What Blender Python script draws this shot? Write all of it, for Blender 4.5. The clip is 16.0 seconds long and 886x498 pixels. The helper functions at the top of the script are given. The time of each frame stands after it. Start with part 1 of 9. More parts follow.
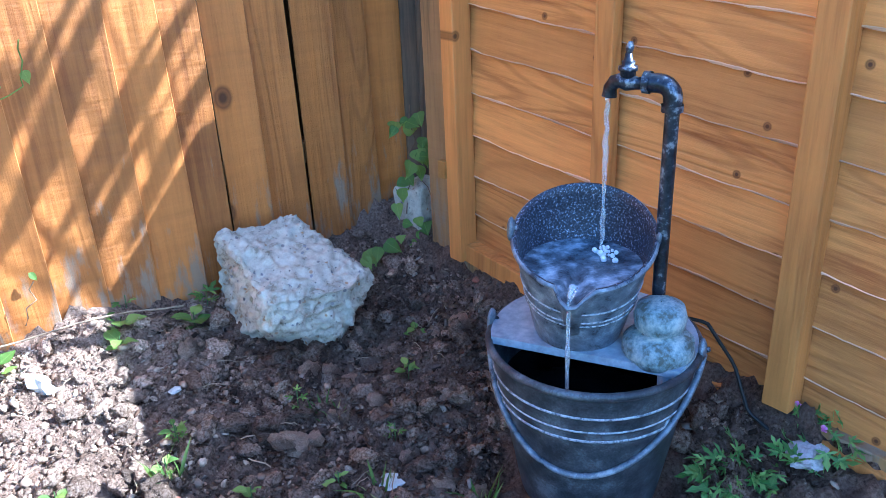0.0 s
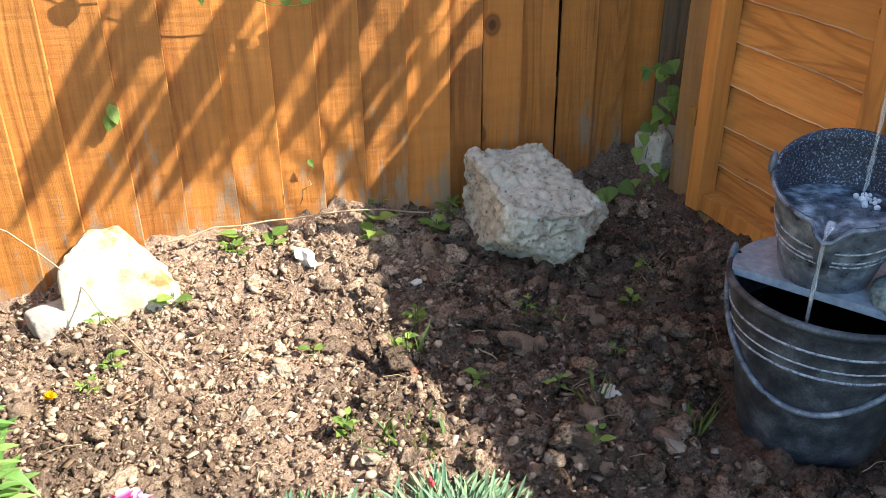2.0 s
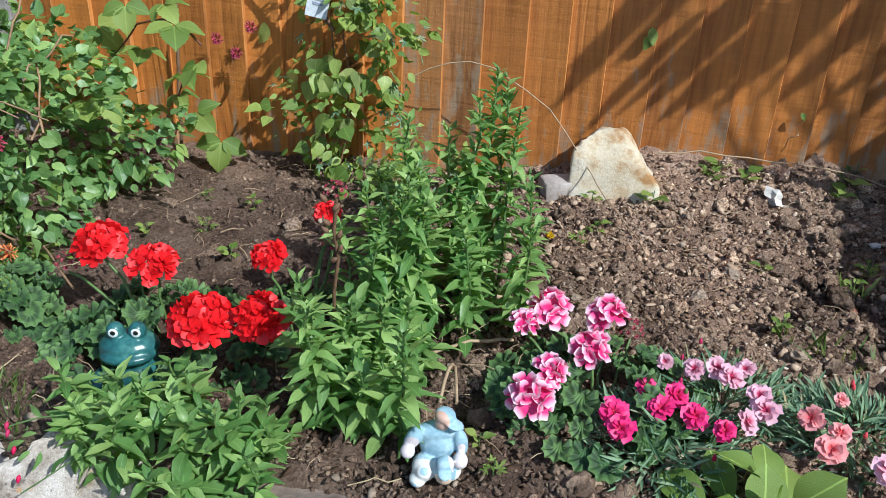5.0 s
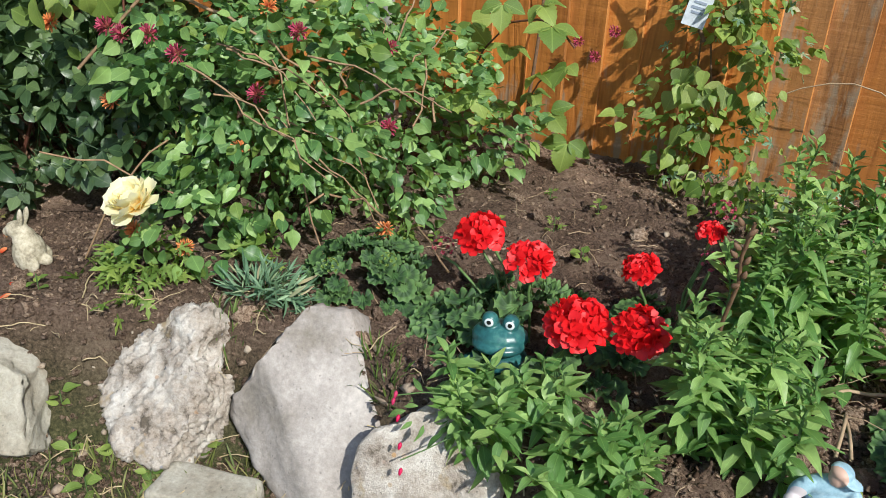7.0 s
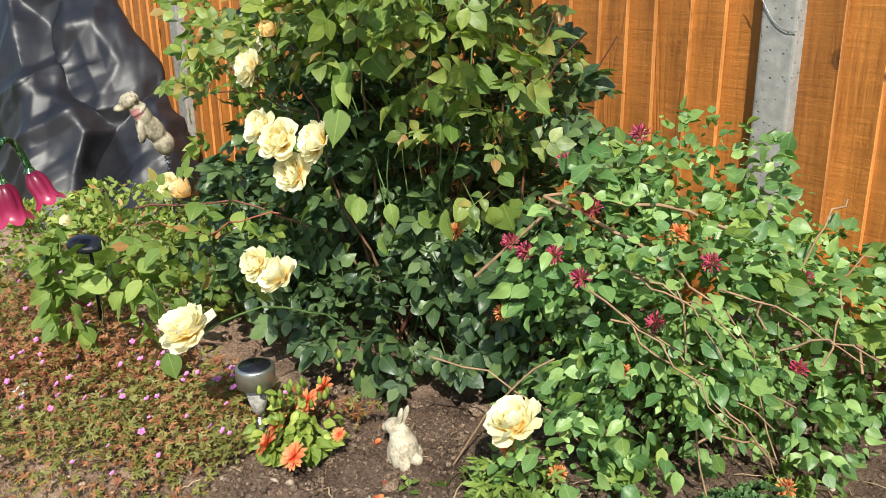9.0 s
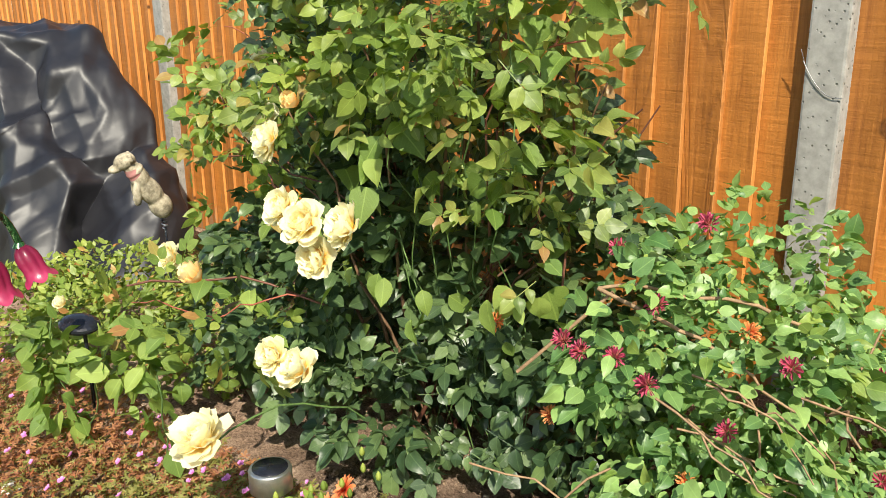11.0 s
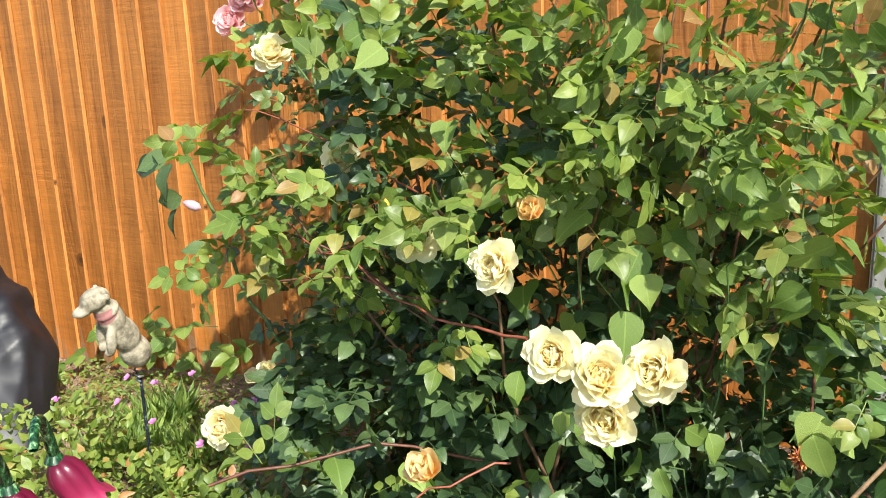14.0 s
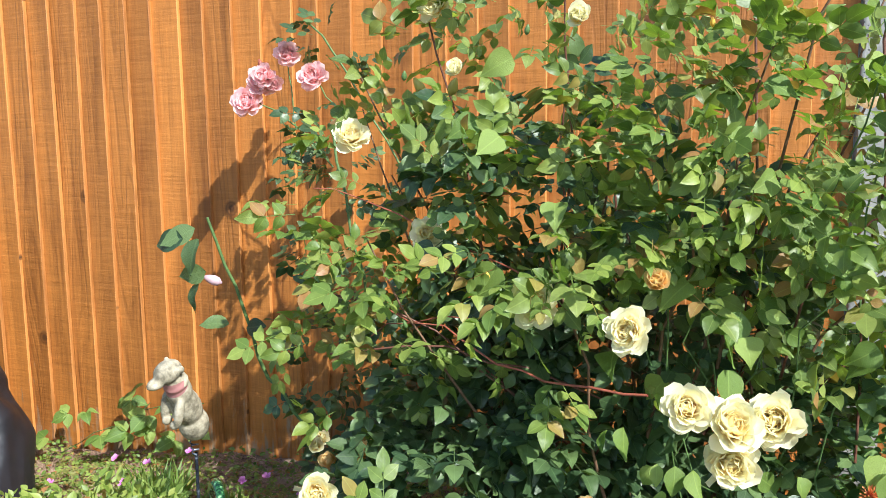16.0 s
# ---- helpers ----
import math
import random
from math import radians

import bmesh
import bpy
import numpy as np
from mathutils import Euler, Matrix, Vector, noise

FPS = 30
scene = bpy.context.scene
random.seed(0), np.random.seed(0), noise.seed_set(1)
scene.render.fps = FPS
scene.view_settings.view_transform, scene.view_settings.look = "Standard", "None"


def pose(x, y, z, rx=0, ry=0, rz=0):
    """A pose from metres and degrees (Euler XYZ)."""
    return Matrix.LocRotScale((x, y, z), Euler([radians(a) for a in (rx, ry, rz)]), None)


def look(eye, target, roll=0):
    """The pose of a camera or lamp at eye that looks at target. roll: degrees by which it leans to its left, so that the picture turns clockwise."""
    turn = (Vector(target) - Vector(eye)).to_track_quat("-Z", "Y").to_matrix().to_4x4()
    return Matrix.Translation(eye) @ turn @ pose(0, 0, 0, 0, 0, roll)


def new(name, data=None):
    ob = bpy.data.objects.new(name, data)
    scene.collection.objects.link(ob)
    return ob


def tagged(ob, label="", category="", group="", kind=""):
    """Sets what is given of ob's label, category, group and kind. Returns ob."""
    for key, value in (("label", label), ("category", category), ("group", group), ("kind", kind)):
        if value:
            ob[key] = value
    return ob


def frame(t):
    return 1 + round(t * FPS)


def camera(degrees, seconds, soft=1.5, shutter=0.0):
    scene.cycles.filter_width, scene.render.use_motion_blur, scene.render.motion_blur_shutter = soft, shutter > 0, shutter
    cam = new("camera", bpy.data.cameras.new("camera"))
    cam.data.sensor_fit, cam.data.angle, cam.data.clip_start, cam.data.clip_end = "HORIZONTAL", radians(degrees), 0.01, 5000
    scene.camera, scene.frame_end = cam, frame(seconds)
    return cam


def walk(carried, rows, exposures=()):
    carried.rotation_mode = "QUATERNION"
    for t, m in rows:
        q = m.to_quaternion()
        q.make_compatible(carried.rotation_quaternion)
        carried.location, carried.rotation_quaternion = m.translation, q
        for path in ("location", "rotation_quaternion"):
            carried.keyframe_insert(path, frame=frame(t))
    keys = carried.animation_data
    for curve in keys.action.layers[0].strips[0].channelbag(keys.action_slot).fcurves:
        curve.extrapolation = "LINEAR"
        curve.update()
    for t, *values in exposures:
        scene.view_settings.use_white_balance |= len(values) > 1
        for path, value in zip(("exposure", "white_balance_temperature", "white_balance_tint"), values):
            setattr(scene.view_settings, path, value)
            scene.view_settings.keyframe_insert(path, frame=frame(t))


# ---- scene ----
cam = camera(56.0, 16.0, soft=0.6)
EXPOSURES = [(0.0, 2.15, 4550, 6), (1.0, 2.1, 4600, 6), (1.5, 1.9, 5250, 6), (2.0, 1.47, 6400, 4), (2.5, 1.08, 6300, 6), (3.0, 0.76, 5700, 5), (3.5, 0.48, 5500, 6), (4.0, 0.32, 5500, 6), (6.5, 0.02, 6000, 6), (7.5, 0.2, 6200, 6), (9.0, 0.42, 6500, 6), (12.0, 0.66, 7100, 6), (13.5, 0.7, 6600, 7), (16.0, 0.72, 5900, 6)]
PATH = [
    (0, (-1.248, -1.867, 1.045), (-0.117, -0.452, 0.199), -2.8),
    (0.5, (-1.253, -1.888, 1.032), (-0.201, -0.408, 0.193), -2.7),
    (1, (-1.248, -1.902, 1.023), (-0.29, -0.373, 0.16), -2.2),
    (1.5, (-1.321, -1.9, 1.003), (-0.473, -0.315, 0.126), -1.6),
    (2, (-1.418, -1.934, 0.995), (-0.69, -0.301, 0.099), -0.5),
    (2.5, (-1.483, -1.98, 0.984), (-0.87, -0.304, 0.081), 0.7),
    (3, (-1.516, -2.058, 0.976), (-1.07, -0.342, 0.051), 1.2),
    (3.5, (-1.482, -2.143, 0.966), (-1.263, -0.398, 0.013), 1.9),
    (4, (-1.495, -2.228, 0.956), (-1.459, -0.464, 0.015), 2.6),
    (4.2, (-1.519, -2.249, 0.956), (-1.526, -0.482, 0.02), 2.6),
    (6.3, (-1.786, -2.338, 0.957), (-2.339, -0.656, 0.027), 2.3),
    (6.5, (-1.804, -2.34, 0.955), (-2.408, -0.677, 0.022), 2.0),
    (7, (-1.873, -2.349, 0.958), (-2.625, -0.76, 0.004), 1.7),
    (7.5, (-1.952, -2.301, 0.968), (-2.946, -0.845, 0.023), 1.0),
    (8, (-2.035, -2.242, 0.994), (-3.27, -0.932, 0.124), -0.5),
    (8.5, (-2.101, -2.274, 1.028), (-3.446, -0.993, 0.286), -0.9),
    (9, (-2.13, -2.314, 1.051), (-3.529, -1.029, 0.426), -1.0),
    (9.2, (-2.129, -2.316, 1.058), (-3.542, -1.03, 0.467), -1.1),
    (11.3, (-2.428, -2.269, 1.121), (-3.798, -0.922, 0.565), -0.4),
    (11.5, (-2.486, -2.28, 1.115), (-3.846, -0.925, 0.554), -0.4),
    (12, (-2.713, -2.34, 1.104), (-3.986, -0.913, 0.517), -1.3),
    (12.5, (-2.939, -2.334, 1.104), (-4.142, -0.864, 0.479), -2.7),
    (13, (-3.091, -2.256, 1.113), (-4.289, -0.767, 0.527), -3.4),
    (13.5, (-3.233, -2.333, 1.131), (-4.244, -0.683, 0.628), -2.5),
    (14, (-3.378, -2.472, 1.167), (-4.229, -0.717, 0.724), -2.2),
    (14.5, (-3.444, -2.512, 1.173), (-4.279, -0.737, 0.782), -1.3),
    (15, (-3.587, -2.625, 1.162), (-4.34, -0.805, 0.813), -1.7),
    (15.5, (-3.69, -2.725, 1.179), (-4.336, -0.86, 0.851), -1.4),
    (16, (-3.741, -2.762, 1.189), (-4.315, -0.864, 0.925), -0.6),
]
walk(cam, [(t, look(eye, target, roll)) for t, eye, target, roll in PATH], EXPOSURES)

# ---- light ----
SUN = Vector((0.57, -0.47, 0.675)).normalized()
world = bpy.data.worlds.new("world")
scene.world = world
world.use_nodes = True
wn, wl = world.node_tree.nodes, world.node_tree.links
sky = wn.new("ShaderNodeTexSky")
sky.sky_type, sky.sun_disc = "NISHITA", False
sky.sun_elevation = math.asin(SUN.z)
sky.sun_rotation = math.atan2(SUN.x, SUN.y)
wl.new(sky.outputs["Color"], wn["Background"].inputs["Color"])
wn["Background"].inputs["Strength"].default_value = 0.148
sun = new("sun", bpy.data.lights.new("sun", "SUN"))
sun.data.energy, sun.data.angle, sun.data.color = 5.0, radians(0.6), (1.0, 0.95, 0.86)
sun.matrix_world = look(tuple(SUN * 20), (0, 0, 0))


# ---- helpers of this scene ----
def part(name, mesh, material, parent, label=""):
    """A mesh (or a bmesh) as one object under a thing or a part."""
    if isinstance(mesh, bmesh.types.BMesh):
        me = bpy.data.meshes.new(name)
        mesh.to_mesh(me)
        mesh.free()
        mesh = me
    ob = new(name, mesh)
    if material and not mesh.materials:
        mesh.materials.append(material)
    if parent:
        ob.parent = parent
    if label:
        ob["label"] = label
    return ob


def thing(name, x, y, z, label, category, group="", kind="", turn=0):
    ob = new(name)
    ob.empty_display_size = 0.05
    ob.matrix_basis = pose(x, y, z, 0, 0, turn)
    return tagged(ob, label, category, group, kind)


def mesh_of(name, verts, faces, uv=None, smooth=True):
    me = bpy.data.meshes.new(name)
    verts = np.asarray(verts, np.float32)
    if isinstance(faces, np.ndarray):
        n, k = faces.shape
        me.vertices.add(len(verts)), me.loops.add(n * k), me.polygons.add(n)
        me.vertices.foreach_set("co", verts.ravel())
        me.loops.foreach_set("vertex_index", faces.ravel().astype(np.int32))
        me.polygons.foreach_set("loop_start", np.arange(0, n * k, k, dtype=np.int32))
    else:
        me.from_pydata([tuple(v) for v in verts], [], faces)
    if uv is not None:
        layer = me.uv_layers.new(name="leaf")
        index = np.zeros(len(me.loops), np.int32)
        me.loops.foreach_get("vertex_index", index)
        layer.data.foreach_set("uv", np.asarray(uv, np.float32)[index].ravel())
    if smooth:
        me.polygons.foreach_set("use_smooth", np.ones(len(me.polygons), bool))
    me.update(calc_edges=True)
    me.validate()
    return me


def box(bm, x0, x1, y0, y1, z0, z1, bevel=0.0):
    vs = bmesh.ops.create_cube(bm, size=1)["verts"]
    for v in vs:
        v.co = ((x0 + x1) / 2 + v.co.x * (x1 - x0), (y0 + y1) / 2 + v.co.y * (y1 - y0), (z0 + z1) / 2 + v.co.z * (z1 - z0))
    if bevel:
        es = list({e for v in vs for e in v.link_edges})
        bmesh.ops.bevel(bm, geom=es, offset=bevel, segments=2, affect="EDGES", profile=0.6)
    return bm


def boxed(*a, **k):
    return box(bmesh.new(), *a, **k)


def lathe(profile, n=40, cap=True):
    """A turned body from (radius, height) pairs."""
    vs, fs = [], []
    for r, z in profile:
        for i in range(n):
            a = 2 * math.pi * i / n
            vs.append((r * math.cos(a), r * math.sin(a), z))
    for j in range(len(profile) - 1):
        for i in range(n):
            k = (i + 1) % n
            fs.append((j * n + i, j * n + k, (j + 1) * n + k, (j + 1) * n + i))
    if cap:
        fs.append(tuple(reversed(range(n))))
        fs.append(tuple((len(profile) - 1) * n + i for i in range(n)))
    return mesh_of("lathe", vs, fs)


def tube_data(points, radii, n=6):
    """Rings along a line; returns verts and quads."""
    p = np.asarray(points, float)
    r = np.broadcast_to(np.asarray(radii, float), (len(p),))
    tan = np.gradient(p, axis=0)
    tan /= np.linalg.norm(tan, axis=1)[:, None] + 1e-9
    ref = np.array([0.31, 0.17, 0.93]) if abs(tan[:, 2]).mean() < 0.9 else np.array([0.93, 0.31, 0.17])
    u = np.cross(tan, ref)
    u /= np.linalg.norm(u, axis=1)[:, None] + 1e-9
    v = np.cross(tan, u)
    a = np.arange(n) * 2 * np.pi / n
    vs = (p[:, None] + r[:, None, None] * (u[:, None] * np.cos(a)[None, :, None] + v[:, None] * np.sin(a)[None, :, None])).reshape(-1, 3)
    m = len(p)
    i, j = np.meshgrid(np.arange(m - 1), np.arange(n), indexing="ij")
    k = (j + 1) % n
    fs = np.stack([i * n + j, i * n + k, (i + 1) * n + k, (i + 1) * n + j], -1).reshape(-1, 4)
    return vs, fs


def tubes(lines, n=6):
    """Many tubes in one mesh; lines of (points, radii)."""
    V, F, base = [], [], 0
    for pts, rad in lines:
        v, f = tube_data(pts, rad, n)
        V.append(v), F.append(f + base)
        base += len(v)
    return mesh_of("tubes", np.concatenate(V), np.concatenate(F))


def bend(a, b, sag=0.0, n=8, wob=0.0, rng=None):
    """Points from a to b, lifted in the middle by sag and shaken by wob."""
    a, b = np.asarray(a, float), np.asarray(b, float)
    s = np.linspace(0, 1, n)[:, None]
    p = a + (b - a) * s
    p[:, 2] += sag * 4 * (s * (1 - s))[:, 0]
    if wob and rng is not None:
        w = rng.normal(0, wob, (n, 3))
        w[0] = w[-1] = 0
        p += w
    return p


def unit(v):
    v = np.asarray(v, float)
    return v / (np.linalg.norm(v, axis=-1, keepdims=True) + 1e-9)


# ---- leaf and petal shapes: length 1 along +y, lying in xy, z up ----
def leaf_shape(outline, curl=0.12, fold=0.18, wave=0.0):
    """outline: half widths along the length, tip and base included."""
    n = len(outline)
    vs, uv = [], []
    for i, w in enumerate(outline):
        s = i / (n - 1)
        z = -curl * s * s
        for k in (-1, 0, 1):
            vs.append((k * w, s, z + abs(k) * w * fold * 2 + wave * math.sin(9 * s + 2 * k) * abs(k)))
            uv.append((0.5 + 0.5 * k * w / max(max(outline), 1e-6), s))
    fs = []
    for i in range(n - 1):
        for k in (0, 1):
            a = i * 3 + k
            fs.append((a, a + 1, a + 4, a + 3))
    return np.array(vs), np.array(fs), np.array(uv)


def round_leaf(lobes=7, depth=0.13, rings=2, notch=0.35, n=28, ruffle=0.05):
    """A scalloped round leaf with its stalk end at the origin."""
    vs, uv, fs = [(0, 0.1, 0.02)], [(0.5, 0.1)], []
    a = np.linspace(-math.pi + notch, math.pi - notch, n)
    for r in range(1, rings + 1):
        for i, t in enumerate(a):
            rad = 0.5 * r / rings * (1 - depth * (r / rings) * (0.5 - 0.5 * math.cos(lobes * (t + math.pi))) )
            z = 0.10 * (r / rings) ** 2 + ruffle * (r / rings) * math.sin(lobes * t)
            vs.append((rad * math.sin(t), 0.45 + rad * math.cos(t) - 0.0, z))
            uv.append((0.5 + rad * math.sin(t), 0.5 + rad * math.cos(t)))
    for i in range(n - 1):
        fs.append((0, 0, 1 + i, 2 + i))
    for r in range(rings - 1):
        for i in range(n - 1):
            p = 1 + r * n + i
            fs.append((p, p + n, p + n + 1, p + 1))
    # the first fan as narrow quads with a doubled centre
    vs.append((0, 0.11, 0.021)), uv.append((0.5, 0.11))
    fs = [(0, len(vs) - 1, f[2], f[3])[0:4] if f[0] == 0 and f[1] == 0 else f for f in fs]
    return np.array(vs), np.array(fs), np.array(uv)


def join_shapes(items):
    """items of (shape, 4x4): one shape."""
    V, F, U, base = [], [], [], 0
    for (v, f, u), m in items:
        m = np.array(m)
        V.append(v @ m[:3, :3].T + m[:3, 3]), F.append(f + base), U.append(u)
        base += len(v)
    return np.concatenate(V), np.concatenate(F), np.concatenate(U)


def toothed(outline, teeth=7, cut=0.93):
    """The same outline with a saw-toothed rim."""
    s = np.linspace(0, 1, 2 * teeth + 1)
    w = np.interp(s, np.linspace(0, 1, len(outline)), outline)
    w[2::2] *= cut
    w[-2] = max(w[-2], 0.4 * w[-3])
    return list(w)


OVATE_T = leaf_shape(toothed([0.0, 0.24, 0.335, 0.355, 0.325, 0.25, 0.13, 0.0]), curl=0.26, fold=0.16, wave=0.03)
OVATE_U = leaf_shape(toothed([0.0, 0.28, 0.365, 0.33, 0.2, 0.0], 5), curl=0.24, fold=0.16, wave=0.025)
OVATE = leaf_shape([0.0, 0.22, 0.315, 0.335, 0.305, 0.23, 0.115, 0.0], curl=0.22, fold=0.16, wave=0.035)
OVATE_S = leaf_shape([0.0, 0.22, 0.3, 0.27, 0.14, 0.0], curl=0.18, fold=0.2)
LANCE = leaf_shape([0.03, 0.12, 0.185, 0.195, 0.16, 0.09, 0.0], curl=0.4, wave=0.03)
NARROW = leaf_shape([0.03, 0.06, 0.065, 0.045, 0.0], curl=0.25, fold=0.3)
BLADE = leaf_shape([0.03, 0.04, 0.035, 0.0], curl=0.35, fold=0.3)
HEART = leaf_shape([0.2, 0.4, 0.44, 0.42, 0.35, 0.26, 0.16, 0.06, 0.0], curl=0.25, fold=0.14, wave=0.035)
BROAD = leaf_shape([0.04, 0.12, 0.2, 0.26, 0.31, 0.33, 0.33, 0.3, 0.24, 0.12, 0.0], curl=0.35, wave=0.035)
GERAN = round_leaf(9, 0.16, 3, 0.3, 46, 0.085)
BTOOTH = leaf_shape(toothed([0.05, 0.3, 0.4, 0.42, 0.38, 0.28, 0.1, 0.0], 9, 0.84), curl=0.25, wave=0.02)
PETAL = leaf_shape([0.08, 0.24, 0.38, 0.43, 0.36, 0.12], curl=-0.35, fold=0.25)
D6 = Matrix.Diagonal((0.62, 0.62, 0.62, 1))
SPRAY = join_shapes([(OVATE_T, pose(0, 0.85, 0) @ D6), (OVATE_U, pose(0.01, 0.72, 0, 0, 10, -58) @ Matrix.Diagonal((0.55, 0.55, 0.55, 1))), (OVATE_U, pose(-0.01, 0.68, 0, 0, -10, 58) @ Matrix.Diagonal((0.55, 0.55, 0.55, 1))),
                     (OVATE_U, pose(0.01, 0.22, 0, 0, 12, -64) @ Matrix.Diagonal((0.47, 0.47, 0.47, 1))), (OVATE_U, pose(-0.01, 0.26, 0, 0, -12, 64) @ Matrix.Diagonal((0.47, 0.47, 0.47, 1))),
                     (leaf_shape([0.012, 0.012, 0.008], curl=0, fold=0), pose(0, -0.1, 0))])
TRIPLE = join_shapes([(BTOOTH, pose(0, 0.25, 0) @ Matrix.Diagonal((0.75, 0.75, 0.75, 1))), (OVATE_T, pose(0.02, 0.2, 0, 0, 8, -70) @ Matrix.Diagonal((0.62, 0.62, 0.62, 1))),
                      (OVATE_T, pose(-0.02, 0.2, 0, 0, -8, 70) @ Matrix.Diagonal((0.62, 0.62, 0.62, 1)))])
FERNY = join_shapes([(leaf_shape([0.02, 0.16, 0.1, 0.18, 0.08, 0.0], curl=0.1), pose(0, 0.25, 0, 0, 0, a) @ Matrix.Diagonal((s, s, s, 1)))
                     for a, s in ((0, 0.75), (55, 0.55), (-55, 0.55), (105, 0.4), (-105, 0.4))])


def frames_for(dirs, normals):
    """Rotation matrices whose y is dirs and whose z is near normals."""
    y = unit(dirs)
    x = unit(np.cross(y, normals))
    z = np.cross(x, y)
    return np.stack([x, y, z], -1)


def scatter(shape, pos, dirs, normals, size):
    """Copies of one leaf shape in one mesh."""
    v, f, uv = shape
    R = frames_for(dirs, normals)
    h = np.random.default_rng(len(pos))
    vary = np.stack([h.uniform(0.78, 1.15, len(R)), np.ones(len(R)), h.uniform(0.0, 1.7, len(R))], -1)
    P = np.einsum("nij,nkj->nki", R, v[None] * vary[:, None]) * np.asarray(size)[:, None, None] + np.asarray(pos)[:, None]
    F = (f[None] + (np.arange(len(P)) * len(v))[:, None, None]).reshape(-1, 4)
    return mesh_of("leaves", P.reshape(-1, 3), F, np.tile(uv, (len(P), 1)))


def leaf_objects(name, meshes, mat, pos, dirs, normals, size, parent):
    """The same leaves as objects of their own that share a few meshes."""
    R = frames_for(dirs, normals)
    for i in range(len(pos)):
        ob = part(name, meshes[i % len(meshes)], mat, parent)
        w = np.array([0.8 + 0.34 * (i * 0.618 % 1.0), 1.0, 0.2 + 1.4 * (i * 0.414 % 1.0)])
        m = Matrix([list(R[i][r] * size[i] * w) + [pos[i][r]] for r in range(3)] + [[0, 0, 0, 1]])
        ob.matrix_basis = m


SHAPE_MESH = {}


def shape_mesh(key, shape):
    if key not in SHAPE_MESH:
        SHAPE_MESH[key] = mesh_of(key, *shape)
    return SHAPE_MESH[key]


# ---- materials ----
def material(name):
    m = bpy.data.materials.new(name)
    m.use_nodes = True
    nt = m.node_tree
    return m, nt.nodes, nt.links, nt.nodes["Principled BSDF"]


def node(ns, kind, **kw):
    n = ns.new("ShaderNode" + kind)
    for k, v in kw.items():
        if k == "op":
            n.operation = v
        else:
            n.inputs[k].default_value = v
    return n


def ramp(ns, stops, interp="LINEAR"):
    r = ns.new("ShaderNodeValToRGB")
    r.color_ramp.interpolation = interp
    el = r.color_ramp.elements
    while len(el) < len(stops):
        el.new(0.5)
    for e, (p, c) in zip(el, stops):
        e.position, e.color = p, (*c, 1) if len(c) == 3 else c
    return r


def mixc(ns, ls, fac, a, b, blend="MIX"):
    m = ns.new("ShaderNodeMix")
    m.data_type, m.blend_type = "RGBA", blend
    for sock, val in ((m.inputs[0], fac), (m.inputs[6], a), (m.inputs[7], b)):
        if hasattr(val, "is_linked") or hasattr(val, "links"):
            ls.new(val, sock)
        else:
            sock.default_value = val if not isinstance(val, tuple) else (*val, 1)
    return m.outputs[2]


def noise_tex(ns, ls, vec, scale, detail=6, rough=0.6, stretch=None):
    if stretch:
        mp = ns.new("ShaderNodeMapping")
        mp.inputs["Scale"].default_value = stretch
        ls.new(vec, mp.inputs["Vector"])
        vec = mp.outputs[0]
    n = node(ns, "TexNoise", Scale=scale, Detail=detail, Roughness=rough)
    ls.new(vec, n.inputs["Vector"])
    return n.outputs["Fac"]


def add_bump(ns, ls, bsdf, height, strength=0.4, dist=0.01):
    b = node(ns, "Bump", Strength=strength, Distance=dist)
    ls.new(height, b.inputs["Height"])
    ls.new(b.outputs[0], bsdf.inputs["Normal"])
    return b


def shifted_coords(ns, ls):
    """Object coordinates, shifted for each object so that no two share a pattern."""
    tc, oi = ns.new("ShaderNodeTexCoord"), ns.new("ShaderNodeObjectInfo")
    m = node(ns, "VectorMath", op="MULTIPLY_ADD")
    m.inputs[1].default_value = (31.0, 17.0, 23.0)
    ls.new(oi.outputs["Random"], m.inputs[0])
    ls.new(tc.outputs["Object"], m.inputs[2])
    return m.outputs[0], oi.outputs["Random"], tc.outputs["Object"]


def mottled(name, stops, scale=20, rough=0.7, bump=0.3, dist=0.004, fine=4.0, metal=0.0, spec=0.4):
    m, ns, ls, b = material(name)
    vec, rnd, _ = shifted_coords(ns, ls)
    n1 = noise_tex(ns, ls, vec, scale)
    n2 = noise_tex(ns, ls, vec, scale * fine, 4)
    a = node(ns, "Math", op="MULTIPLY_ADD")
    a.inputs[1].default_value = 0.35
    ls.new(n2, a.inputs[0]), ls.new(n1, a.inputs[2])
    s = node(ns, "Math", op="SUBTRACT")
    s.inputs[1].default_value = 0.175
    ls.new(a.outputs[0], s.inputs[0])
    r = ramp(ns, stops)
    ls.new(s.outputs[0], r.inputs[0])
    ls.new(r.outputs[0], b.inputs["Base Color"])
    b.inputs["Roughness"].default_value, b.inputs["Metallic"].default_value = rough, metal
    b.inputs["Specular IOR Level"].default_value = spec
    if bump:
        add_bump(ns, ls, b, a.outputs[0], bump, dist)
    return m


def plain(name, colour, rough=0.5, metal=0.0, vary=0.15, scale=30, bump=0.1):
    c = np.array(colour)
    return mottled(name, [(0.3, tuple(c * (1 - vary))), (0.7, tuple(np.minimum(c * (1 + vary), 1)))], scale, rough, bump, 0.002, metal=metal)


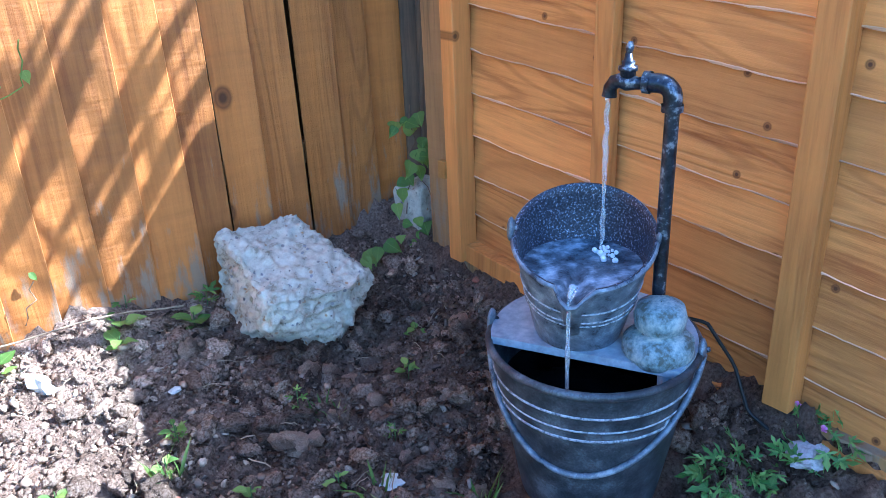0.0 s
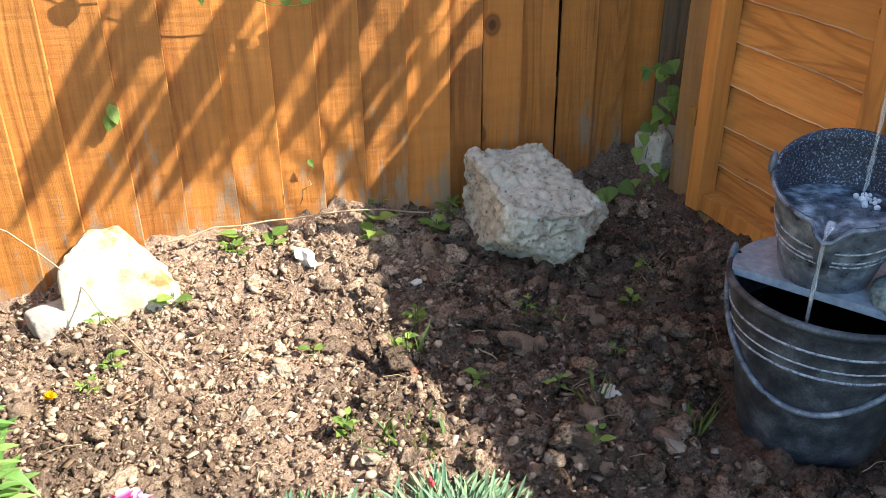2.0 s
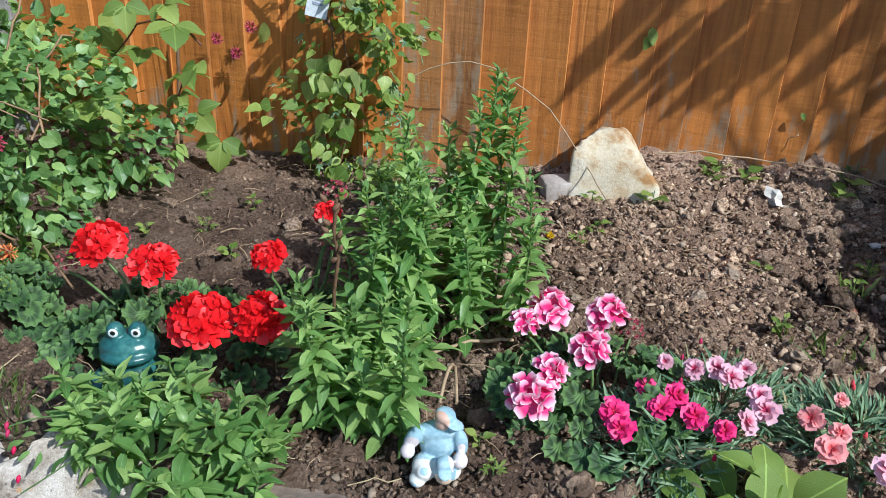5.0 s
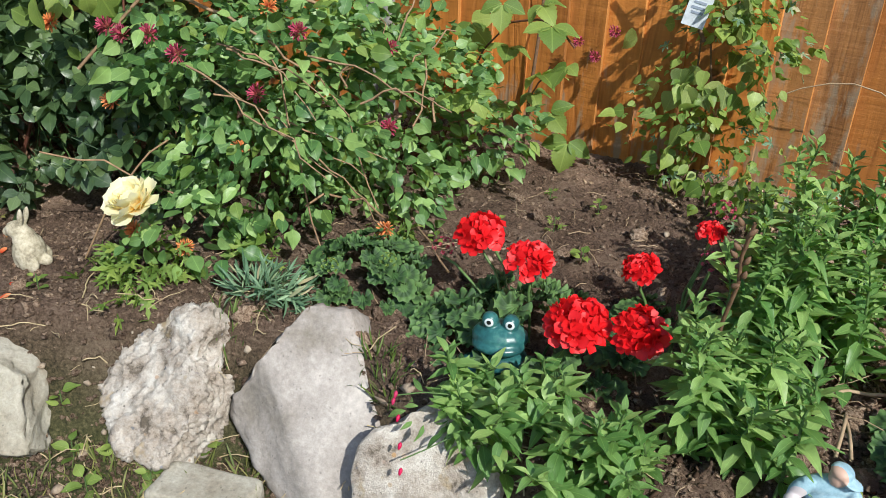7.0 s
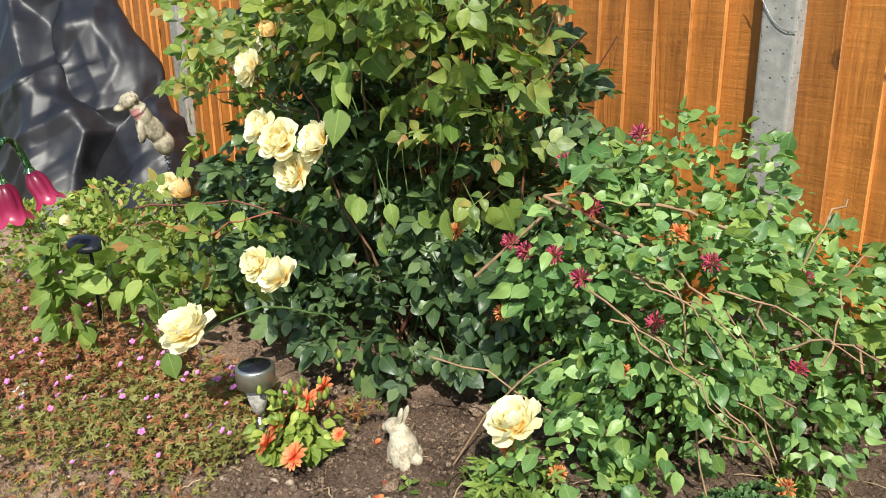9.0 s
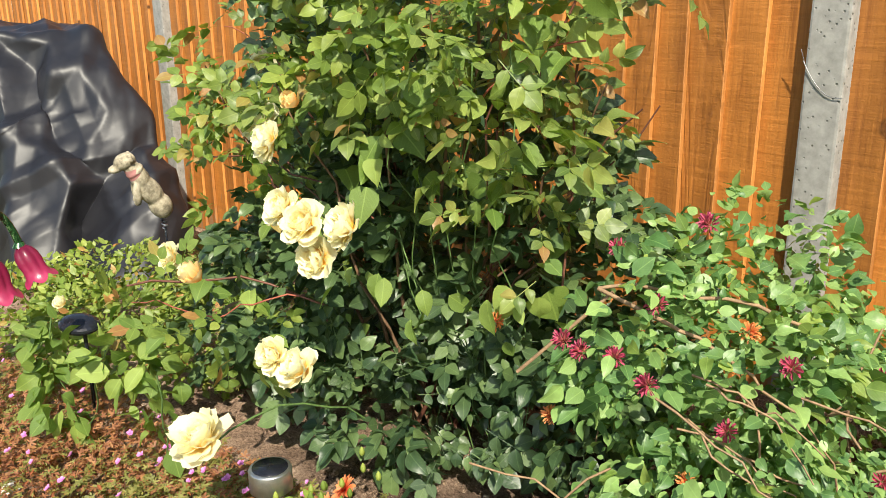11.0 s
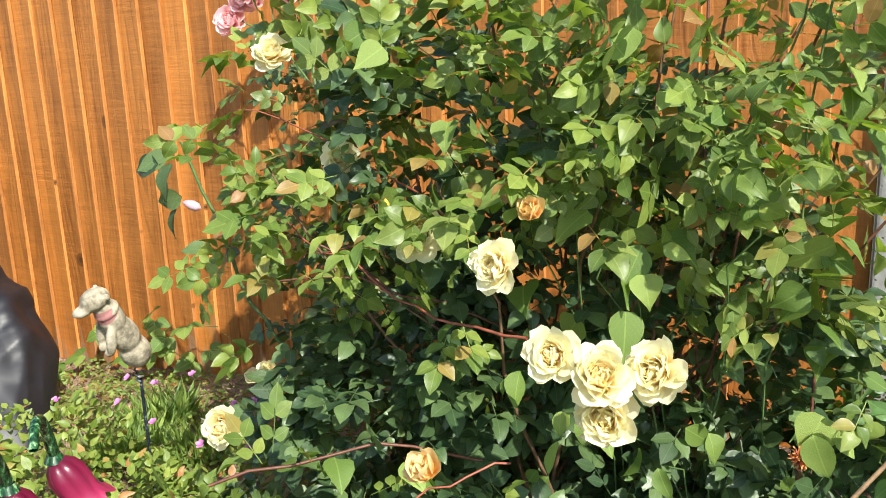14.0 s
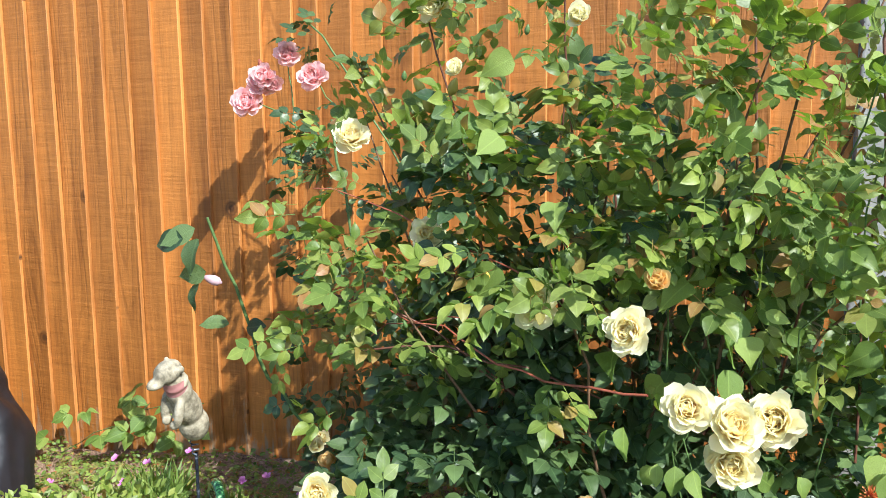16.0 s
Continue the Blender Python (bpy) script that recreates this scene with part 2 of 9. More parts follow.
def leaf_mat(name, dark, light, rough=0.42, through_light=0.3, rib=0.16, warm=None):
    """Leaf green that varies from leaf to leaf, with a paler midrib and some light through the blade."""
    m, ns, ls, b = material(name)
    geo, oi = ns.new("ShaderNodeNewGeometry"), ns.new("ShaderNodeObjectInfo")
    s = node(ns, "Math", op="ADD")
    ls.new(geo.outputs["Random Per Island"], s.inputs[0]), ls.new(oi.outputs["Random"], s.inputs[1])
    fr = node(ns, "Math", op="FRACT")
    ls.new(s.outputs[0], fr.inputs[0])
    mid = tuple(0.68 * p + 0.32 * q for p, q in zip(dark, light))
    stops = [(0.0, dark), (0.5, mid), (0.9, light)] + ([(0.97, warm)] if warm else [])
    r = ramp(ns, stops)
    ls.new(fr.outputs[0], r.inputs[0])
    uv = ns.new("ShaderNodeUVMap")
    sep = ns.new("ShaderNodeSeparateXYZ")
    ls.new(uv.outputs[0], sep.inputs[0])
    d = node(ns, "Math", op="SUBTRACT")
    d.inputs[1].default_value = 0.5
    ls.new(sep.outputs[0], d.inputs[0])
    ab = node(ns, "Math", op="ABSOLUTE")
    ls.new(d.outputs[0], ab.inputs[0])
    # side veins run up and out from the midrib
    v1 = node(ns, "Math", op="MULTIPLY_ADD")
    v1.inputs[1].default_value = -0.9
    ls.new(ab.outputs[0], v1.inputs[0]), ls.new(sep.outputs[1], v1.inputs[2])
    v2 = node(ns, "Math", op="MULTIPLY")
    v2.inputs[1].default_value = 48.0
    ls.new(v1.outputs[0], v2.inputs[0])
    v3 = node(ns, "Math", op="SINE")
    ls.new(v2.outputs[0], v3.inputs[0])
    lt = node(ns, "Math", op="LESS_THAN")
    lt.inputs[1].default_value = 0.022
    ls.new(ab.outputs[0], lt.inputs[0])
    f = node(ns, "Math", op="MULTIPLY")
    f.inputs[1].default_value = rib
    ls.new(lt.outputs[0], f.inputs[0])
    tc = ns.new("ShaderNodeTexCoord")
    blot = noise_tex(ns, ls, tc.outputs["Object"], 60, 3)
    c0 = mixc(ns, ls, 0.3, r.outputs[0], blot, "OVERLAY")
    vein = ramp(ns, [(0.86, (0, 0, 0)), (1.0, (0.06, 0.06, 0.06))])
    ls.new(v3.outputs[0], vein.inputs[0])
    c0 = mixc(ns, ls, vein.outputs[0], c0, tuple(min(1, x * 1.6 + 0.02) for x in light))
    col = mixc(ns, ls, f.outputs[0], c0, tuple(min(1, x * 1.9 + 0.03) for x in light))
    ls.new(col, b.inputs["Base Color"])
    b.inputs["Roughness"].default_value = rough + 0.07
    b.inputs["Specular IOR Level"].default_value = 0.5
    wob = noise_tex(ns, ls, tc.outputs["Object"], 45, 2)
    hsum = node(ns, "Math", op="MULTIPLY_ADD")
    hsum.inputs[1].default_value = 0.006
    ls.new(v3.outputs[0], hsum.inputs[0]), ls.new(wob, hsum.inputs[2])
    add_bump(ns, ls, b, hsum.outputs[0], 0.35, 0.006)
    tr = ns.new("ShaderNodeBsdfTranslucent")
    bright = mixc(ns, ls, 1.0, col, (1.25, 1.45, 0.5), "MULTIPLY")
    ls.new(bright, tr.inputs["Color"])
    mx = ns.new("ShaderNodeMixShader")
    mx.inputs[0].default_value = through_light
    ls.new(b.outputs[0], mx.inputs[1]), ls.new(tr.outputs[0], mx.inputs[2])
    ls.new(mx.outputs[0], ns["Material Output"].inputs["Surface"])
    return m


def petal_mat(name, inner, outer, rough=0.55, through_light=0.3, vary=0.12, span=(0.15, 0.75)):
    """Petal colour from the throat to the rim, by the petal's own length."""
    m, ns, ls, b = material(name)
    uv, sep = ns.new("ShaderNodeUVMap"), ns.new("ShaderNodeSeparateXYZ")
    ls.new(uv.outputs[0], sep.inputs[0])
    geo = ns.new("ShaderNodeNewGeometry")
    r = ramp(ns, [(span[0], inner), (span[1], outer)])
    ls.new(sep.outputs[1], r.inputs[0])
    v = node(ns, "Math", op="MULTIPLY_ADD")
    v.inputs[1].default_value, v.inputs[2].default_value = 2 * vary, 1 - vary
    ls.new(geo.outputs["Random Per Island"], v.inputs[0])
    tc = ns.new("ShaderNodeTexCoord")
    streak = noise_tex(ns, ls, uv.outputs[0], 14, 3, stretch=(3, 0.4, 1))
    c0 = mixc(ns, ls, 0.25, r.outputs[0], streak, "OVERLAY")
    hsv = ns.new("ShaderNodeHueSaturation")
    ls.new(v.outputs[0], hsv.inputs["Value"]), ls.new(c0, hsv.inputs["Color"])
    ls.new(hsv.outputs[0], b.inputs["Base Color"])
    b.inputs["Roughness"].default_value = rough
    add_bump(ns, ls, b, streak, 0.2, 0.001)
    tr = ns.new("ShaderNodeBsdfTranslucent")
    ls.new(hsv.outputs[0], tr.inputs["Color"])
    mx = ns.new("ShaderNodeMixShader")
    mx.inputs[0].default_value = through_light
    ls.new(b.outputs[0], mx.inputs[1]), ls.new(tr.outputs[0], mx.inputs[2])
    ls.new(mx.outputs[0], ns["Material Output"].inputs["Surface"])
    return m


def fence_wood(name, dark, light, along="z", saw=0.35, worn=True, scale=1.0, knots=3.2, wear=0.0):
    """Stained softwood: long grain, knots, saw marks across, and stain worn off in patches."""
    m, ns, ls, b = material(name)
    vec, rnd, obj = shifted_coords(ns, ls)
    st = {"z": (1, 1, 0.05), "x": (0.05, 1, 1), "y": (1, 0.05, 1)}[along]
    cr = {"z": (0.05, 0.05, 1), "x": (1, 0.05, 0.05), "y": (0.05, 1, 0.05)}[along]
    grain = noise_tex(ns, ls, vec, 70 * scale, 6, 0.65, st)
    broad = noise_tex(ns, ls, vec, 9 * scale, 4, 0.55, tuple(min(1, 4 * s) for s in st))
    sawn = noise_tex(ns, ls, vec, 48, 4, 0.6, tuple(min(1, 1.8 * c) for c in cr))
    mix = node(ns, "Math", op="MULTIPLY_ADD")
    mix.inputs[1].default_value = 0.55
    ls.new(grain, mix.inputs[0])
    h = node(ns, "Math", op="MULTIPLY")
    h.inputs[1].default_value = 0.55
    ls.new(broad, h.inputs[0])
    ls.new(h.outputs[0], mix.inputs[2])
    r = ramp(ns, [(0.39, dark), (0.54, light), (0.68, tuple(min(1, c * 1.2) for c in light))])
    ls.new(mix.outputs[0], r.inputs[0])
    hsv = ns.new("ShaderNodeHueSaturation")
    vr = node(ns, "Math", op="MULTIPLY_ADD")
    vr.inputs[1].default_value, vr.inputs[2].default_value = 0.4, 0.78
    ls.new(rnd, vr.inputs[0])
    ls.new(vr.outputs[0], hsv.inputs["Value"]), ls.new(r.outputs[0], hsv.inputs["Color"])
    # arched growth rings: contour lines of a long smooth field, strong on some boards and faint on others
    field = noise_tex(ns, ls, vec, 7 * scale, 1, 0.4, tuple(min(1, 2.2 * q) for q in st))
    rings = node(ns, "Math", op="MULTIPLY")
    rings.inputs[1].default_value = 95.0
    ls.new(field, rings.inputs[0])
    ring = node(ns, "Math", op="SINE")
    ls.new(rings.outputs[0], ring.inputs[0])
    line = ramp(ns, [(0.0, (0, 0, 0)), (0.35, (0.12, 0.12, 0.12)), (1.0, (1, 1, 1))])
    ls.new(ring.outputs[0], line.inputs[0])
    some = node(ns, "Math", op="MULTIPLY")
    some.inputs[1].default_value = 7.31
    ls.new(rnd, some.inputs[0])
    frac = node(ns, "Math", op="FRACT")
    ls.new(some.outputs[0], frac.inputs[0])
    gate = ramp(ns, [(0.35, (0.06, 0.06, 0.06)), (0.65, (0.36, 0.36, 0.36))])
    ls.new(frac.outputs[0], gate.inputs[0])
    arch = mixc(ns, ls, 1.0, line.outputs[0], gate.outputs[0], "MULTIPLY")
    col = mixc(ns, ls, arch, hsv.outputs[0], tuple(c * 0.75 for c in dark))
    col = mixc(ns, ls, saw * 0.4, col, sawn, "OVERLAY")
    # knots
    vo = node(ns, "TexVoronoi", Scale=knots)
    vo.voronoi_dimensions = "2D"
    sv, cv = ns.new("ShaderNodeSeparateXYZ"), ns.new("ShaderNodeCombineXYZ")
    ls.new(vec, sv.inputs[0])
    ls.new(sv.outputs[1 if along == "y" else 0], cv.inputs[0]), ls.new(sv.outputs[2], cv.inputs[1])
    ls.new(cv.outputs[0], vo.inputs["Vector"])
    kn = ramp(ns, [(0.012, (1, 1, 1)), (0.026, (0.55, 0.55, 0.55)), (0.03, (0.85, 0.85, 0.85)), (0.045, (0, 0, 0))])
    ls.new(vo.outputs["Distance"], kn.inputs[0])
    col = mixc(ns, ls, kn.outputs[0], col, tuple(c * 0.3 for c in dark))
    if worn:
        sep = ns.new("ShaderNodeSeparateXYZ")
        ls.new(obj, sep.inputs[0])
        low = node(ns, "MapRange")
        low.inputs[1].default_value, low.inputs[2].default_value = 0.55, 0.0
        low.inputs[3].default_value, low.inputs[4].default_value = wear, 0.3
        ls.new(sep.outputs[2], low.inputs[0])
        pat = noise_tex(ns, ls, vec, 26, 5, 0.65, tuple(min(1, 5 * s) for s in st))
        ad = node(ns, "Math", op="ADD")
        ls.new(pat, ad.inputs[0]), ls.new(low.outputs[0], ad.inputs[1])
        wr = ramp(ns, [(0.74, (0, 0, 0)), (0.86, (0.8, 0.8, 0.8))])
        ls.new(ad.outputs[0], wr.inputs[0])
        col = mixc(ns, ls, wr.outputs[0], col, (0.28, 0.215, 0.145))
    ls.new(col, b.inputs["Base Color"])
    b.inputs["Roughness"].default_value = 0.62
    ad2 = node(ns, "Math", op="MULTIPLY_ADD")
    ad2.inputs[1].default_value = 2.6 * saw
    ls.new(sawn, ad2.inputs[0]), ls.new(grain, ad2.inputs[2])
    ad3 = node(ns, "Math", op="SUBTRACT")
    ls.new(ad2.outputs[0], ad3.inputs[0]), ls.new(arch, ad3.inputs[1])
    add_bump(ns, ls, b, ad3.outputs[0], 0.55, 0.0045)
    return m


def damp_shade(ns, ls, colour):
    """Painted shade and damp: earth darkened round the water feature and by the roses, uneven and fading outwards."""
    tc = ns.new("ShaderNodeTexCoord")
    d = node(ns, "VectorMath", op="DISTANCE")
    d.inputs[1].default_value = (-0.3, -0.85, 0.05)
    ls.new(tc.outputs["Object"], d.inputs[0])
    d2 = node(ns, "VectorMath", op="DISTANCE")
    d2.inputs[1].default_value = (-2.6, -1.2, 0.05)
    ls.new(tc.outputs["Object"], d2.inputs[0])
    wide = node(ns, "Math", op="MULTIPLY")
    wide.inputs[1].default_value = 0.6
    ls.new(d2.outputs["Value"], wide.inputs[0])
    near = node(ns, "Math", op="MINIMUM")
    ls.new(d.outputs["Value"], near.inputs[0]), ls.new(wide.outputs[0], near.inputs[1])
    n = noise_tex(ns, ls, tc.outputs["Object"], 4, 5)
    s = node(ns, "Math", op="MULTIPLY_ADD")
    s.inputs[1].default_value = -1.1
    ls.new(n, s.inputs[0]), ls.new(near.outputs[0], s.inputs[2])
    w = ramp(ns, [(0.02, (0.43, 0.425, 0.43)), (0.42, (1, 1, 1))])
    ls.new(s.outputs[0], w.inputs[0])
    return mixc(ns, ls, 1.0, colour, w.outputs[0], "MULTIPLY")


def soil_mat():
    m, ns, ls, b = material("soil_and_turf")
    tc = ns.new("ShaderNodeTexCoord")
    n1 = noise_tex(ns, ls, tc.outputs["Object"], 7, 5)
    n2 = noise_tex(ns, ls, tc.outputs["Object"], 130, 8, 0.75)
    a = node(ns, "Math", op="MULTIPLY_ADD")
    a.inputs[1].default_value = 0.6
    h = node(ns, "Math", op="MULTIPLY")
    h.inputs[1].default_value = 0.4
    ls.new(n1, h.inputs[0]), ls.new(n2, a.inputs[0]), ls.new(h.outputs[0], a.inputs[2])
    r = ramp(ns, [(0.38, (0.05, 0.03, 0.02)), (0.5, (0.37, 0.24, 0.165)), (0.62, (0.66, 0.47, 0.345))])
    ls.new(a.outputs[0], r.inputs[0])
    vo = node(ns, "TexVoronoi", Scale=140.0)
    ls.new(tc.outputs["Object"], vo.inputs["Vector"])
    gr = ramp(ns, [(0.06, (1, 1, 1)), (0.12, (0, 0, 0))])
    ls.new(vo.outputs["Distance"], gr.inputs[0])
    gate = ramp(ns, [(0.55, (0, 0, 0)), (0.65, (0.6, 0.6, 0.6))])
    ls.new(n2, gate.inputs[0])
    mul = node(ns, "Math", op="MULTIPLY")
    ls.new(gr.outputs[0], mul.inputs[0]), ls.new(gate.outputs[0], mul.inputs[1])
    soil = damp_shade(ns, ls, mixc(ns, ls, mul.outputs[0], r.outputs[0], (0.42, 0.38, 0.33)))
    at = ns.new("ShaderNodeAttribute")
    at.attribute_name = "turf"
    gcol = ramp(ns, [(0.34, (0.03, 0.034, 0.014)), (0.5, (0.085, 0.09, 0.035)), (0.66, (0.19, 0.17, 0.08))])
    ls.new(n2, gcol.inputs[0])
    col = mixc(ns, ls, at.outputs["Fac"], soil, gcol.outputs[0])
    ls.new(col, b.inputs["Base Color"])
    b.inputs["Roughness"].default_value = 0.9
    b.inputs["Specular IOR Level"].default_value = 0.25
    add_bump(ns, ls, b, a.outputs[0], 1.0, 0.025)
    return m


def clod_mat():
    """Crumbly earth, each lump with a tone of its own."""
    m, ns, ls, b = material("soil_clod")
    tc, geo = ns.new("ShaderNodeTexCoord"), ns.new("ShaderNodeNewGeometry")
    n1 = noise_tex(ns, ls, tc.outputs["Object"], 160, 7, 0.75)
    n2 = noise_tex(ns, ls, tc.outputs["Object"], 5, 3)
    r = ramp(ns, [(0.36, (0.085, 0.055, 0.038)), (0.48, (0.45, 0.305, 0.21)), (0.6, (0.72, 0.545, 0.41))])
    ls.new(n1, r.inputs[0])
    tone = ramp(ns, [(0.0, (0.6, 0.58, 0.57)), (0.6, (1.08, 1.06, 1.04)), (0.93, (1.55, 1.55, 1.5)), (1.0, (2.0, 2.0, 1.95))])
    ls.new(geo.outputs["Random Per Island"], tone.inputs[0])
    c = mixc(ns, ls, 1.0, r.outputs[0], tone.outputs[0], "MULTIPLY")
    c = damp_shade(ns, ls, mixc(ns, ls, 0.35, c, n2, "OVERLAY"))
    ls.new(c, b.inputs["Base Color"])
    b.inputs["Roughness"].default_value = 0.95
    b.inputs["Specular IOR Level"].default_value = 0.15
    add_bump(ns, ls, b, n1, 1.0, 0.011)
    return m


def stone_mat(name, stops, scale=9, specks=0.5, patch=None, bump=0.7, gravel=0.0):
    """Broken stone: broad tone, fine grit, dark pits and, where given, patches of another colour."""
    m, ns, ls, b = material(name)
    vec, rnd, _ = shifted_coords(ns, ls)
    n1 = noise_tex(ns, ls, vec, scale, 8, 0.68)
    n2 = noise_tex(ns, ls, vec, scale * 14, 6, 0.7)
    r = ramp(ns, stops)
    ls.new(n1, r.inputs[0])
    c = mixc(ns, ls, 0.5, r.outputs[0], n2, "OVERLAY")
    if patch:
        n3 = noise_tex(ns, ls, vec, scale * 0.55, 4, 0.6)
        pm = ramp(ns, [(patch[0], (0, 0, 0)), (patch[0] + 0.07, (0.85, 0.85, 0.85))])
        ls.new(n3, pm.inputs[0])
        c = mixc(ns, ls, pm.outputs[0], c, patch[1])
    vo = node(ns, "TexVoronoi", Scale=75.0)
    ls.new(vec, vo.inputs["Vector"])
    pit = ramp(ns, [(0.1, (specks, specks, specks)), (0.2, (0, 0, 0))])
    ls.new(vo.outputs["Distance"], pit.inputs[0])
    gate = ramp(ns, [(0.48, (0, 0, 0)), (0.58, (1, 1, 1))])
    ls.new(noise_tex(ns, ls, vec, scale * 2.5, 3), gate.inputs[0])
    mul = mixc(ns, ls, 1.0, pit.outputs[0], gate.outputs[0], "MULTIPLY")
    c = mixc(ns, ls, mul, c, (0.035, 0.032, 0.028))
    if gravel:
        # pebbles of other stone set in the cement
        gv = node(ns, "TexVoronoi", Scale=62.0)
        ls.new(vec, gv.inputs["Vector"])
        sc = ns.new("ShaderNodeSeparateColor")
        ls.new(gv.outputs["Color"], sc.inputs[0])
        pick = ramp(ns, [(gravel, (1, 1, 1)), (gravel + 0.01, (0, 0, 0))])
        ls.new(sc.outputs[0], pick.inputs[0])
        core = ramp(ns, [(0.22, (0.85, 0.85, 0.85)), (0.32, (0, 0, 0))])
        ls.new(gv.outputs["Distance"], core.inputs[0])
        tint = ramp(ns, [(0.0, (0.1, 0.1, 0.11)), (0.3, (0.3, 0.3, 0.33)), (0.55, (0.5, 0.28, 0.11)), (0.8, (0.42, 0.36, 0.28)), (1.0, (0.2, 0.19, 0.2))])
        ls.new(sc.outputs[1], tint.inputs[0])
        c = mixc(ns, ls, mixc(ns, ls, 1.0, pick.outputs[0], core.outputs[0], "MULTIPLY"), c, tint.outputs[0])
    ls.new(c, b.inputs["Base Color"])
    b.inputs["Roughness"].default_value = 0.88
    b.inputs["Specular IOR Level"].default_value = 0.25
    hs = node(ns, "Math", op="MULTIPLY_ADD")
    hs.inputs[1].default_value = 0.45
    ls.new(n2, hs.inputs[0]), ls.new(n1, hs.inputs[2])
    add_bump(ns, ls, b, hs.outputs[0], bump, 0.009)
    return m


def zoned_leaf_mat(name, dark, light, zone, rim):
    """A round leaf with a dark ring, a pale rim and veins that fan from the stalk."""
    m, ns, ls, b = material(name)
    geo, oi = ns.new("ShaderNodeNewGeometry"), ns.new("ShaderNodeObjectInfo")
    r = ramp(ns, [(0.0, dark), (1.0, light)])
    ls.new(oi.outputs["Random"], r.inputs[0])
    uv = ns.new("ShaderNodeUVMap")
    d = node(ns, "VectorMath", op="DISTANCE")
    d.inputs[1].default_value = (0.5, 0.42, 0.0)
    ls.new(uv.outputs[0], d.inputs[0])
    n1 = noise_tex(ns, ls, uv.outputs[0], 9, 4)
    s = node(ns, "Math", op="MULTIPLY_ADD")
    s.inputs[1].default_value = 0.16
    ls.new(n1, s.inputs[0]), ls.new(d.outputs["Value"], s.inputs[2])
    band = ramp(ns, [(0.22, (0, 0, 0)), (0.31, (0.8, 0.8, 0.8)), (0.4, (0.75, 0.75, 0.75)), (0.47, (0, 0, 0))])
    ls.new(s.outputs[0], band.inputs[0])
    c = mixc(ns, ls, band.outputs[0], r.outputs[0], zone)
    edge = ramp(ns, [(0.5, (0, 0, 0)), (0.58, (0.7, 0.7, 0.7))])
    ls.new(s.outputs[0], edge.inputs[0])
    c = mixc(ns, ls, edge.outputs[0], c, rim)
    tc = ns.new("ShaderNodeTexCoord")
    grain = noise_tex(ns, ls, uv.outputs[0], 40, 4)
    c = mixc(ns, ls, 0.35, c, grain, "OVERLAY")
    ls.new(c, b.inputs["Base Color"])
    b.inputs["Roughness"].default_value = 0.65
    add_bump(ns, ls, b, grain, 0.3, 0.002)
    tr = ns.new("ShaderNodeBsdfTranslucent")
    ls.new(mixc(ns, ls, 1.0, c, (1.2, 1.4, 0.6), "MULTIPLY"), tr.inputs["Color"])
    mx = ns.new("ShaderNodeMixShader")
    mx.inputs[0].default_value = 0.2
    ls.new(b.outputs[0], mx.inputs[1]), ls.new(tr.outputs[0], mx.inputs[2])
    ls.new(mx.outputs[0], ns["Material Output"].inputs["Surface"])
    return m

M_SOIL = soil_mat()
M_CLOD = clod_mat()
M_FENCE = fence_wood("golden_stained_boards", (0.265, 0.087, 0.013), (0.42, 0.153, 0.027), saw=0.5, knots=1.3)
M_PANEL = fence_wood("orange_stained_lap_boards", (0.31, 0.1, 0.018), (0.6, 0.255, 0.058), along="y", saw=0.14, worn=False, scale=1.1, knots=5.0)
M_RAW = fence_wood("raw_split_edge", (0.3, 0.13, 0.05), (0.68, 0.44, 0.27), along="y", saw=0.1, worn=False)
M_BATTEN = fence_wood("pale_stained_batten", (0.4, 0.15, 0.03), (0.6, 0.25, 0.055), along="z", saw=0.1, worn=False)
M_OLD = fence_wood("weathered_green_grey_timber", (0.1, 0.065, 0.03), (0.3, 0.17, 0.065))
M_DARKWOOD = fence_wood("dark_board_and_gap_shade", (0.035, 0.025, 0.016), (0.1, 0.065, 0.035))
M_CHALK = stone_mat("old_concrete_lump", [(0.36, (0.36, 0.31, 0.22)), (0.44, (0.6, 0.545, 0.425)), (0.6, (0.77, 0.72, 0.585))], 30, 0.85, None, 1.0, gravel=0.34)
M_YSTONE = stone_mat("cream_ochre_stone", [(0.36, (0.36, 0.2, 0.08)), (0.47, (0.54, 0.45, 0.31)), (0.64, (0.62, 0.58, 0.48))], 8, 0.2, (0.6, (0.5, 0.3, 0.12)), 0.5)
M_GSTONE = stone_mat("pale_grey_limestone", [(0.3, (0.22, 0.19, 0.155)), (0.46, (0.335, 0.295, 0.265)), (0.66, (0.46, 0.415, 0.38))], 7, 0.35, (0.62, (0.3, 0.25, 0.19)), 0.5)
M_LSTONE = stone_mat("lichened_limestone", [(0.36, (0.15, 0.12, 0.09)), (0.43, (0.37, 0.31, 0.255)), (0.53, (0.49, 0.43, 0.37)), (0.62, (0.62, 0.57, 0.51))], 17, 0.6, (0.6, (0.38, 0.28, 0.15)), 1.0, gravel=0.12)
M_TSTONE = stone_mat("tan_flat_stone", [(0.3, (0.23, 0.19, 0.14)), (0.46, (0.36, 0.325, 0.26)), (0.66, (0.48, 0.45, 0.38))], 8, 0.4, (0.6, (0.29, 0.23, 0.16)), 0.7)


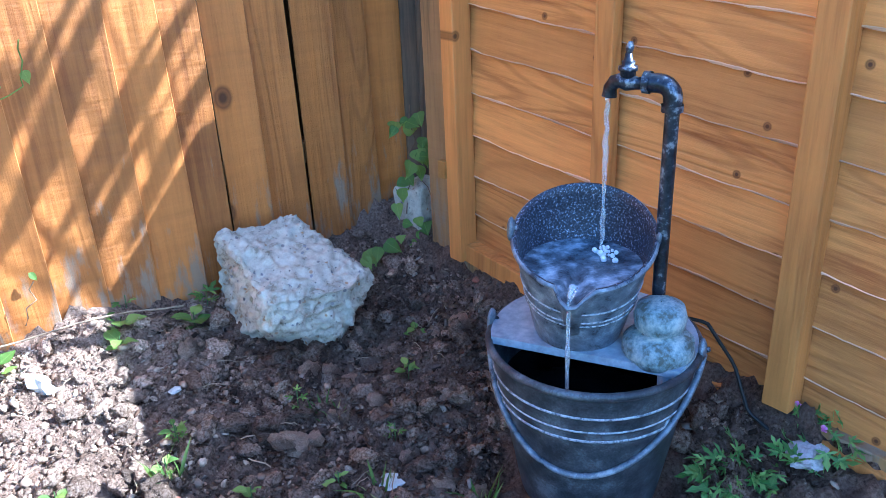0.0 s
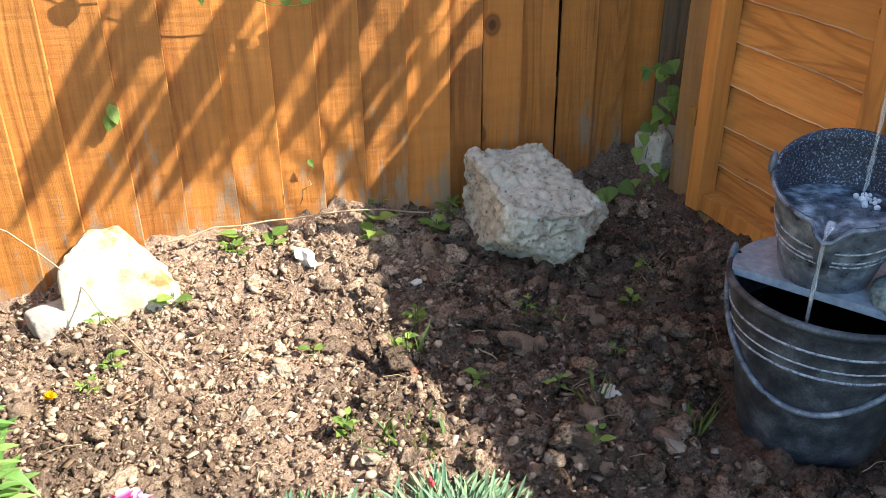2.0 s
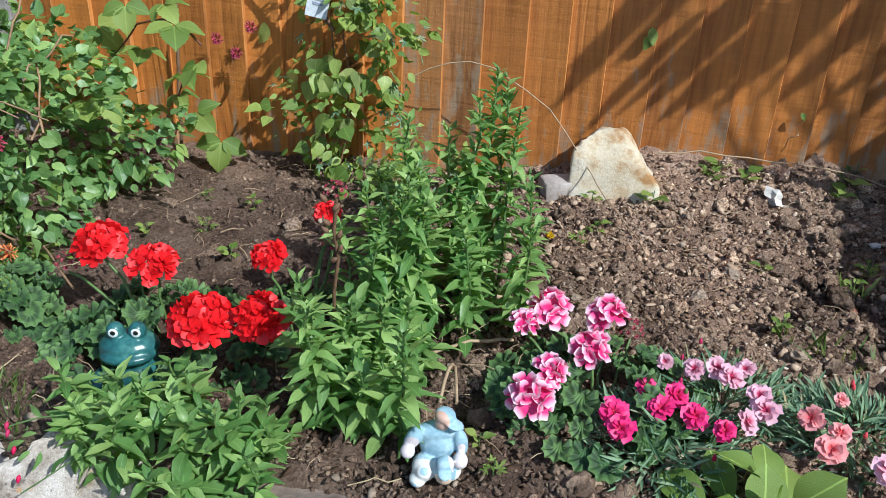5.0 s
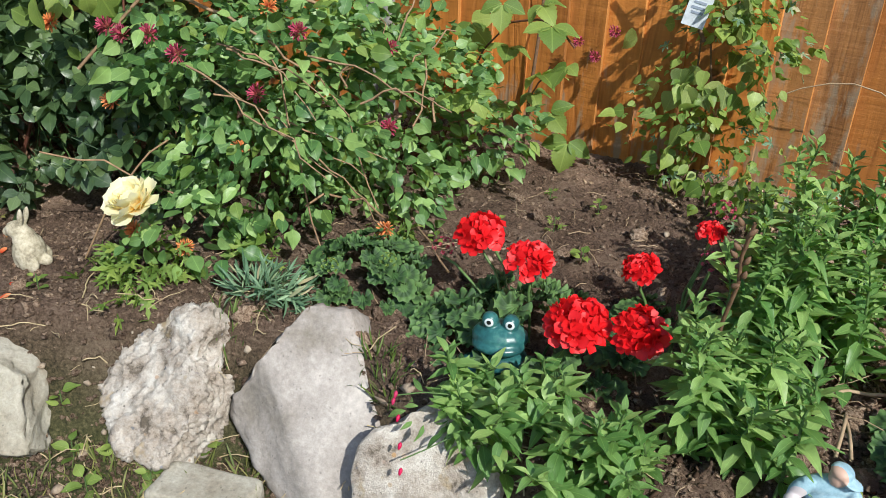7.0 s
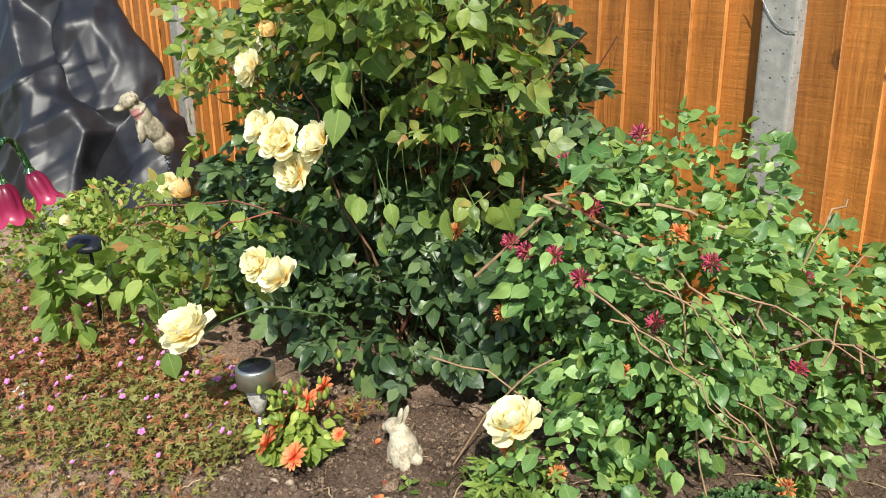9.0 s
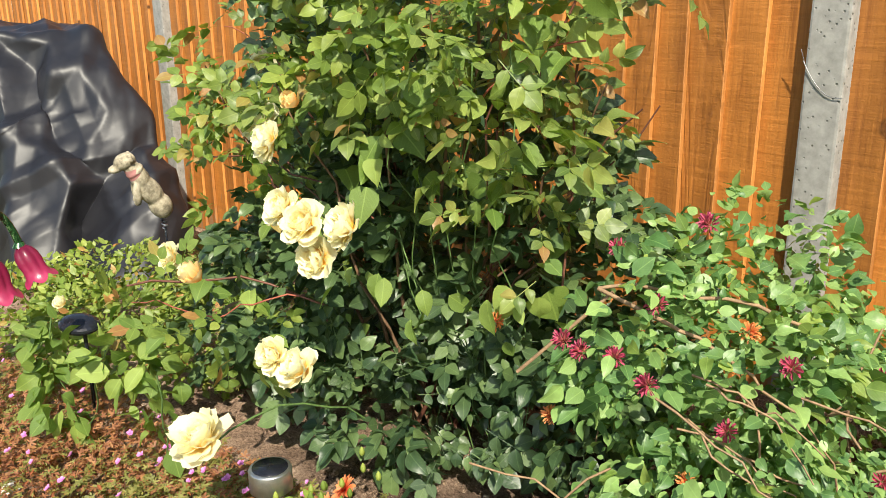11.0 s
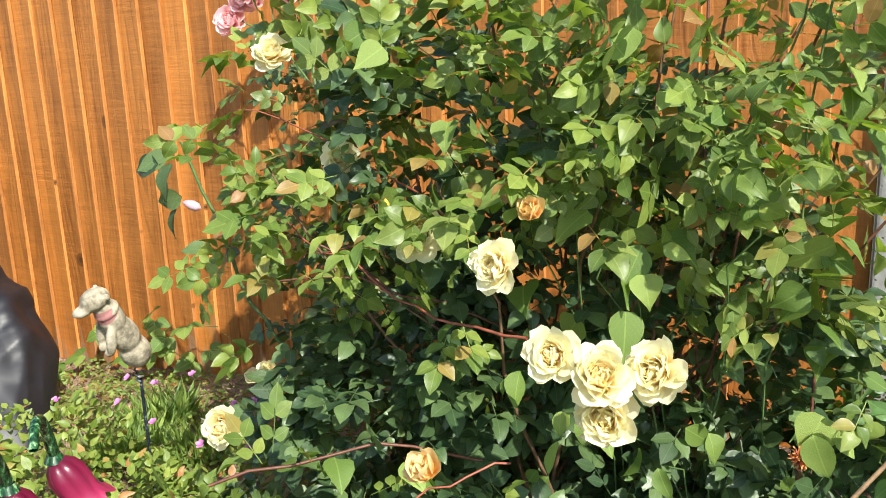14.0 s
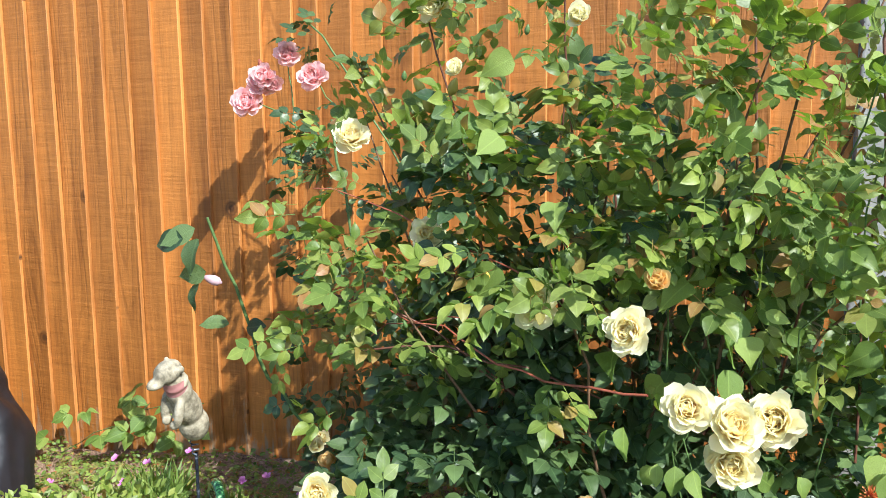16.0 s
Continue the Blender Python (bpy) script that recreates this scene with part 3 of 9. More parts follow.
# ---- ground ----
def ground_z(x, y):
    """Height of the bed and the lower turf, without clods."""
    x, y = np.asarray(x, float), np.asarray(y, float)
    rise = np.interp(x, [-9, -6.2, -5.4, -3, -2.2, -1.75, -1.35, -0.85, -0.5, 0.2], [-0.12, -0.09, -0.03, 0.02, 0.0, 0.0, 0.11, 0.11, 0.045, 0.06])
    left = np.interp(x, [-8, -6.2, -5.0, -4.2], [-0.12, -0.09, -0.03, 0.0])
    z = left + (rise - left) * np.exp(-np.abs(np.minimum(y, 0)) / 0.2) * (y <= 0.0) + (rise * (y > 0))
    z = z + 0.10 * np.exp(-np.abs(np.minimum(x, 0)) / 0.09) * np.clip((y + 2.2), 0, 1) * (y < 0.1)
    edge = np.interp(x, [-7, -5.2, -4.4, -3.9, -3.6, -3.3, -3.0, -2.7, -2.3, -1.9, -1.5, -1.0, 0.5], [-2.7, -2.45, -2.2, -1.92, -1.66, -1.5, -1.33, -1.26, -1.34, -1.38, -1.55, -1.62, -1.75])
    s = np.clip((edge - y) / 0.15 + 0.5, 0, 1)
    s = s * s * (3 - 2 * s)
    return z - 0.26 * s, s


def ladder(stops):
    out = []
    for a, b, step in stops:
        out += list(np.arange(a, b - 1e-6, step))
    return np.array(out + [stops[-1][1]])


def noise_field(X, Y, scale, seed, octaves=4):
    """Smooth value noise on a grid, summed over octaves."""
    rng = np.random.default_rng(seed)
    out, amp = np.zeros_like(X), 1.0
    for _ in range(octaves):
        g = rng.random((128, 128))
        u, v = X * scale, Y * scale
        i, j = np.floor(u).astype(int), np.floor(v).astype(int)
        fu, fv = u - i, v - j
        fu, fv = fu * fu * (3 - 2 * fu), fv * fv * (3 - 2 * fv)
        G = lambda a, b: g[a % 128, b % 128]
        out += amp * ((G(i, j) * (1 - fu) + G(i + 1, j) * fu) * (1 - fv) + (G(i, j + 1) * (1 - fu) + G(i + 1, j + 1) * fu) * fv - 0.5)
        scale, amp = scale * 2.1, amp * 0.55
    return out


gx = ladder([(-2000, -200, 300), (-200, -20, 30), (-20, -8, 2), (-8, -4.7, 0.05), (-4.7, -2.45, 0.018), (-2.45, 0.25, 0.0125), (0.25, 0.6, 0.05), (0.6, 8, 1.0), (8, 200, 32), (200, 2000, 300)])
gy = ladder([(-2000, -200, 300), (-200, -20, 30), (-20, -3.4, 1.4), (-3.4, -1.7, 0.05), (-1.7, 0.03, 0.0125), (0.03, 0.5, 0.06), (0.5, 8, 1.0), (8, 200, 32), (200, 2000, 300)])
GX, GY = np.meshgrid(gx, gy, indexing="ij")
GZ, TURF = ground_z(GX, GY)
TURF = np.maximum(TURF, np.clip(np.maximum(np.maximum((GY - 0.2) * 4, (GX - 0.25) * 4), (-6.6 - GX) * 2), 0, 1))
near = ((GX > -8) & (GX < 0.6) & (GY > -3.4) & (GY < 0.5)).astype(float)
lumps = noise_field(GX, GY, 7, 3, 3) * 0.04 + np.abs(noise_field(GX, GY, 22, 5, 5)) * 0.045 + noise_field(GX, GY, 60, 9, 2) * 0.025
GZ = GZ + near * lumps * (1 - 0.75 * TURF) * np.interp(GX, [-1.1, -0.8], [0.65, 1.0]) * np.where(GX < -2.3, 0.6, 1.0)
i, j = np.meshgrid(np.arange(len(gx) - 1), np.arange(len(gy) - 1), indexing="ij")
k = i * len(gy) + j
me = mesh_of("ground", np.stack([GX, GY, GZ], -1).reshape(-1, 3), np.stack([k, k + len(gy), k + len(gy) + 1, k + 1], -1).reshape(-1, 4))
at = me.attributes.new("turf", "FLOAT", "POINT")
at.data.foreach_set("value", np.clip(TURF, 0, 1).ravel().astype(np.float32))
me.materials.append(M_SOIL)
tagged(new("ground", me), "dark crumbly garden soil sloping to rough turf", "ground", kind="structure")


def soil_height(x, y):
    """Height of the sheet with its lumps, at a place in the dense part."""
    a = int(np.clip(np.searchsorted(gx, x), 1, len(gx) - 1))
    b = int(np.clip(np.searchsorted(gy, y), 1, len(gy) - 1))
    return float(GZ[a - 1:a + 1, b - 1:b + 1].mean())


def lump_mesh(seed, sub=1, rough=0.3, flat=1.0, freq=1.3):
    """A broken lump about one unit across."""
    bm = bmesh.new()
    bmesh.ops.create_icosphere(bm, subdivisions=sub, radius=0.5)
    o = Vector((seed * 3.7, seed * 1.9, seed * 5.3))
    for v in bm.verts:
        d = v.co.normalized()
        f = 1 + rough * 1.6 * noise.noise(d * freq + o) + rough * 0.7 * noise.noise(d * freq * 2.7 + o * 2)
        v.co = v.co * f
        v.co.z *= flat
    me = bpy.data.meshes.new("lump")
    bm.to_mesh(me)
    bm.free()
    return me


def lump_arrays(seed, sub=1, rough=0.35, flat=0.75, freq=1.3):
    me = lump_mesh(seed, sub, rough, flat, freq)
    v = np.array([p.co[:] for p in me.vertices])
    f = np.array([p.vertices[:] for p in me.polygons])
    bpy.data.meshes.remove(me)
    return v, f


LUMPS = [lump_arrays(s, 1, 0.5, 0.8) for s in range(1, 17)]
CLODS = [lump_arrays(s, 3, 0.36, 0.85, 1.9) for s in range(31, 43)]


def lump_field(name, places, sizes, mat, label, category, seed, sink=0.25, shapes=None):
    """Many loose lumps as one thing of kind stuff."""
    rng = np.random.default_rng(seed)
    V, F, base = [], [], 0
    shapes = shapes or LUMPS
    for (x, y), s in zip(places, sizes):
        v, f = shapes[rng.integers(len(shapes))]
        R = np.array(Euler((rng.normal(0, 0.5), rng.normal(0, 0.5), rng.uniform(0, 6.28))).to_matrix())
        p = v * rng.uniform((0.7, 0.6, 0.45), (1.5, 1.2, 1.0)) @ R.T * s
        p += (x, y, soil_height(x, y) + s * (0.5 - sink) * 0.6)
        V.append(p), F.append(f + base)
        base += len(v)
    me = mesh_of(name, np.concatenate(V), np.concatenate(F), smooth=False)
    me.materials.append(mat)
    return tagged(new(name, me), label, category, kind="stuff")


rng = np.random.default_rng(11)
def bed_points(n, x0, x1, y0, y1):
    p = np.stack([rng.uniform(x0, x1, n), rng.uniform(y0, y1, n)], -1)
    return p[np.hypot(p[:, 0] + 0.30, p[:, 1] + 1.075) > 0.17]


pts = np.concatenate([bed_points(20000, -2.0, -0.02, -1.4, -0.02), bed_points(7000, -3.9, -2.0, -1.75, -0.02), bed_points(7000, -3.9, -2.0, -1.75, -1.05)])
lump_field("soil_clods", pts, 0.004 + 0.014 * rng.random(len(pts)) ** 2.8, M_CLOD, "loose dark brown clods of dug earth", "soil", 21)
pts = np.concatenate([bed_points(280, -2.0, -0.95, -1.35, -0.03), bed_points(800, -0.95, -0.05, -1.35, -0.03), bed_points(260, -3.8, -2.0, -1.6, -0.03)])
lump_field("large_soil_clods", pts, np.where(pts[:, 0] > -1.0, 0.016, 0.012) + 0.038 * rng.random(len(pts)) ** 3.0, M_CLOD, "large lumpy clods of dug earth", "soil", 22, 0.22, CLODS)
CLOD_MESH = [lump_mesh(s, 3, 0.4, 0.8, 2.0) for s in range(51, 59)]
for me in CLOD_MESH:
    me.materials.append(M_CLOD)
    me.polygons.foreach_set("use_smooth", np.ones(len(me.polygons), bool))
pts = np.concatenate([bed_points(75, -2.0, -0.95, -1.3, -0.06), bed_points(110, -0.95, -0.08, -1.3, -0.06)])
for q, (x, y) in enumerate(pts):
    s = 0.02 + 0.028 * rng.random() ** 2.5
    ob = new("earth_clod", CLOD_MESH[q % 8])
    ob.matrix_basis = pose(x, y, soil_height(x, y) + 0.18 * s, rng.uniform(-20, 20), rng.uniform(-20, 20), rng.uniform(0, 360)) @ Matrix.Diagonal((s * rng.uniform(0.9, 1.4), s, s * rng.uniform(0.7, 1.0), 1))
    tagged(ob, "rough brown clod of dug earth", "clod", "clods of earth on the bed")
M_PEB = mottled("pebble", [(0.3, (0.16, 0.12, 0.085)), (0.5, (0.3, 0.23, 0.165)), (0.7, (0.46, 0.38, 0.29))], 16, 0.85, 0.4, 0.003)
pts = np.concatenate([bed_points(170, -2.3, -0.02, -1.5, -0.02), bed_points(80, -3.8, -2.3, -1.5, -0.02)])
lump_field("pebbles", pts, 0.006 + 0.014 * rng.random(len(pts)) ** 2, M_PEB, "small pale pebbles and stone chips in the soil", "pebbles", 23, 0.1)

M_CRUMB = mottled("dry_tan_crumb", [(0.3, (0.22, 0.145, 0.092)), (0.5, (0.39, 0.275, 0.185)), (0.7, (0.54, 0.41, 0.295))], 30, 0.95, 0.5, 0.003)
dry = np.random.default_rng(77)
pts = np.stack([dry.uniform(-1.95, -0.45, 1900), dry.uniform(-1.3, -0.04, 1900)], -1)
pts = pts[((pts[:, 0] > -1.5) | (pts[:, 1] > -0.75)) & (np.hypot(pts[:, 0] + 0.30, pts[:, 1] + 1.075) > 0.2) & (dry.random(1900) < 1.0 - 0.6 * (pts[:, 0] + 1.95) / 1.5)]
FLAKES = []
for q in range(10):
    k = np.array([(x * dry.uniform(0.5, 1.1), y * dry.uniform(0.4, 0.9), z * dry.uniform(0.15, 0.4)) for z in (-1, 1) for x, y in ((-1, -1), (1, -1), (1, 1), (-1, 1))])
    FLAKES.append((k, np.array([(0, 2, 1), (0, 3, 2), (4, 5, 6), (4, 6, 7), (0, 1, 5), (0, 5, 4), (1, 2, 6), (1, 6, 5), (2, 3, 7), (2, 7, 6), (3, 0, 4), (3, 4, 7)])))


def chip_mat():
    """Bark, straw and grit: every chip with a tone of its own, from dark brown to pale tan."""
    m, ns, ls, b = material("soil_chip")
    geo, tc = ns.new("ShaderNodeNewGeometry"), ns.new("ShaderNodeTexCoord")
    r = ramp(ns, [(0.0, (0.04, 0.026, 0.018)), (0.4, (0.16, 0.096, 0.06)), (0.7, (0.37, 0.25, 0.165)), (0.94, (0.52, 0.39, 0.28)), (1.0, (0.68, 0.58, 0.46))])
    ls.new(geo.outputs["Random Per Island"], r.inputs[0])
    grain = noise_tex(ns, ls, tc.outputs["Object"], 300, 3)
    ls.new(damp_shade(ns, ls, mixc(ns, ls, 0.4, r.outputs[0], grain, "OVERLAY")), b.inputs["Base Color"])
    b.inputs["Roughness"].default_value = 0.9
    b.inputs["Specular IOR Level"].default_value = 0.2
    return m


M_CHIP = chip_mat()
bits = np.stack([dry.uniform(-2.0, -0.05, 11000), dry.uniform(-1.35, -0.03, 11000)], -1)
bits = bits[np.hypot(bits[:, 0] + 0.30, bits[:, 1] + 1.075) > 0.19]
lump_field("soil_chips", bits, 0.003 + 0.006 * dry.random(len(bits)) ** 2, M_CHIP, "small chips of bark and grit on dug soil", "soil", 25, -0.35, FLAKES)
lump_field("dry_soil_crumbs", pts, 0.007 + 0.02 * dry.random(len(pts)) ** 3, M_CRUMB, "dry tan crumbs and grit on dug soil", "soil", 24, 0.05)

# ---- board fence along the back ----
PITCH = 0.115


def board_mesh(seed, height, width=0.136, thick=0.015, thin=0.006):
    """A feather-edged board: thick edge at +x, a little bowed, its top and foot sawn uneven."""
    r = random.Random(seed)
    n = 7
    vs = []
    for i in range(n):
        s = i / (n - 1)
        z = s * height + (r.uniform(-0.012, 0.012) if i in (0, n - 1) else 0)
        dx = 0.003 * math.sin(3 * s + seed) + r.uniform(-0.0008, 0.0008)
        cup = 0.0015 * math.sin(5 * s + 2 * seed)
        vs += [(-width / 2 + dx, 0, z), (dx, cup - (thick + thin) * 0.5 * 0.5 - 0.002, z), (width / 2 + dx - 0.002, -thick, z), (width / 2 + dx, -thick + 0.002, z), (width / 2 + dx, 0.0, z)]
        vs[-5] = (vs[-5][0], -thin, z)
        vs.append((-width / 2 + dx, 0.0, z))
    fs = []
    for i in range(n - 1):
        for q in range(6):
            a, b = i * 6 + q, i * 6 + (q + 1) % 6
            fs.append((a, b, b + 6, a + 6))
    fs += [tuple(reversed(range(6))), tuple((n - 1) * 6 + q for q in range(6))]
    return mesh_of("board", vs, fs, smooth=False)


BOARDS = [board_mesh(s, 2.05) for s in range(1, 9)]
# paler wood on the sun-facing edges: raw timber with the sun's bright line painted in
M_EDGE = fence_wood("pale_board_edge", (0.28, 0.105, 0.022), (0.5, 0.205, 0.05), saw=0.3)
BOARDS_WORN = [board_mesh(s, 2.05) for s in range(9, 11)]
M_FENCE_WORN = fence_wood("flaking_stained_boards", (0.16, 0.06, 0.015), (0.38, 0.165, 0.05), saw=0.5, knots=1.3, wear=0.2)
for b in BOARDS + BOARDS_WORN:
    b.materials.append(M_FENCE_WORN if b in BOARDS_WORN else M_FENCE), b.materials.append(M_EDGE)
    for q in range(36):
        if q % 6 in (2, 3):
            b.polygons[q].material_index = 1


def board_fence(x_right, x_left, label):
    """One bay of upright boards between posts."""
    bay = thing("fence_bay", (x_right + x_left) / 2, 0, 0, label, "fence", "bays of the board fence", "structure")
    inv = Matrix.Translation((-(x_right + x_left) / 2, 0, 0))
    r = random.Random(int(-x_left * 10))
    x = -1.468 + PITCH * math.ceil((x_right - 0.03 + 1.468) / PITCH) - PITCH / 2
    while x - PITCH / 2 > x_left - 0.06:
        slim = x > -0.5
        ob = part("board", BOARDS_WORN[int(x * 50) % 2] if -1.99 < x < -1.77 else BOARDS[r.randrange(8)], None, bay)
        foot = float(ground_z(x, -0.01)[0])
        ob.matrix_basis = inv @ pose(x + r.uniform(-0.004, 0.004), 0.013 + r.uniform(-0.002, 0.003), foot - 0.05, 0, r.uniform(-0.35, 0.35) * (2.5 if slim else 1), -4.0 + r.uniform(-0.6, 0.6)) @ Matrix.Diagonal((0.79 if slim else 1, 1, 1, 1))
        x -= PITCH
    for z in (0.35, 0.98, 1.6):
        rail = part("arris_rail", boxed(x_left + 0.05, x_right - 0.05, 0.03, 0.08, z - 0.03, z + 0.03, bevel=0.004), M_OLD, bay)
        rail.matrix_basis = inv
    return bay


def concrete_post(x, y, width=0.104, height=1.9):
    base = float(ground_z(x, y)[0])
    post = thing("concrete_post", x, y, base, "tall grey pitted concrete fence post", "fence post", "concrete posts of the board fence", "structure")
    bm = boxed(-width / 2, width / 2, -0.03, 0.075, -0.15, height, bevel=0.008)
    part("shaft", bm, M_CONC_P, post)
    return post


def pitted_concrete():
    m, ns, ls, b = material("pitted_concrete")
    vec, rnd, obj = shifted_coords(ns, ls)
    n1 = noise_tex(ns, ls, vec, 30, 6)
    vo = node(ns, "TexVoronoi", Scale=55.0)
    ls.new(vec, vo.inputs["Vector"])
    pit = ramp(ns, [(0.1, (0, 0, 0)), (0.2, (1, 1, 1))])
    ls.new(vo.outputs["Distance"], pit.inputs[0])
    r = ramp(ns, [(0.3, (0.2, 0.195, 0.18)), (0.7, (0.34, 0.33, 0.305))])
    ls.new(n1, r.inputs[0])
    ls.new(mixc(ns, ls, pit.outputs[0], (0.13, 0.125, 0.11), r.outputs[0]), b.inputs["Base Color"])
    b.inputs["Roughness"].default_value = 0.85
    add_bump(ns, ls, b, pit.outputs[0], 0.6, 0.004)
    return m


M_CONC_P = pitted_concrete()
P1X, P2X = -3.234, -6.915
board_fence(0.13, P1X + 0.052, "golden brown stained upright feather-edge boards")
board_fence(P1X - 0.052, P2X + 0.052, "golden brown stained upright feather-edge boards")
board_fence(P2X - 0.052, -10.2, "golden brown stained upright feather-edge boards")
concrete_post(P1X, -0.01), concrete_post(P2X, -0.01)
# near-black boards, unseen, added to make the shade in the corner fence gaps
back = thing("gap_shade_boards", -0.2, 0.05, 0.0, "dark old boards behind the corner fence gaps", "fence", kind="structure")
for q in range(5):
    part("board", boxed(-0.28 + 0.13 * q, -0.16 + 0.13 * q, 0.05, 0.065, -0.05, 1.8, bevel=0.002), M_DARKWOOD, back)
# a thin wire tied round the post, its end hanging to the side
wire = thing("fence_wire", P1X, -0.045, 0.95, "thin grey wire tied across the concrete post", "wire")
part("strand", tubes([(bend((-0.055, 0, 0.03), (0.055, 0, -0.06), -0.03, 9), 0.0013), (bend((-0.05, 0.002, 0.02), (-0.062, -0.004, 0.06), 0, 4), 0.001)]), plain("galvanised_wire", (0.3, 0.3, 0.3), 0.4, 0.8), wire)

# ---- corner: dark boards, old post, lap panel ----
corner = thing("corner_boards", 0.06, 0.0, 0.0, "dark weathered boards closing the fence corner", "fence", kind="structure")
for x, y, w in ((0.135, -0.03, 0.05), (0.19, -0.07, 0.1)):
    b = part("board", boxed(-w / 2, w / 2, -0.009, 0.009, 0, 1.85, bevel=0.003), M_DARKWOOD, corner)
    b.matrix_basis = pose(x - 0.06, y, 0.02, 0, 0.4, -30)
# unseen dark panel added to close the gap behind the corner
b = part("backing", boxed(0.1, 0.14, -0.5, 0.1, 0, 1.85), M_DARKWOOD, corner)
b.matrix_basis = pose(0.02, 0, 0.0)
post = thing("corner_post", 0.04, -0.30, 0.06, "old square timber post with worn orange stain", "fence post", kind="structure")
part("shaft", boxed(-0.035, 0.045, -0.045, 0.045, -0.1, 1.3, bevel=0.006), M_OLD, post)
panel = thing("lap_panel", 0.01, -1.3, 0.12, "orange stained overlapping board fence panel with battens", "fence panel", kind="structure")
PANEL_H = 0.885


def lap_board(seed, length, height=0.128):
    """A waney lap board: its lower edge wavers, thick below and thin above."""
    r = random.Random(seed)
    n = 130
    vs, ph = [], [r.uniform(0, 6.28) for _ in range(4)]
    for i in range(n):
        y = length * (i / (n - 1) - 0.5)
        w = 0.0018 * math.sin(y * 5 + ph[0]) + 0.001 * math.sin(y * 23 + ph[1]) + 0.0006 * math.sin(y * 61 + ph[2])
        lip = 0.0006 + 0.004 * max(0.0, math.sin(y * 7 + ph[3]) * math.sin(y * 31 + ph[1])) + r.uniform(0, 0.0014)
        vs += [(0.0, y, w), (-0.012, y, w + r.uniform(-0.001, 0.001)), (-0.0135, y, w + lip), (-0.012 + 0.001 * math.sin(y * 13 + ph[3]), y, w + lip + 0.0015), (-0.004, y, height), (0.0, y, height)]
    fs = []
    for i in range(n - 1):
        for q in range(6):
            a, b = i * 6 + q, i * 6 + (q + 1) % 6
            fs.append((a, a + 6, b + 6, b))
    fs += [tuple(range(6)), tuple(reversed([(n - 1) * 6 + q for q in range(6)]))]
    me = mesh_of("lap_board", vs, fs, smooth=False)
    me.materials.append(M_PANEL), me.materials.append(M_RAW)
    for q in range(6 * (n - 1)):
        if q % 6 in (1, 2):
            me.polygons[q].material_index = 1
    return me


# the boards run down towards the near end
for q in range(9):
    ob = part("lap_board", lap_board(q + 1, 1.83, 0.115 if q == 8 else 0.128), None, panel)
    ob.matrix_basis = pose(0.018, 0.0, -0.042 + q * 0.102, 3.7, 3.0, 0)
for y, w, x0 in ((0.905, 0.045, -0.03), (0.465, 0.045, -0.012), (0.03, 0.052, -0.022), (-0.45, 0.045, -0.012), (-0.9, 0.045, -0.02)):
    part("batten", boxed(x0 - 0.012, 0.012 if x0 < -0.015 else 0.004, y - w / 2, y + w / 2, 0.0, PANEL_H, bevel=0.003), M_BATTEN, panel)
rail = part("bottom_rail", boxed(-0.026, 0.015, -0.92, 0.925, -0.012, 0.035, bevel=0.003), M_BATTEN, panel)
rail.matrix_basis = pose(0, 0, -0.06, 4.5)
part("top_rail", boxed(-0.03, 0.03, -0.92, 0.925, PANEL_H, PANEL_H + 0.03, bevel=0.004), M_BATTEN, panel)
part("gravel_board", boxed(-0.012, 0.03, -0.93, 0.92, -0.16, -0.014, bevel=0.003), M_OLD, panel, "grey weathered gravel board")
part("clip", boxed(-0.05, -0.035, 0.925, 0.95, 0.215, 0.26, bevel=0.002), plain("brassy_clip", (0.4, 0.22, 0.06), 0.5, 0.4), panel, "small brass-coloured fixing clip")
# wall of the next plot that closes the place further along
far = thing("side_panel", 0.03, -3.3, 0.05, "orange stained overlapping board fence panel", "fence panel", kind="structure")
for q in range(10):
    ob = part("lap_board", lap_board(q + 31, 1.95), None, far)
    ob.matrix_basis = pose(0.018, 0.0, 0.035 + q * 0.102, 0, 3.0, 0)
part("end_post", boxed(-0.05, 0.05, 0.98, 1.08, -0.2, 1.2, bevel=0.005), M_OLD, far)

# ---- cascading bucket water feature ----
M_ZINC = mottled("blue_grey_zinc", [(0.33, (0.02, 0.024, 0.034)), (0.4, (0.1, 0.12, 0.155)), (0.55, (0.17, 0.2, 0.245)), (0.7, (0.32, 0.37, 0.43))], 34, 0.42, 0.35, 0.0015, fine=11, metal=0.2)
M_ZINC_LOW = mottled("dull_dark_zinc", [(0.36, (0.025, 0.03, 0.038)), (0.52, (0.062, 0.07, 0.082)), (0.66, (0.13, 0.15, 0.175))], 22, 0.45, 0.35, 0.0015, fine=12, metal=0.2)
M_ZINC_IN = mottled("speckled_zinc_inside", [(0.4, (0.015, 0.02, 0.032)), (0.58, (0.05, 0.062, 0.095)), (0.63, (0.26, 0.31, 0.42)), (0.72, (0.5, 0.55, 0.65))], 260, 0.4, 0.3, 0.001, fine=3, metal=0.2)
M_BAND = mottled("worn_zinc_edge", [(0.35, (0.08, 0.1, 0.13)), (0.5, (0.3, 0.34, 0.4)), (0.65, (0.5, 0.54, 0.6))], 120, 0.45, 0.3, 0.001)
M_PLATE = mottled("pale_blue_grey_paint", [(0.3, (0.2, 0.25, 0.31)), (0.6, (0.36, 0.44, 0.52)), (0.75, (0.5, 0.57, 0.62))], 18, 0.4, 0.3, 0.002)
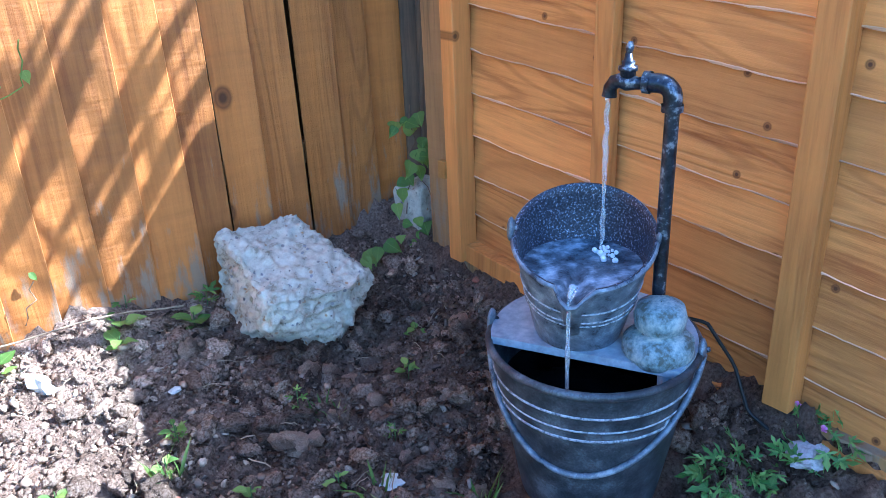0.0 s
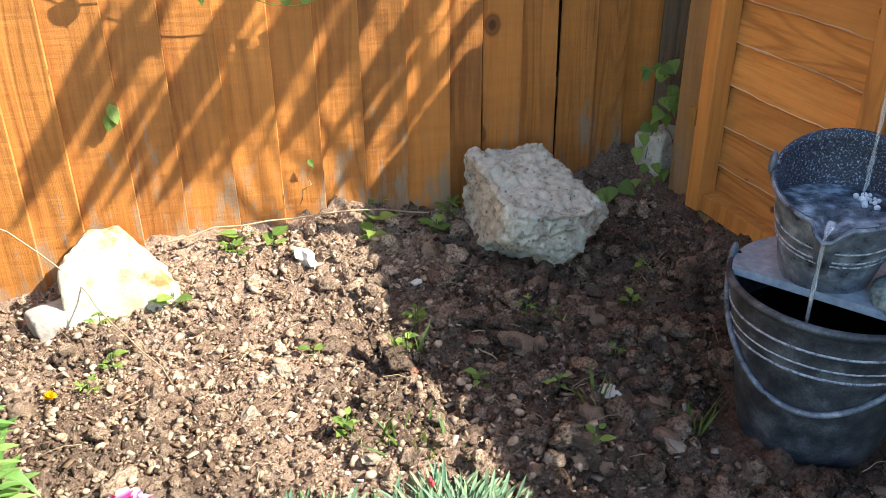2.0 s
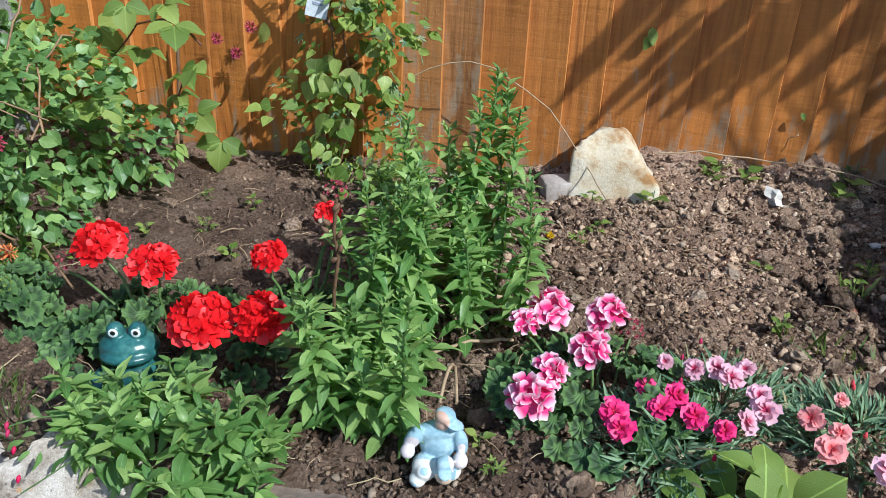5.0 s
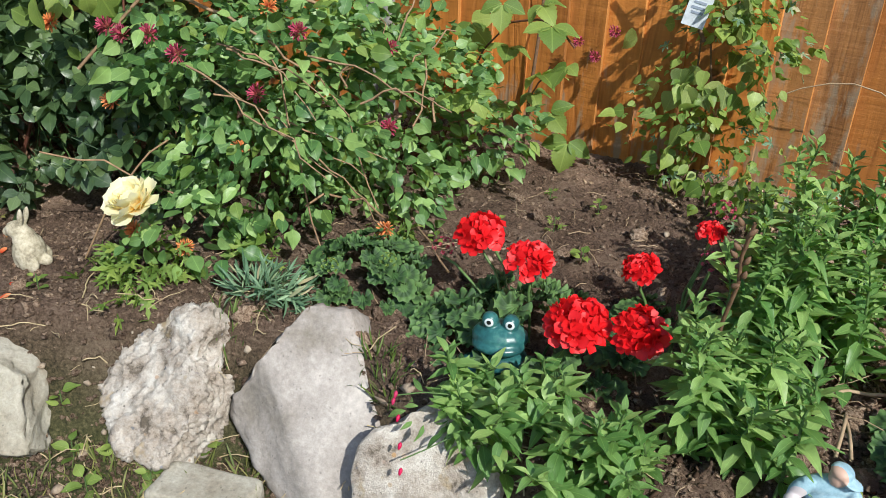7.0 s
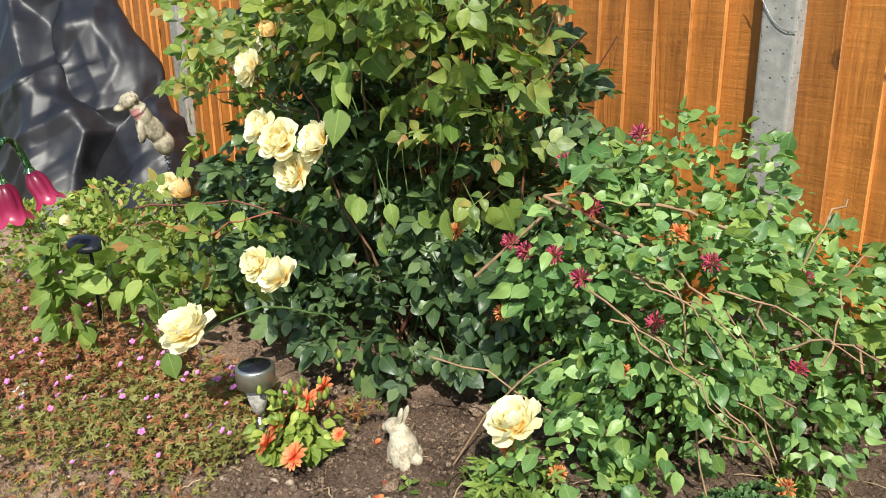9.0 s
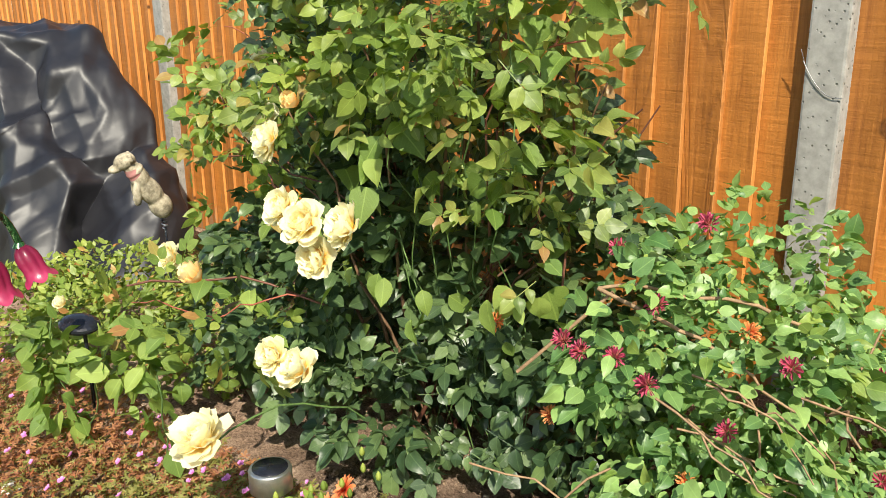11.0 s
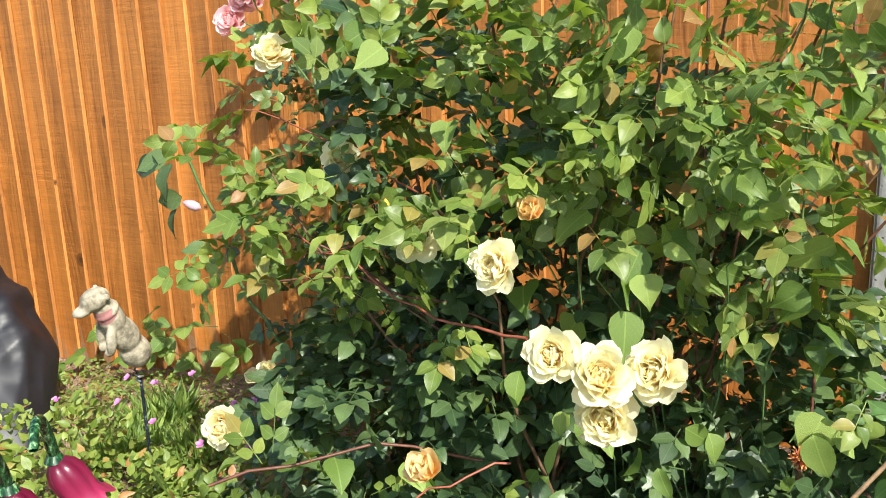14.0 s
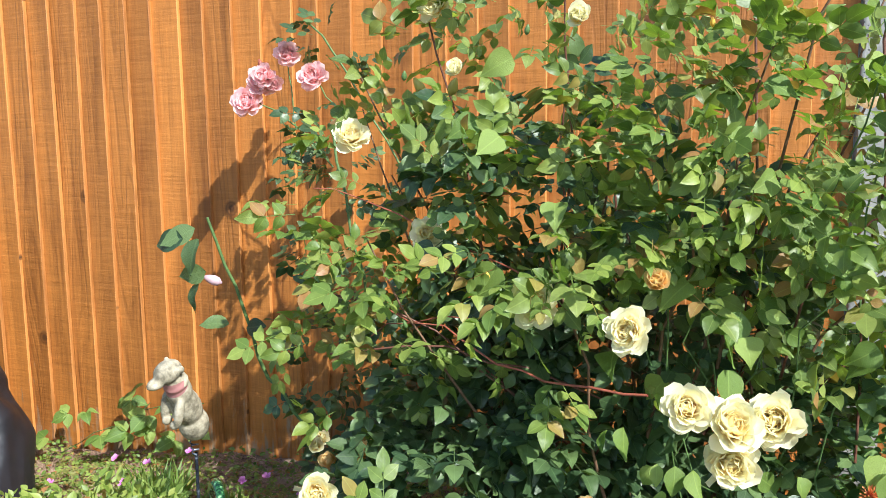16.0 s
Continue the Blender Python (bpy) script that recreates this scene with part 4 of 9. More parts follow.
M_PIPE = mottled("worn_black_pipe", [(0.4, (0.012, 0.014, 0.022)), (0.56, (0.035, 0.042, 0.06)), (0.66, (0.25, 0.28, 0.34))], 22, 0.32, 0.3, 0.002, metal=0.4)


def water_mat():
    m, ns, ls, b = material("water")
    b.inputs["Base Color"].default_value = (0.9, 0.95, 1.0, 1)
    b.inputs["Roughness"].default_value, b.inputs["IOR"].default_value = 0.03, 1.33
    b.inputs["Transmission Weight"].default_value = 0.8
    tc = ns.new("ShaderNodeTexCoord")
    add_bump(ns, ls, b, noise_tex(ns, ls, tc.outputs["Object"], 60, 4), 0.5, 0.004)
    return m


M_WATER = water_mat()
M_FOAM = plain("white_foam", (0.75, 0.8, 0.85), 0.4, 0, 0.1, 60)
BX, BY = -0.30, -1.075
feature = thing("water_feature", BX, BY, soil_height(BX, BY) * 0 + 0.0, "blue-grey zinc bucket cascade with pipe tap on soil", "fountain", turn=0)
CHORD = math.degrees(math.atan2(0.44, 0.9))


def pail(r0, r1, h, wall=0.006, bands=(), n=56, rim=0.007):
    """A tapered pail with a rolled rim and pressed bands; returns its mesh."""
    prof = [(r0 * 0.98, 0.0), (r0, 0.004)]
    zs = np.linspace(0.02, h, 40)
    for z in zs:
        r = r0 + (r1 - r0) * z / h
        r += sum(0.0035 * math.exp(-((z - b) / 0.0035) ** 2) for b in bands)
        prof.append((r, z))
    for a in range(9):
        t = -0.5 * math.pi + 1.25 * math.pi * a / 8
        prof.append((r1 + rim * math.cos(t) + 0.001, h + rim * 0.9 + rim * math.sin(t)))
    prof += [(r1 - wall, h - 0.004), (r0 - wall, 0.012), (0.001, 0.012)]
    return lathe(prof, n, cap=False)


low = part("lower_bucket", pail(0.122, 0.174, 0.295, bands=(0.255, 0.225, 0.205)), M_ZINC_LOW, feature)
for z_, r_ in ((0.255, 0.168), (0.226, 0.163), (0.206, 0.1595)):
    part("band", tubes([([(r_ * math.cos(a), r_ * math.sin(a), z_) for a in np.linspace(0, 6.2832, 57)], 0.0024)], 6), M_BAND, low, "worn pale raised band")
part("bucket_floor", lathe([(0.001, 0.0), (0.12, 0.0), (0.12, 0.01), (0.001, 0.01)], 40, False), M_ZINC, low)
pool = part("water_pool", lathe([(0.001, 0.0), (0.158, 0.0)], 48, False), None, feature, "dark still water")
pool.matrix_basis = pose(0, 0, 0.215)
m, ns, ls, b = material("dark_water")
b.inputs["Base Color"].default_value, b.inputs["Roughness"].default_value = (0.004, 0.005, 0.006, 1), 0.04
tc = ns.new("ShaderNodeTexCoord")
add_bump(ns, ls, b, noise_tex(ns, ls, tc.outputs["Object"], 30, 3), 0.25, 0.004)
pool.data.materials.append(m)


def half_plate():
    """The plate that covers the rear of the rim, cut straight in front."""
    bm = bmesh.new()
    r, d = 0.172, -0.072
    a0 = math.acos(d / r)
    ring = [(r * math.cos(a), r * math.sin(a)) for a in np.linspace(-a0, a0, 40)]
    top = [bm.verts.new((x, y, 0.0)) for x, y in ring]
    f = bm.faces.new(top)
    ext = bmesh.ops.extrude_face_region(bm, geom=[f])
    for v in ext["geom"]:
        if isinstance(v, bmesh.types.BMVert):
            v.co.z -= 0.014
    bmesh.ops.recalc_face_normals(bm, faces=bm.faces)
    return bm


p = part("cover_plate", half_plate(), M_PLATE, feature, "pale blue-grey plate with dark chipped edge")
p.matrix_basis = pose(0, 0, 0.312, 0, 0, CHORD)


def ear(name, m, parent):
    """A riveted handle ear on a rim."""
    bm = bmesh.new()
    bmesh.ops.create_uvsphere(bm, u_segments=14, v_segments=8, radius=0.017)
    for v in bm.verts:
        v.co = (v.co.x, v.co.y * 0.45, v.co.z * 1.35 + 0.012)
    o = part(name, bm, M_ZINC, parent)
    o.matrix_basis = m
    bm = bmesh.new()
    bmesh.ops.create_uvsphere(bm, u_segments=10, v_segments=6, radius=0.005)
    r = part("rivet", bm, M_PIPE, o)
    r.matrix_basis = pose(0, -0.0085, 0.016)
    return o


side = Vector((0.5, -0.866, 0)) * 0.178
ear("handle_ear", pose(-side.x, -side.y, 0.295, 0, 0, 30), feature)
ear("handle_ear", pose(side.x, side.y, 0.293, 0, 0, 30), feature)
# the bail handle hangs down the front
hp = []
for s in np.linspace(0, 1, 40):
    a = math.pi * s
    ang = math.radians(-60) - a
    rr = 0.182 - 0.035 * math.sin(a)
    hp.append((rr * math.cos(ang), rr * math.sin(ang), 0.30 - 0.175 * math.sin(a) ** 0.9))
part("bail_handle", tubes([(hp, 0.0055)], 8), M_ZINC, feature, "curved worn metal bail handle")

# upper bucket, tipped to the front
front = Vector((-0.83, -0.55, 0))
up = part("upper_bucket", pail(0.083, 0.124, 0.185, bands=(0.075, 0.088, 0.115), rim=0.006), M_ZINC, feature)
TIP = Matrix.Translation((-0.01, 0.026, 0.318)) @ Matrix.Rotation(radians(9), 4, Vector((0.81, -0.58, 0))) @ Matrix.Diagonal((0.89, 0.89, 0.95, 1))
up.matrix_basis = TIP
for z_ in (0.078, 0.09, 0.118):
    r_ = 0.083 + 0.041 * z_ / 0.185 + 0.001
    part("band", tubes([([(r_ * math.cos(a), r_ * math.sin(a), z_ - 0.028 * max(0, z_ / 0.185 - 0.3) / 0.7 * (math.cos(a) * front.x + math.sin(a) * front.y)) for a in np.linspace(0, 6.2832, 49)], 0.0018)], 6), M_BAND, up, "worn pale raised band")
# raise the back of the rim and open a pouring lip in front
for v in up.data.vertices:
    h = v.co.z / 0.185
    if h > 0.3:
        d = Vector((v.co.x, v.co.y, 0)).normalized().dot(front)
        v.co.z -= 0.028 * d * (h - 0.3) / 0.7
        lip = max(0.0, (d - 0.965) / 0.035)
        if h > 0.6 and lip > 0:
            v.co += front * 0.022 * lip * (h - 0.6) / 0.4
            v.co.z -= 0.022 * lip * (h - 0.6) / 0.4
up.data.materials.append(M_ZINC_IN)
for f in up.data.polygons:
    c = f.center
    if f.normal.dot(Vector((c.x, c.y, 0))) < 0 and c.z > 0.02 and Vector((c.x, c.y, 0)).normalized().dot(front) < 0.95:
        f.material_index = 1
def water_disc(level, n=72):
    """The level sheet of water that meets the tipped pail's inner wall all round."""
    ring = []
    for q in range(n):
        a = 2 * math.pi * q / n
        u = Vector((math.cos(a), math.sin(a), 0))
        d = u.dot(front)
        lip = max(0.0, (d - 0.965) / 0.035)
        top = u * 0.118 + Vector((0, 0, 0.181 - 0.028 * d * 0.97 - 0.02 * lip)) + front * 0.02 * lip
        foot = u * 0.077 + Vector((0, 0, 0.012))
        a_, b_ = TIP @ foot, TIP @ top
        s = (level - a_.z) / (b_.z - a_.z)
        ring.append(a_ + (b_ - a_) * min(1.0, s))
    c = sum(ring, Vector()) / n
    vs = [tuple(c)] + [tuple(c + (p - c) * 0.5) for p in ring] + [tuple(p) for p in ring]
    fs = [(0, 1 + q, 1 + (q + 1) % n) for q in range(n)] + [(1 + q, 1 + n + q, 1 + n + (q + 1) % n, 1 + (q + 1) % n) for q in range(n)]
    return mesh_of("water", vs, fs)


inner = part("upper_water", water_disc(0.448), None, feature, "rippled bluish water")
m, ns, ls, b = material("rippled_water")
tc = ns.new("ShaderNodeTexCoord")
n1 = noise_tex(ns, ls, tc.outputs["Object"], 22, 5)
r = ramp(ns, [(0.36, (0.03, 0.04, 0.055)), (0.5, (0.1, 0.13, 0.17)), (0.62, (0.3, 0.37, 0.47)), (0.7, (0.5, 0.58, 0.68))])
ls.new(n1, r.inputs[0]), ls.new(r.outputs[0], b.inputs["Base Color"])
b.inputs["Roughness"].default_value = 0.05
add_bump(ns, ls, b, noise_tex(ns, ls, tc.outputs["Object"], 90, 4), 0.6, 0.004)
inner.data.materials.append(m)
for sgn in (-1, 1):
    ear("handle_ear", TIP @ pose(sgn * 0.66 * 0.13, -sgn * 0.75 * 0.13, 0.185, 0, 0, 40), feature)

# pump cover, pipe, elbow and tap
PX, PY = -0.25 - BX, -1.165 - BY
cover = part("pump_cover", lathe([(0.001, 0.0), (0.05, 0.0), (0.058, 0.014), (0.056, 0.03), (0.044, 0.04), (0.031, 0.044), (0.039, 0.051), (0.042, 0.066), (0.037, 0.082), (0.022, 0.088), (0.001, 0.088)], 30, False),
             mottled("mossy_blue_paint", [(0.35, (0.09, 0.11, 0.1)), (0.5, (0.2, 0.27, 0.3)), (0.7, (0.4, 0.46, 0.46))], 40, 0.6, 0.6, 0.004), feature, "rounded blue-grey pump cover with moss stains")
cover.matrix_basis = pose(PX - 0.022, PY - 0.022, 0.302) @ Matrix.Diagonal((1, 1, 1.15, 1))
part("inlet_pipe", tubes([([(PX - 0.05, PY - 0.06, 0.2), (PX - 0.045, PY - 0.055, 0.295)], 0.012)], 12), M_PLATE, feature)
part("riser_pipe", tubes([([(PX, PY, 0.38), (PX, PY, 0.540), (PX + 0.001, PY, 0.712)], 0.0108)], 18), M_PIPE, feature, "worn black riser pipe")
ARM = Vector((-0.324, 0.946, 0))
el = [(PX, PY, 0.704), (PX, PY, 0.714)] + [(PX + ARM.x * 0.02 * (1 - math.cos(a)), PY + ARM.y * 0.02 * (1 - math.cos(a)), 0.719 + 0.02 * math.sin(a)) for a in np.linspace(0.2, 1.57, 6)] + [(PX + ARM.x * 0.04, PY + ARM.y * 0.04, 0.739)]
elbow = part("elbow", tubes([(el, 0.0142)], 18), M_PIPE, feature)
for a, b_, r_ in (((PX, PY, 0.7), (PX, PY, 0.71), 0.0162), ((PX + ARM.x * 0.034, PY + ARM.y * 0.034, 0.739), (PX + ARM.x * 0.044, PY + ARM.y * 0.044, 0.739), 0.0165)):
    part("collar", tubes([([a, b_], r_)], 18), M_PIPE, elbow)
tap = part("tap", tubes([([(PX + ARM.x * s, PY + ARM.y * s, z) for s, z in ((0.04, 0.739), (0.052, 0.736), (0.069, 0.737), (0.08, 0.738), (0.089, 0.735), (0.095, 0.726), (0.096, 0.713))], [0.011, 0.009, 0.0135, 0.0115, 0.011, 0.0105, 0.0118])], 16), M_PIPE, feature, "dark metal garden tap")
bon = part("bonnet", lathe([(0.001, 0.0), (0.013, 0.0), (0.014, 0.014), (0.017, 0.016), (0.017, 0.024), (0.011, 0.026), (0.012, 0.034), (0.008, 0.037), (0.006, 0.05), (0.001, 0.052)], 12, False), M_PIPE, tap)
bon.matrix_basis = pose(PX + ARM.x * 0.069, PY + ARM.y * 0.069, 0.743) @ Matrix.Diagonal((0.85, 0.85, 0.72, 1))
kn = part("tap_key", tubes([([(0, 0, 0.0), (0.002, 0, 0.012), (0.004, 0, 0.022)], [0.005, 0.0075, 0.004])], 10), M_PIPE, tap)
kn.matrix_basis = pose(PX + ARM.x * 0.069, PY + ARM.y * 0.069, 0.778) @ Matrix.Diagonal((0.85, 0.85, 0.8, 1))
SX, SY = PX + ARM.x * 0.096, PY + ARM.y * 0.096
r = random.Random(4)
stream = [(SX - 0.004 + 0.0012 * math.sin(q * 1.9), SY + 0.0012 * math.cos(q * 2.3), 0.716 - 0.013 * q) for q in range(21)]
part("falling_water", tubes([(stream, [0.0048 - 0.0001 * q + 0.0011 * r.uniform(-1, 1) for q in range(21)])], 10), M_WATER, feature, "clear falling stream of water")
spl = bmesh.new()
for q in range(26):
    bmesh.ops.create_icosphere(spl, subdivisions=1, radius=r.uniform(0.002, 0.006), matrix=Matrix.Translation((SX + r.gauss(0, 0.011), SY + r.gauss(0, 0.011), 0.449 + r.uniform(0, 0.008))))
part("splash", spl, M_FOAM, feature, "white splash of bubbles")
lipx, lipy = -0.01 + front.x * 0.131 - 0.009, 0.026 + front.y * 0.131 - 0.0125
pour = [(lipx * (0.84 + 0.16 * min(1, q / 3)), lipy * (0.84 + 0.16 * min(1, q / 3)), 0.455 - 0.002 * q - 0.0014 * q * q) for q in range(13)]
part("pouring_water", tubes([(pour, [max(0.0036, 0.0065 - 0.0009 * q) + 0.0008 * r.uniform(-1, 1) for q in range(13)])], 10), M_WATER, feature, "clear thin pouring stream of water")
cable = thing("power_cable", -0.12, -1.1, 0.1, "thin black power cable running behind the bucket", "cable")
cp = [(-0.01, 0.0, 0.19), (0.06, -0.04, 0.16), (0.085, -0.09, 0.08), (0.08, -0.13, 0.0), (0.085, -0.2, -0.03), (0.09, -0.3, -0.05)]
cp = np.array(cp)
tt = np.linspace(0, len(cp) - 1, 30)
cp = np.stack([np.interp(tt, np.arange(len(cp)), cp[:, a]) for a in range(3)], -1)
part("flex", tubes([(cp, 0.0035)], 8), plain("black_rubber", (0.012, 0.012, 0.013), 0.5), cable)


# ---- stones ----
def rock(name, x, y, z, size, mat, label, category, seed, rough=0.28, turn=(0, 0, 0), sub=5, cuts=(), group="", freq=1.2, pits=0.0):
    """A broken stone: a rounded block cut by planes, then roughened."""
    bm = bmesh.new()
    bmesh.ops.create_cube(bm, size=1)
    bmesh.ops.bevel(bm, geom=list(bm.edges), offset=0.045, segments=1, affect="EDGES")
    for n_, d in cuts:
        n_ = Vector(n_).normalized()
        res = bmesh.ops.bisect_plane(bm, geom=list(bm.verts) + list(bm.edges) + list(bm.faces), plane_co=n_ * d, plane_no=n_, clear_outer=True)
        bmesh.ops.holes_fill(bm, edges=[e for e in bm.edges if e.is_boundary])
    bmesh.ops.triangulate(bm, faces=bm.faces)
    while len(bm.faces) < 4 ** sub * (24 if pits else 6):
        bmesh.ops.subdivide_edges(bm, edges=[e for e in bm.edges if e.calc_length() > (0.024 if pits else 0.045)] or list(bm.edges), cuts=1, use_grid_fill=False)
        bmesh.ops.triangulate(bm, faces=bm.faces)
        if max(e.calc_length() for e in bm.edges) < (0.03 if pits else 0.055):
            break
    bmesh.ops.smooth_vert(bm, verts=bm.verts, factor=0.5, use_axis_x=True, use_axis_y=True, use_axis_z=True)
    bm.normal_update()
    o = Vector((seed * 7.3, seed * 2.1, seed * 4.7))
    for v in bm.verts:
        p = v.co
        d = 0.14 * rough * noise.noise(p * 1.7 * freq + o) + 0.07 * rough * noise.noise(p * 5 * freq + o) + 0.065 * rough * noise.noise(p * 12 * freq + o) - 0.06 * rough * abs(noise.noise(p * 25 * freq + o))
        d -= pits * (max(0.0, noise.noise(p * 8 + o) - 0.12) + 0.6 * max(0.0, noise.noise(p * 19 + o) - 0.1))
        v.co = p + v.normal * d
    for v in bm.verts:
        v.co = Vector((v.co.x * size[0], v.co.y * size[1], v.co.z * size[2]))
    for f in bm.faces:
        f.smooth = True
    ob = part(name, bm, mat, None)
    ob.matrix_basis = pose(x, y, z, *turn)
    return tagged(ob, label, category, group)


rock("concrete_rubble_rock", -0.385, -0.235, 0.1, (0.32, 0.35, 0.29), M_CHALK, "rough pale chunk of old concrete rubble on soil", "rock", 3, 0.5, (0, 0, -6), 5,
     [((-0.6, -0.45, -0.7), 0.42), ((0.75, -0.25, -0.72), 0.3), ((0.1, -0.7, -0.75), 0.44), ((0.75, 0.0, 0.55), 0.42), ((0.12, -0.3, 0.9), 0.40), ((0.6, -0.75, 0), 0.48)], freq=1.7, pits=0.1)
rock("cream_stone", -1.41, -0.12, 0.09, (0.24, 0.12, 0.24), M_YSTONE, "upright cream and ochre stone against the fence", "rock", 8, 0.3, (-14, 0, -6), 4, [((0.8, 0, 0.6), 0.34), ((-0.75, 0, 0.65), 0.52), ((0, -0.6, 0.8), 0.42)])
rock("small_grey_stone", -1.56, -0.15, 0.03, (0.1, 0.07, 0.08), M_GSTONE, "small pale grey stone beside the cream stone", "rock", 14, 0.4, (0, 0, 20), 3)

# ---- edging stones ----
rock("edging_stone", -2.66, -1.255, -0.13, (0.35, 0.2, 0.4), M_GSTONE, "large pale grey limestone block edging the bed", "stone", 5, 0.34, (-38, 0, 8), 4,
     [((-0.55, -0.75, -0.6), 0.4), ((-0.8, 0, 0.6), 0.36), ((0.85, 0, 0.55), 0.40), ((-0.6, 0, -0.8), 0.42), ((0.2, -1, 0), 0.44)], "stones edging the bed")
rock("edging_stone", -2.97, -1.335, -0.135, (0.29, 0.17, 0.3), M_LSTONE, "lichened rough limestone block edging the bed", "stone", 6, 0.95, (-40, -4, 10), 5,
     [((-0.75, 0, -0.7), 0.42), ((0.85, 0, -0.5), 0.46), ((-0.5, 0, 0.85), 0.42), ((0.9, -0.3, 0.2), 0.46), ((-0.4, -1, 0.3), 0.42)], "stones edging the bed", 1.6, 0.09)
rock("edging_stone", -2.37, -1.31, -0.12, (0.27, 0.16, 0.26), M_LSTONE, "mottled grey white stone under overhanging leaves", "stone", 9, 0.4, (-30, 0, 10), 4, [((-0.7, 0, 0.7), 0.4)], "stones edging the bed")
rock("edging_stone", -1.93, -1.37, -0.09, (0.34, 0.14, 0.16), mottled("brown_stone", [(0.3, (0.13, 0.1, 0.08)), (0.6, (0.3, 0.23, 0.19)), (0.75, (0.4, 0.33, 0.28))], 12, 0.9, 0.6, 0.006), "low brown stone edging the bed", "stone", 10, 0.35, (-20, 0, 6), 4, (), "stones edging the bed")
rock("edging_stone", -3.3, -1.53, -0.135, (0.25, 0.15, 0.26), M_TSTONE, "flat tan stone leaning on the bed edge", "stone", 11, 0.5, (-42, -4, 24), 4, [((0.6, -0.25, 0.75), 0.44), ((-0.85, -0.1, 0.45), 0.44), ((0.9, 0, 0.5), 0.5), ((0.15, -1, -0.55), 0.36), ((-0.1, -1, 0.5), 0.45), ((-0.7, 0, -0.8), 0.42)], "stones edging the bed")
rock("edging_stone", -3.55, -1.655, -0.14, (0.22, 0.15, 0.2), M_TSTONE, "flat tan stone leaning on the bed edge", "stone", 12, 0.5, (-42, -4, 26), 4, [((0.8, 0, 0.6), 0.52), ((-0.5, -0.3, 0.75), 0.5), ((0.1, -1, -0.4), 0.42)], "stones edging the bed")
rock("edging_stone", -3.77, -1.83, -0.15, (0.24, 0.15, 0.19), M_TSTONE, "pale rough stone half hidden by creeping plants", "stone", 13, 0.5, (-40, 0, 32), 4, [((0.7, 0, 0.7), 0.48)], "stones edging the bed")
rock("half_buried_stone", -2.78, -1.47, -0.245, (0.2, 0.1, 0.06), M_TSTONE, "low pale stone half buried below the edging", "stone", 15, 0.3, (0, 0, 10), 3)
for q, (x, y, s, f) in enumerate([(-0.59, -0.85, 0.042, 0.3), (-0.43, -0.71, 0.026, 0.5), (-0.5, -0.86, 0.018, 0.4), (-0.57, -1.036, 0.032, 0.5), (-0.77, -0.32, 0.022, 0.6), (-1.24, -0.63, 0.03, 0.6), (-1.51, -0.67, 0.024, 0.7), (-1.15, -0.52, 0.034, 0.6), (-0.99, -0.16, 0.045, 0.9), (-0.63, -0.77, 0.02, 0.3), (-1.03, -0.74, 0.018, 0.6), (-1.08, -0.86, 0.03, 0.7)]):
    ob = part("stone_chip", lump_mesh(40 + q, 2, 0.45, f, 2.0), M_PEB if q % 4 else plain("white_flint", (0.56, 0.53, 0.48), 0.6), None)
    ob.matrix_basis = pose(x, y, soil_height(x, y) + 0.35 * s * f, 0, 10 * (q % 3), 40 * q) @ Matrix.Diagonal((s * 1.3, s, s, 1))
    tagged(ob, "small pale stone chip lying on the soil", "stone chip", "stone chips on the soil")
for q, (x, y, s) in enumerate([(-0.46, -0.56, 0.028), (-0.03, -0.47, 0.02), (-0.9, -0.62, 0.022)]):
    ob = part("brick_fragment", lump_mesh(60 + q, 2, 0.3, 0.7, 1.6), mottled("red_brick", [(0.3, (0.2, 0.07, 0.04)), (0.7, (0.42, 0.17, 0.1))], 40, 0.9), None)
    ob.matrix_basis = pose(x, y, soil_height(x, y) + 0.2 * s, 0, 0, 50 * q) @ Matrix.Diagonal((s * 1.2, s, s, 1))
    tagged(ob, "small broken piece of red brick on soil", "brick fragment", "brick fragments on the soil")
rock("mortar_block", 0.07, -0.13, 0.14, (0.13, 0.1, 0.2), M_CHALK, "rough concrete footing lump in the fence corner", "concrete lump", 17, 0.5, (0, 0, 15), 3)

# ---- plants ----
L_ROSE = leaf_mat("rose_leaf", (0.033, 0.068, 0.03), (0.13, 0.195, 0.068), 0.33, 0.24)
# brighter copy of the rose leaf green, sunlight put into the colour
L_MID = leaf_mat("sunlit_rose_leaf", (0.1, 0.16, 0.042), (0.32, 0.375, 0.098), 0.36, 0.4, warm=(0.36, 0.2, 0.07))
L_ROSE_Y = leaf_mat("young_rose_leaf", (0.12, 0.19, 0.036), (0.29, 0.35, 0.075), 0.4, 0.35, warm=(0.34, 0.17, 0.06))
L_HONEY = leaf_mat("honeysuckle_leaf", (0.075, 0.168, 0.05), (0.28, 0.42, 0.13), 0.36, 0.3)
S_VINE = plain("tan_vine_bark", (0.27, 0.17, 0.095), 0.75, 0, 0.3, 60)
L_SNAP = leaf_mat("snapdragon_leaf", (0.092, 0.205, 0.05), (0.32, 0.465, 0.145), 0.36, 0.32)
L_BRIGHT = leaf_mat("bright_leaf", (0.115, 0.2, 0.036), (0.31, 0.4, 0.093), 0.42, 0.36)
L_GER = zoned_leaf_mat("geranium_leaf", (0.05, 0.12, 0.032), (0.125, 0.225, 0.065), (0.03, 0.062, 0.025), (0.15, 0.25, 0.085))
L_DIAN = leaf_mat("dianthus_leaf", (0.08, 0.16, 0.085), (0.26, 0.38, 0.22), 0.5, 0.2, warm=(0.4, 0.34, 0.2))
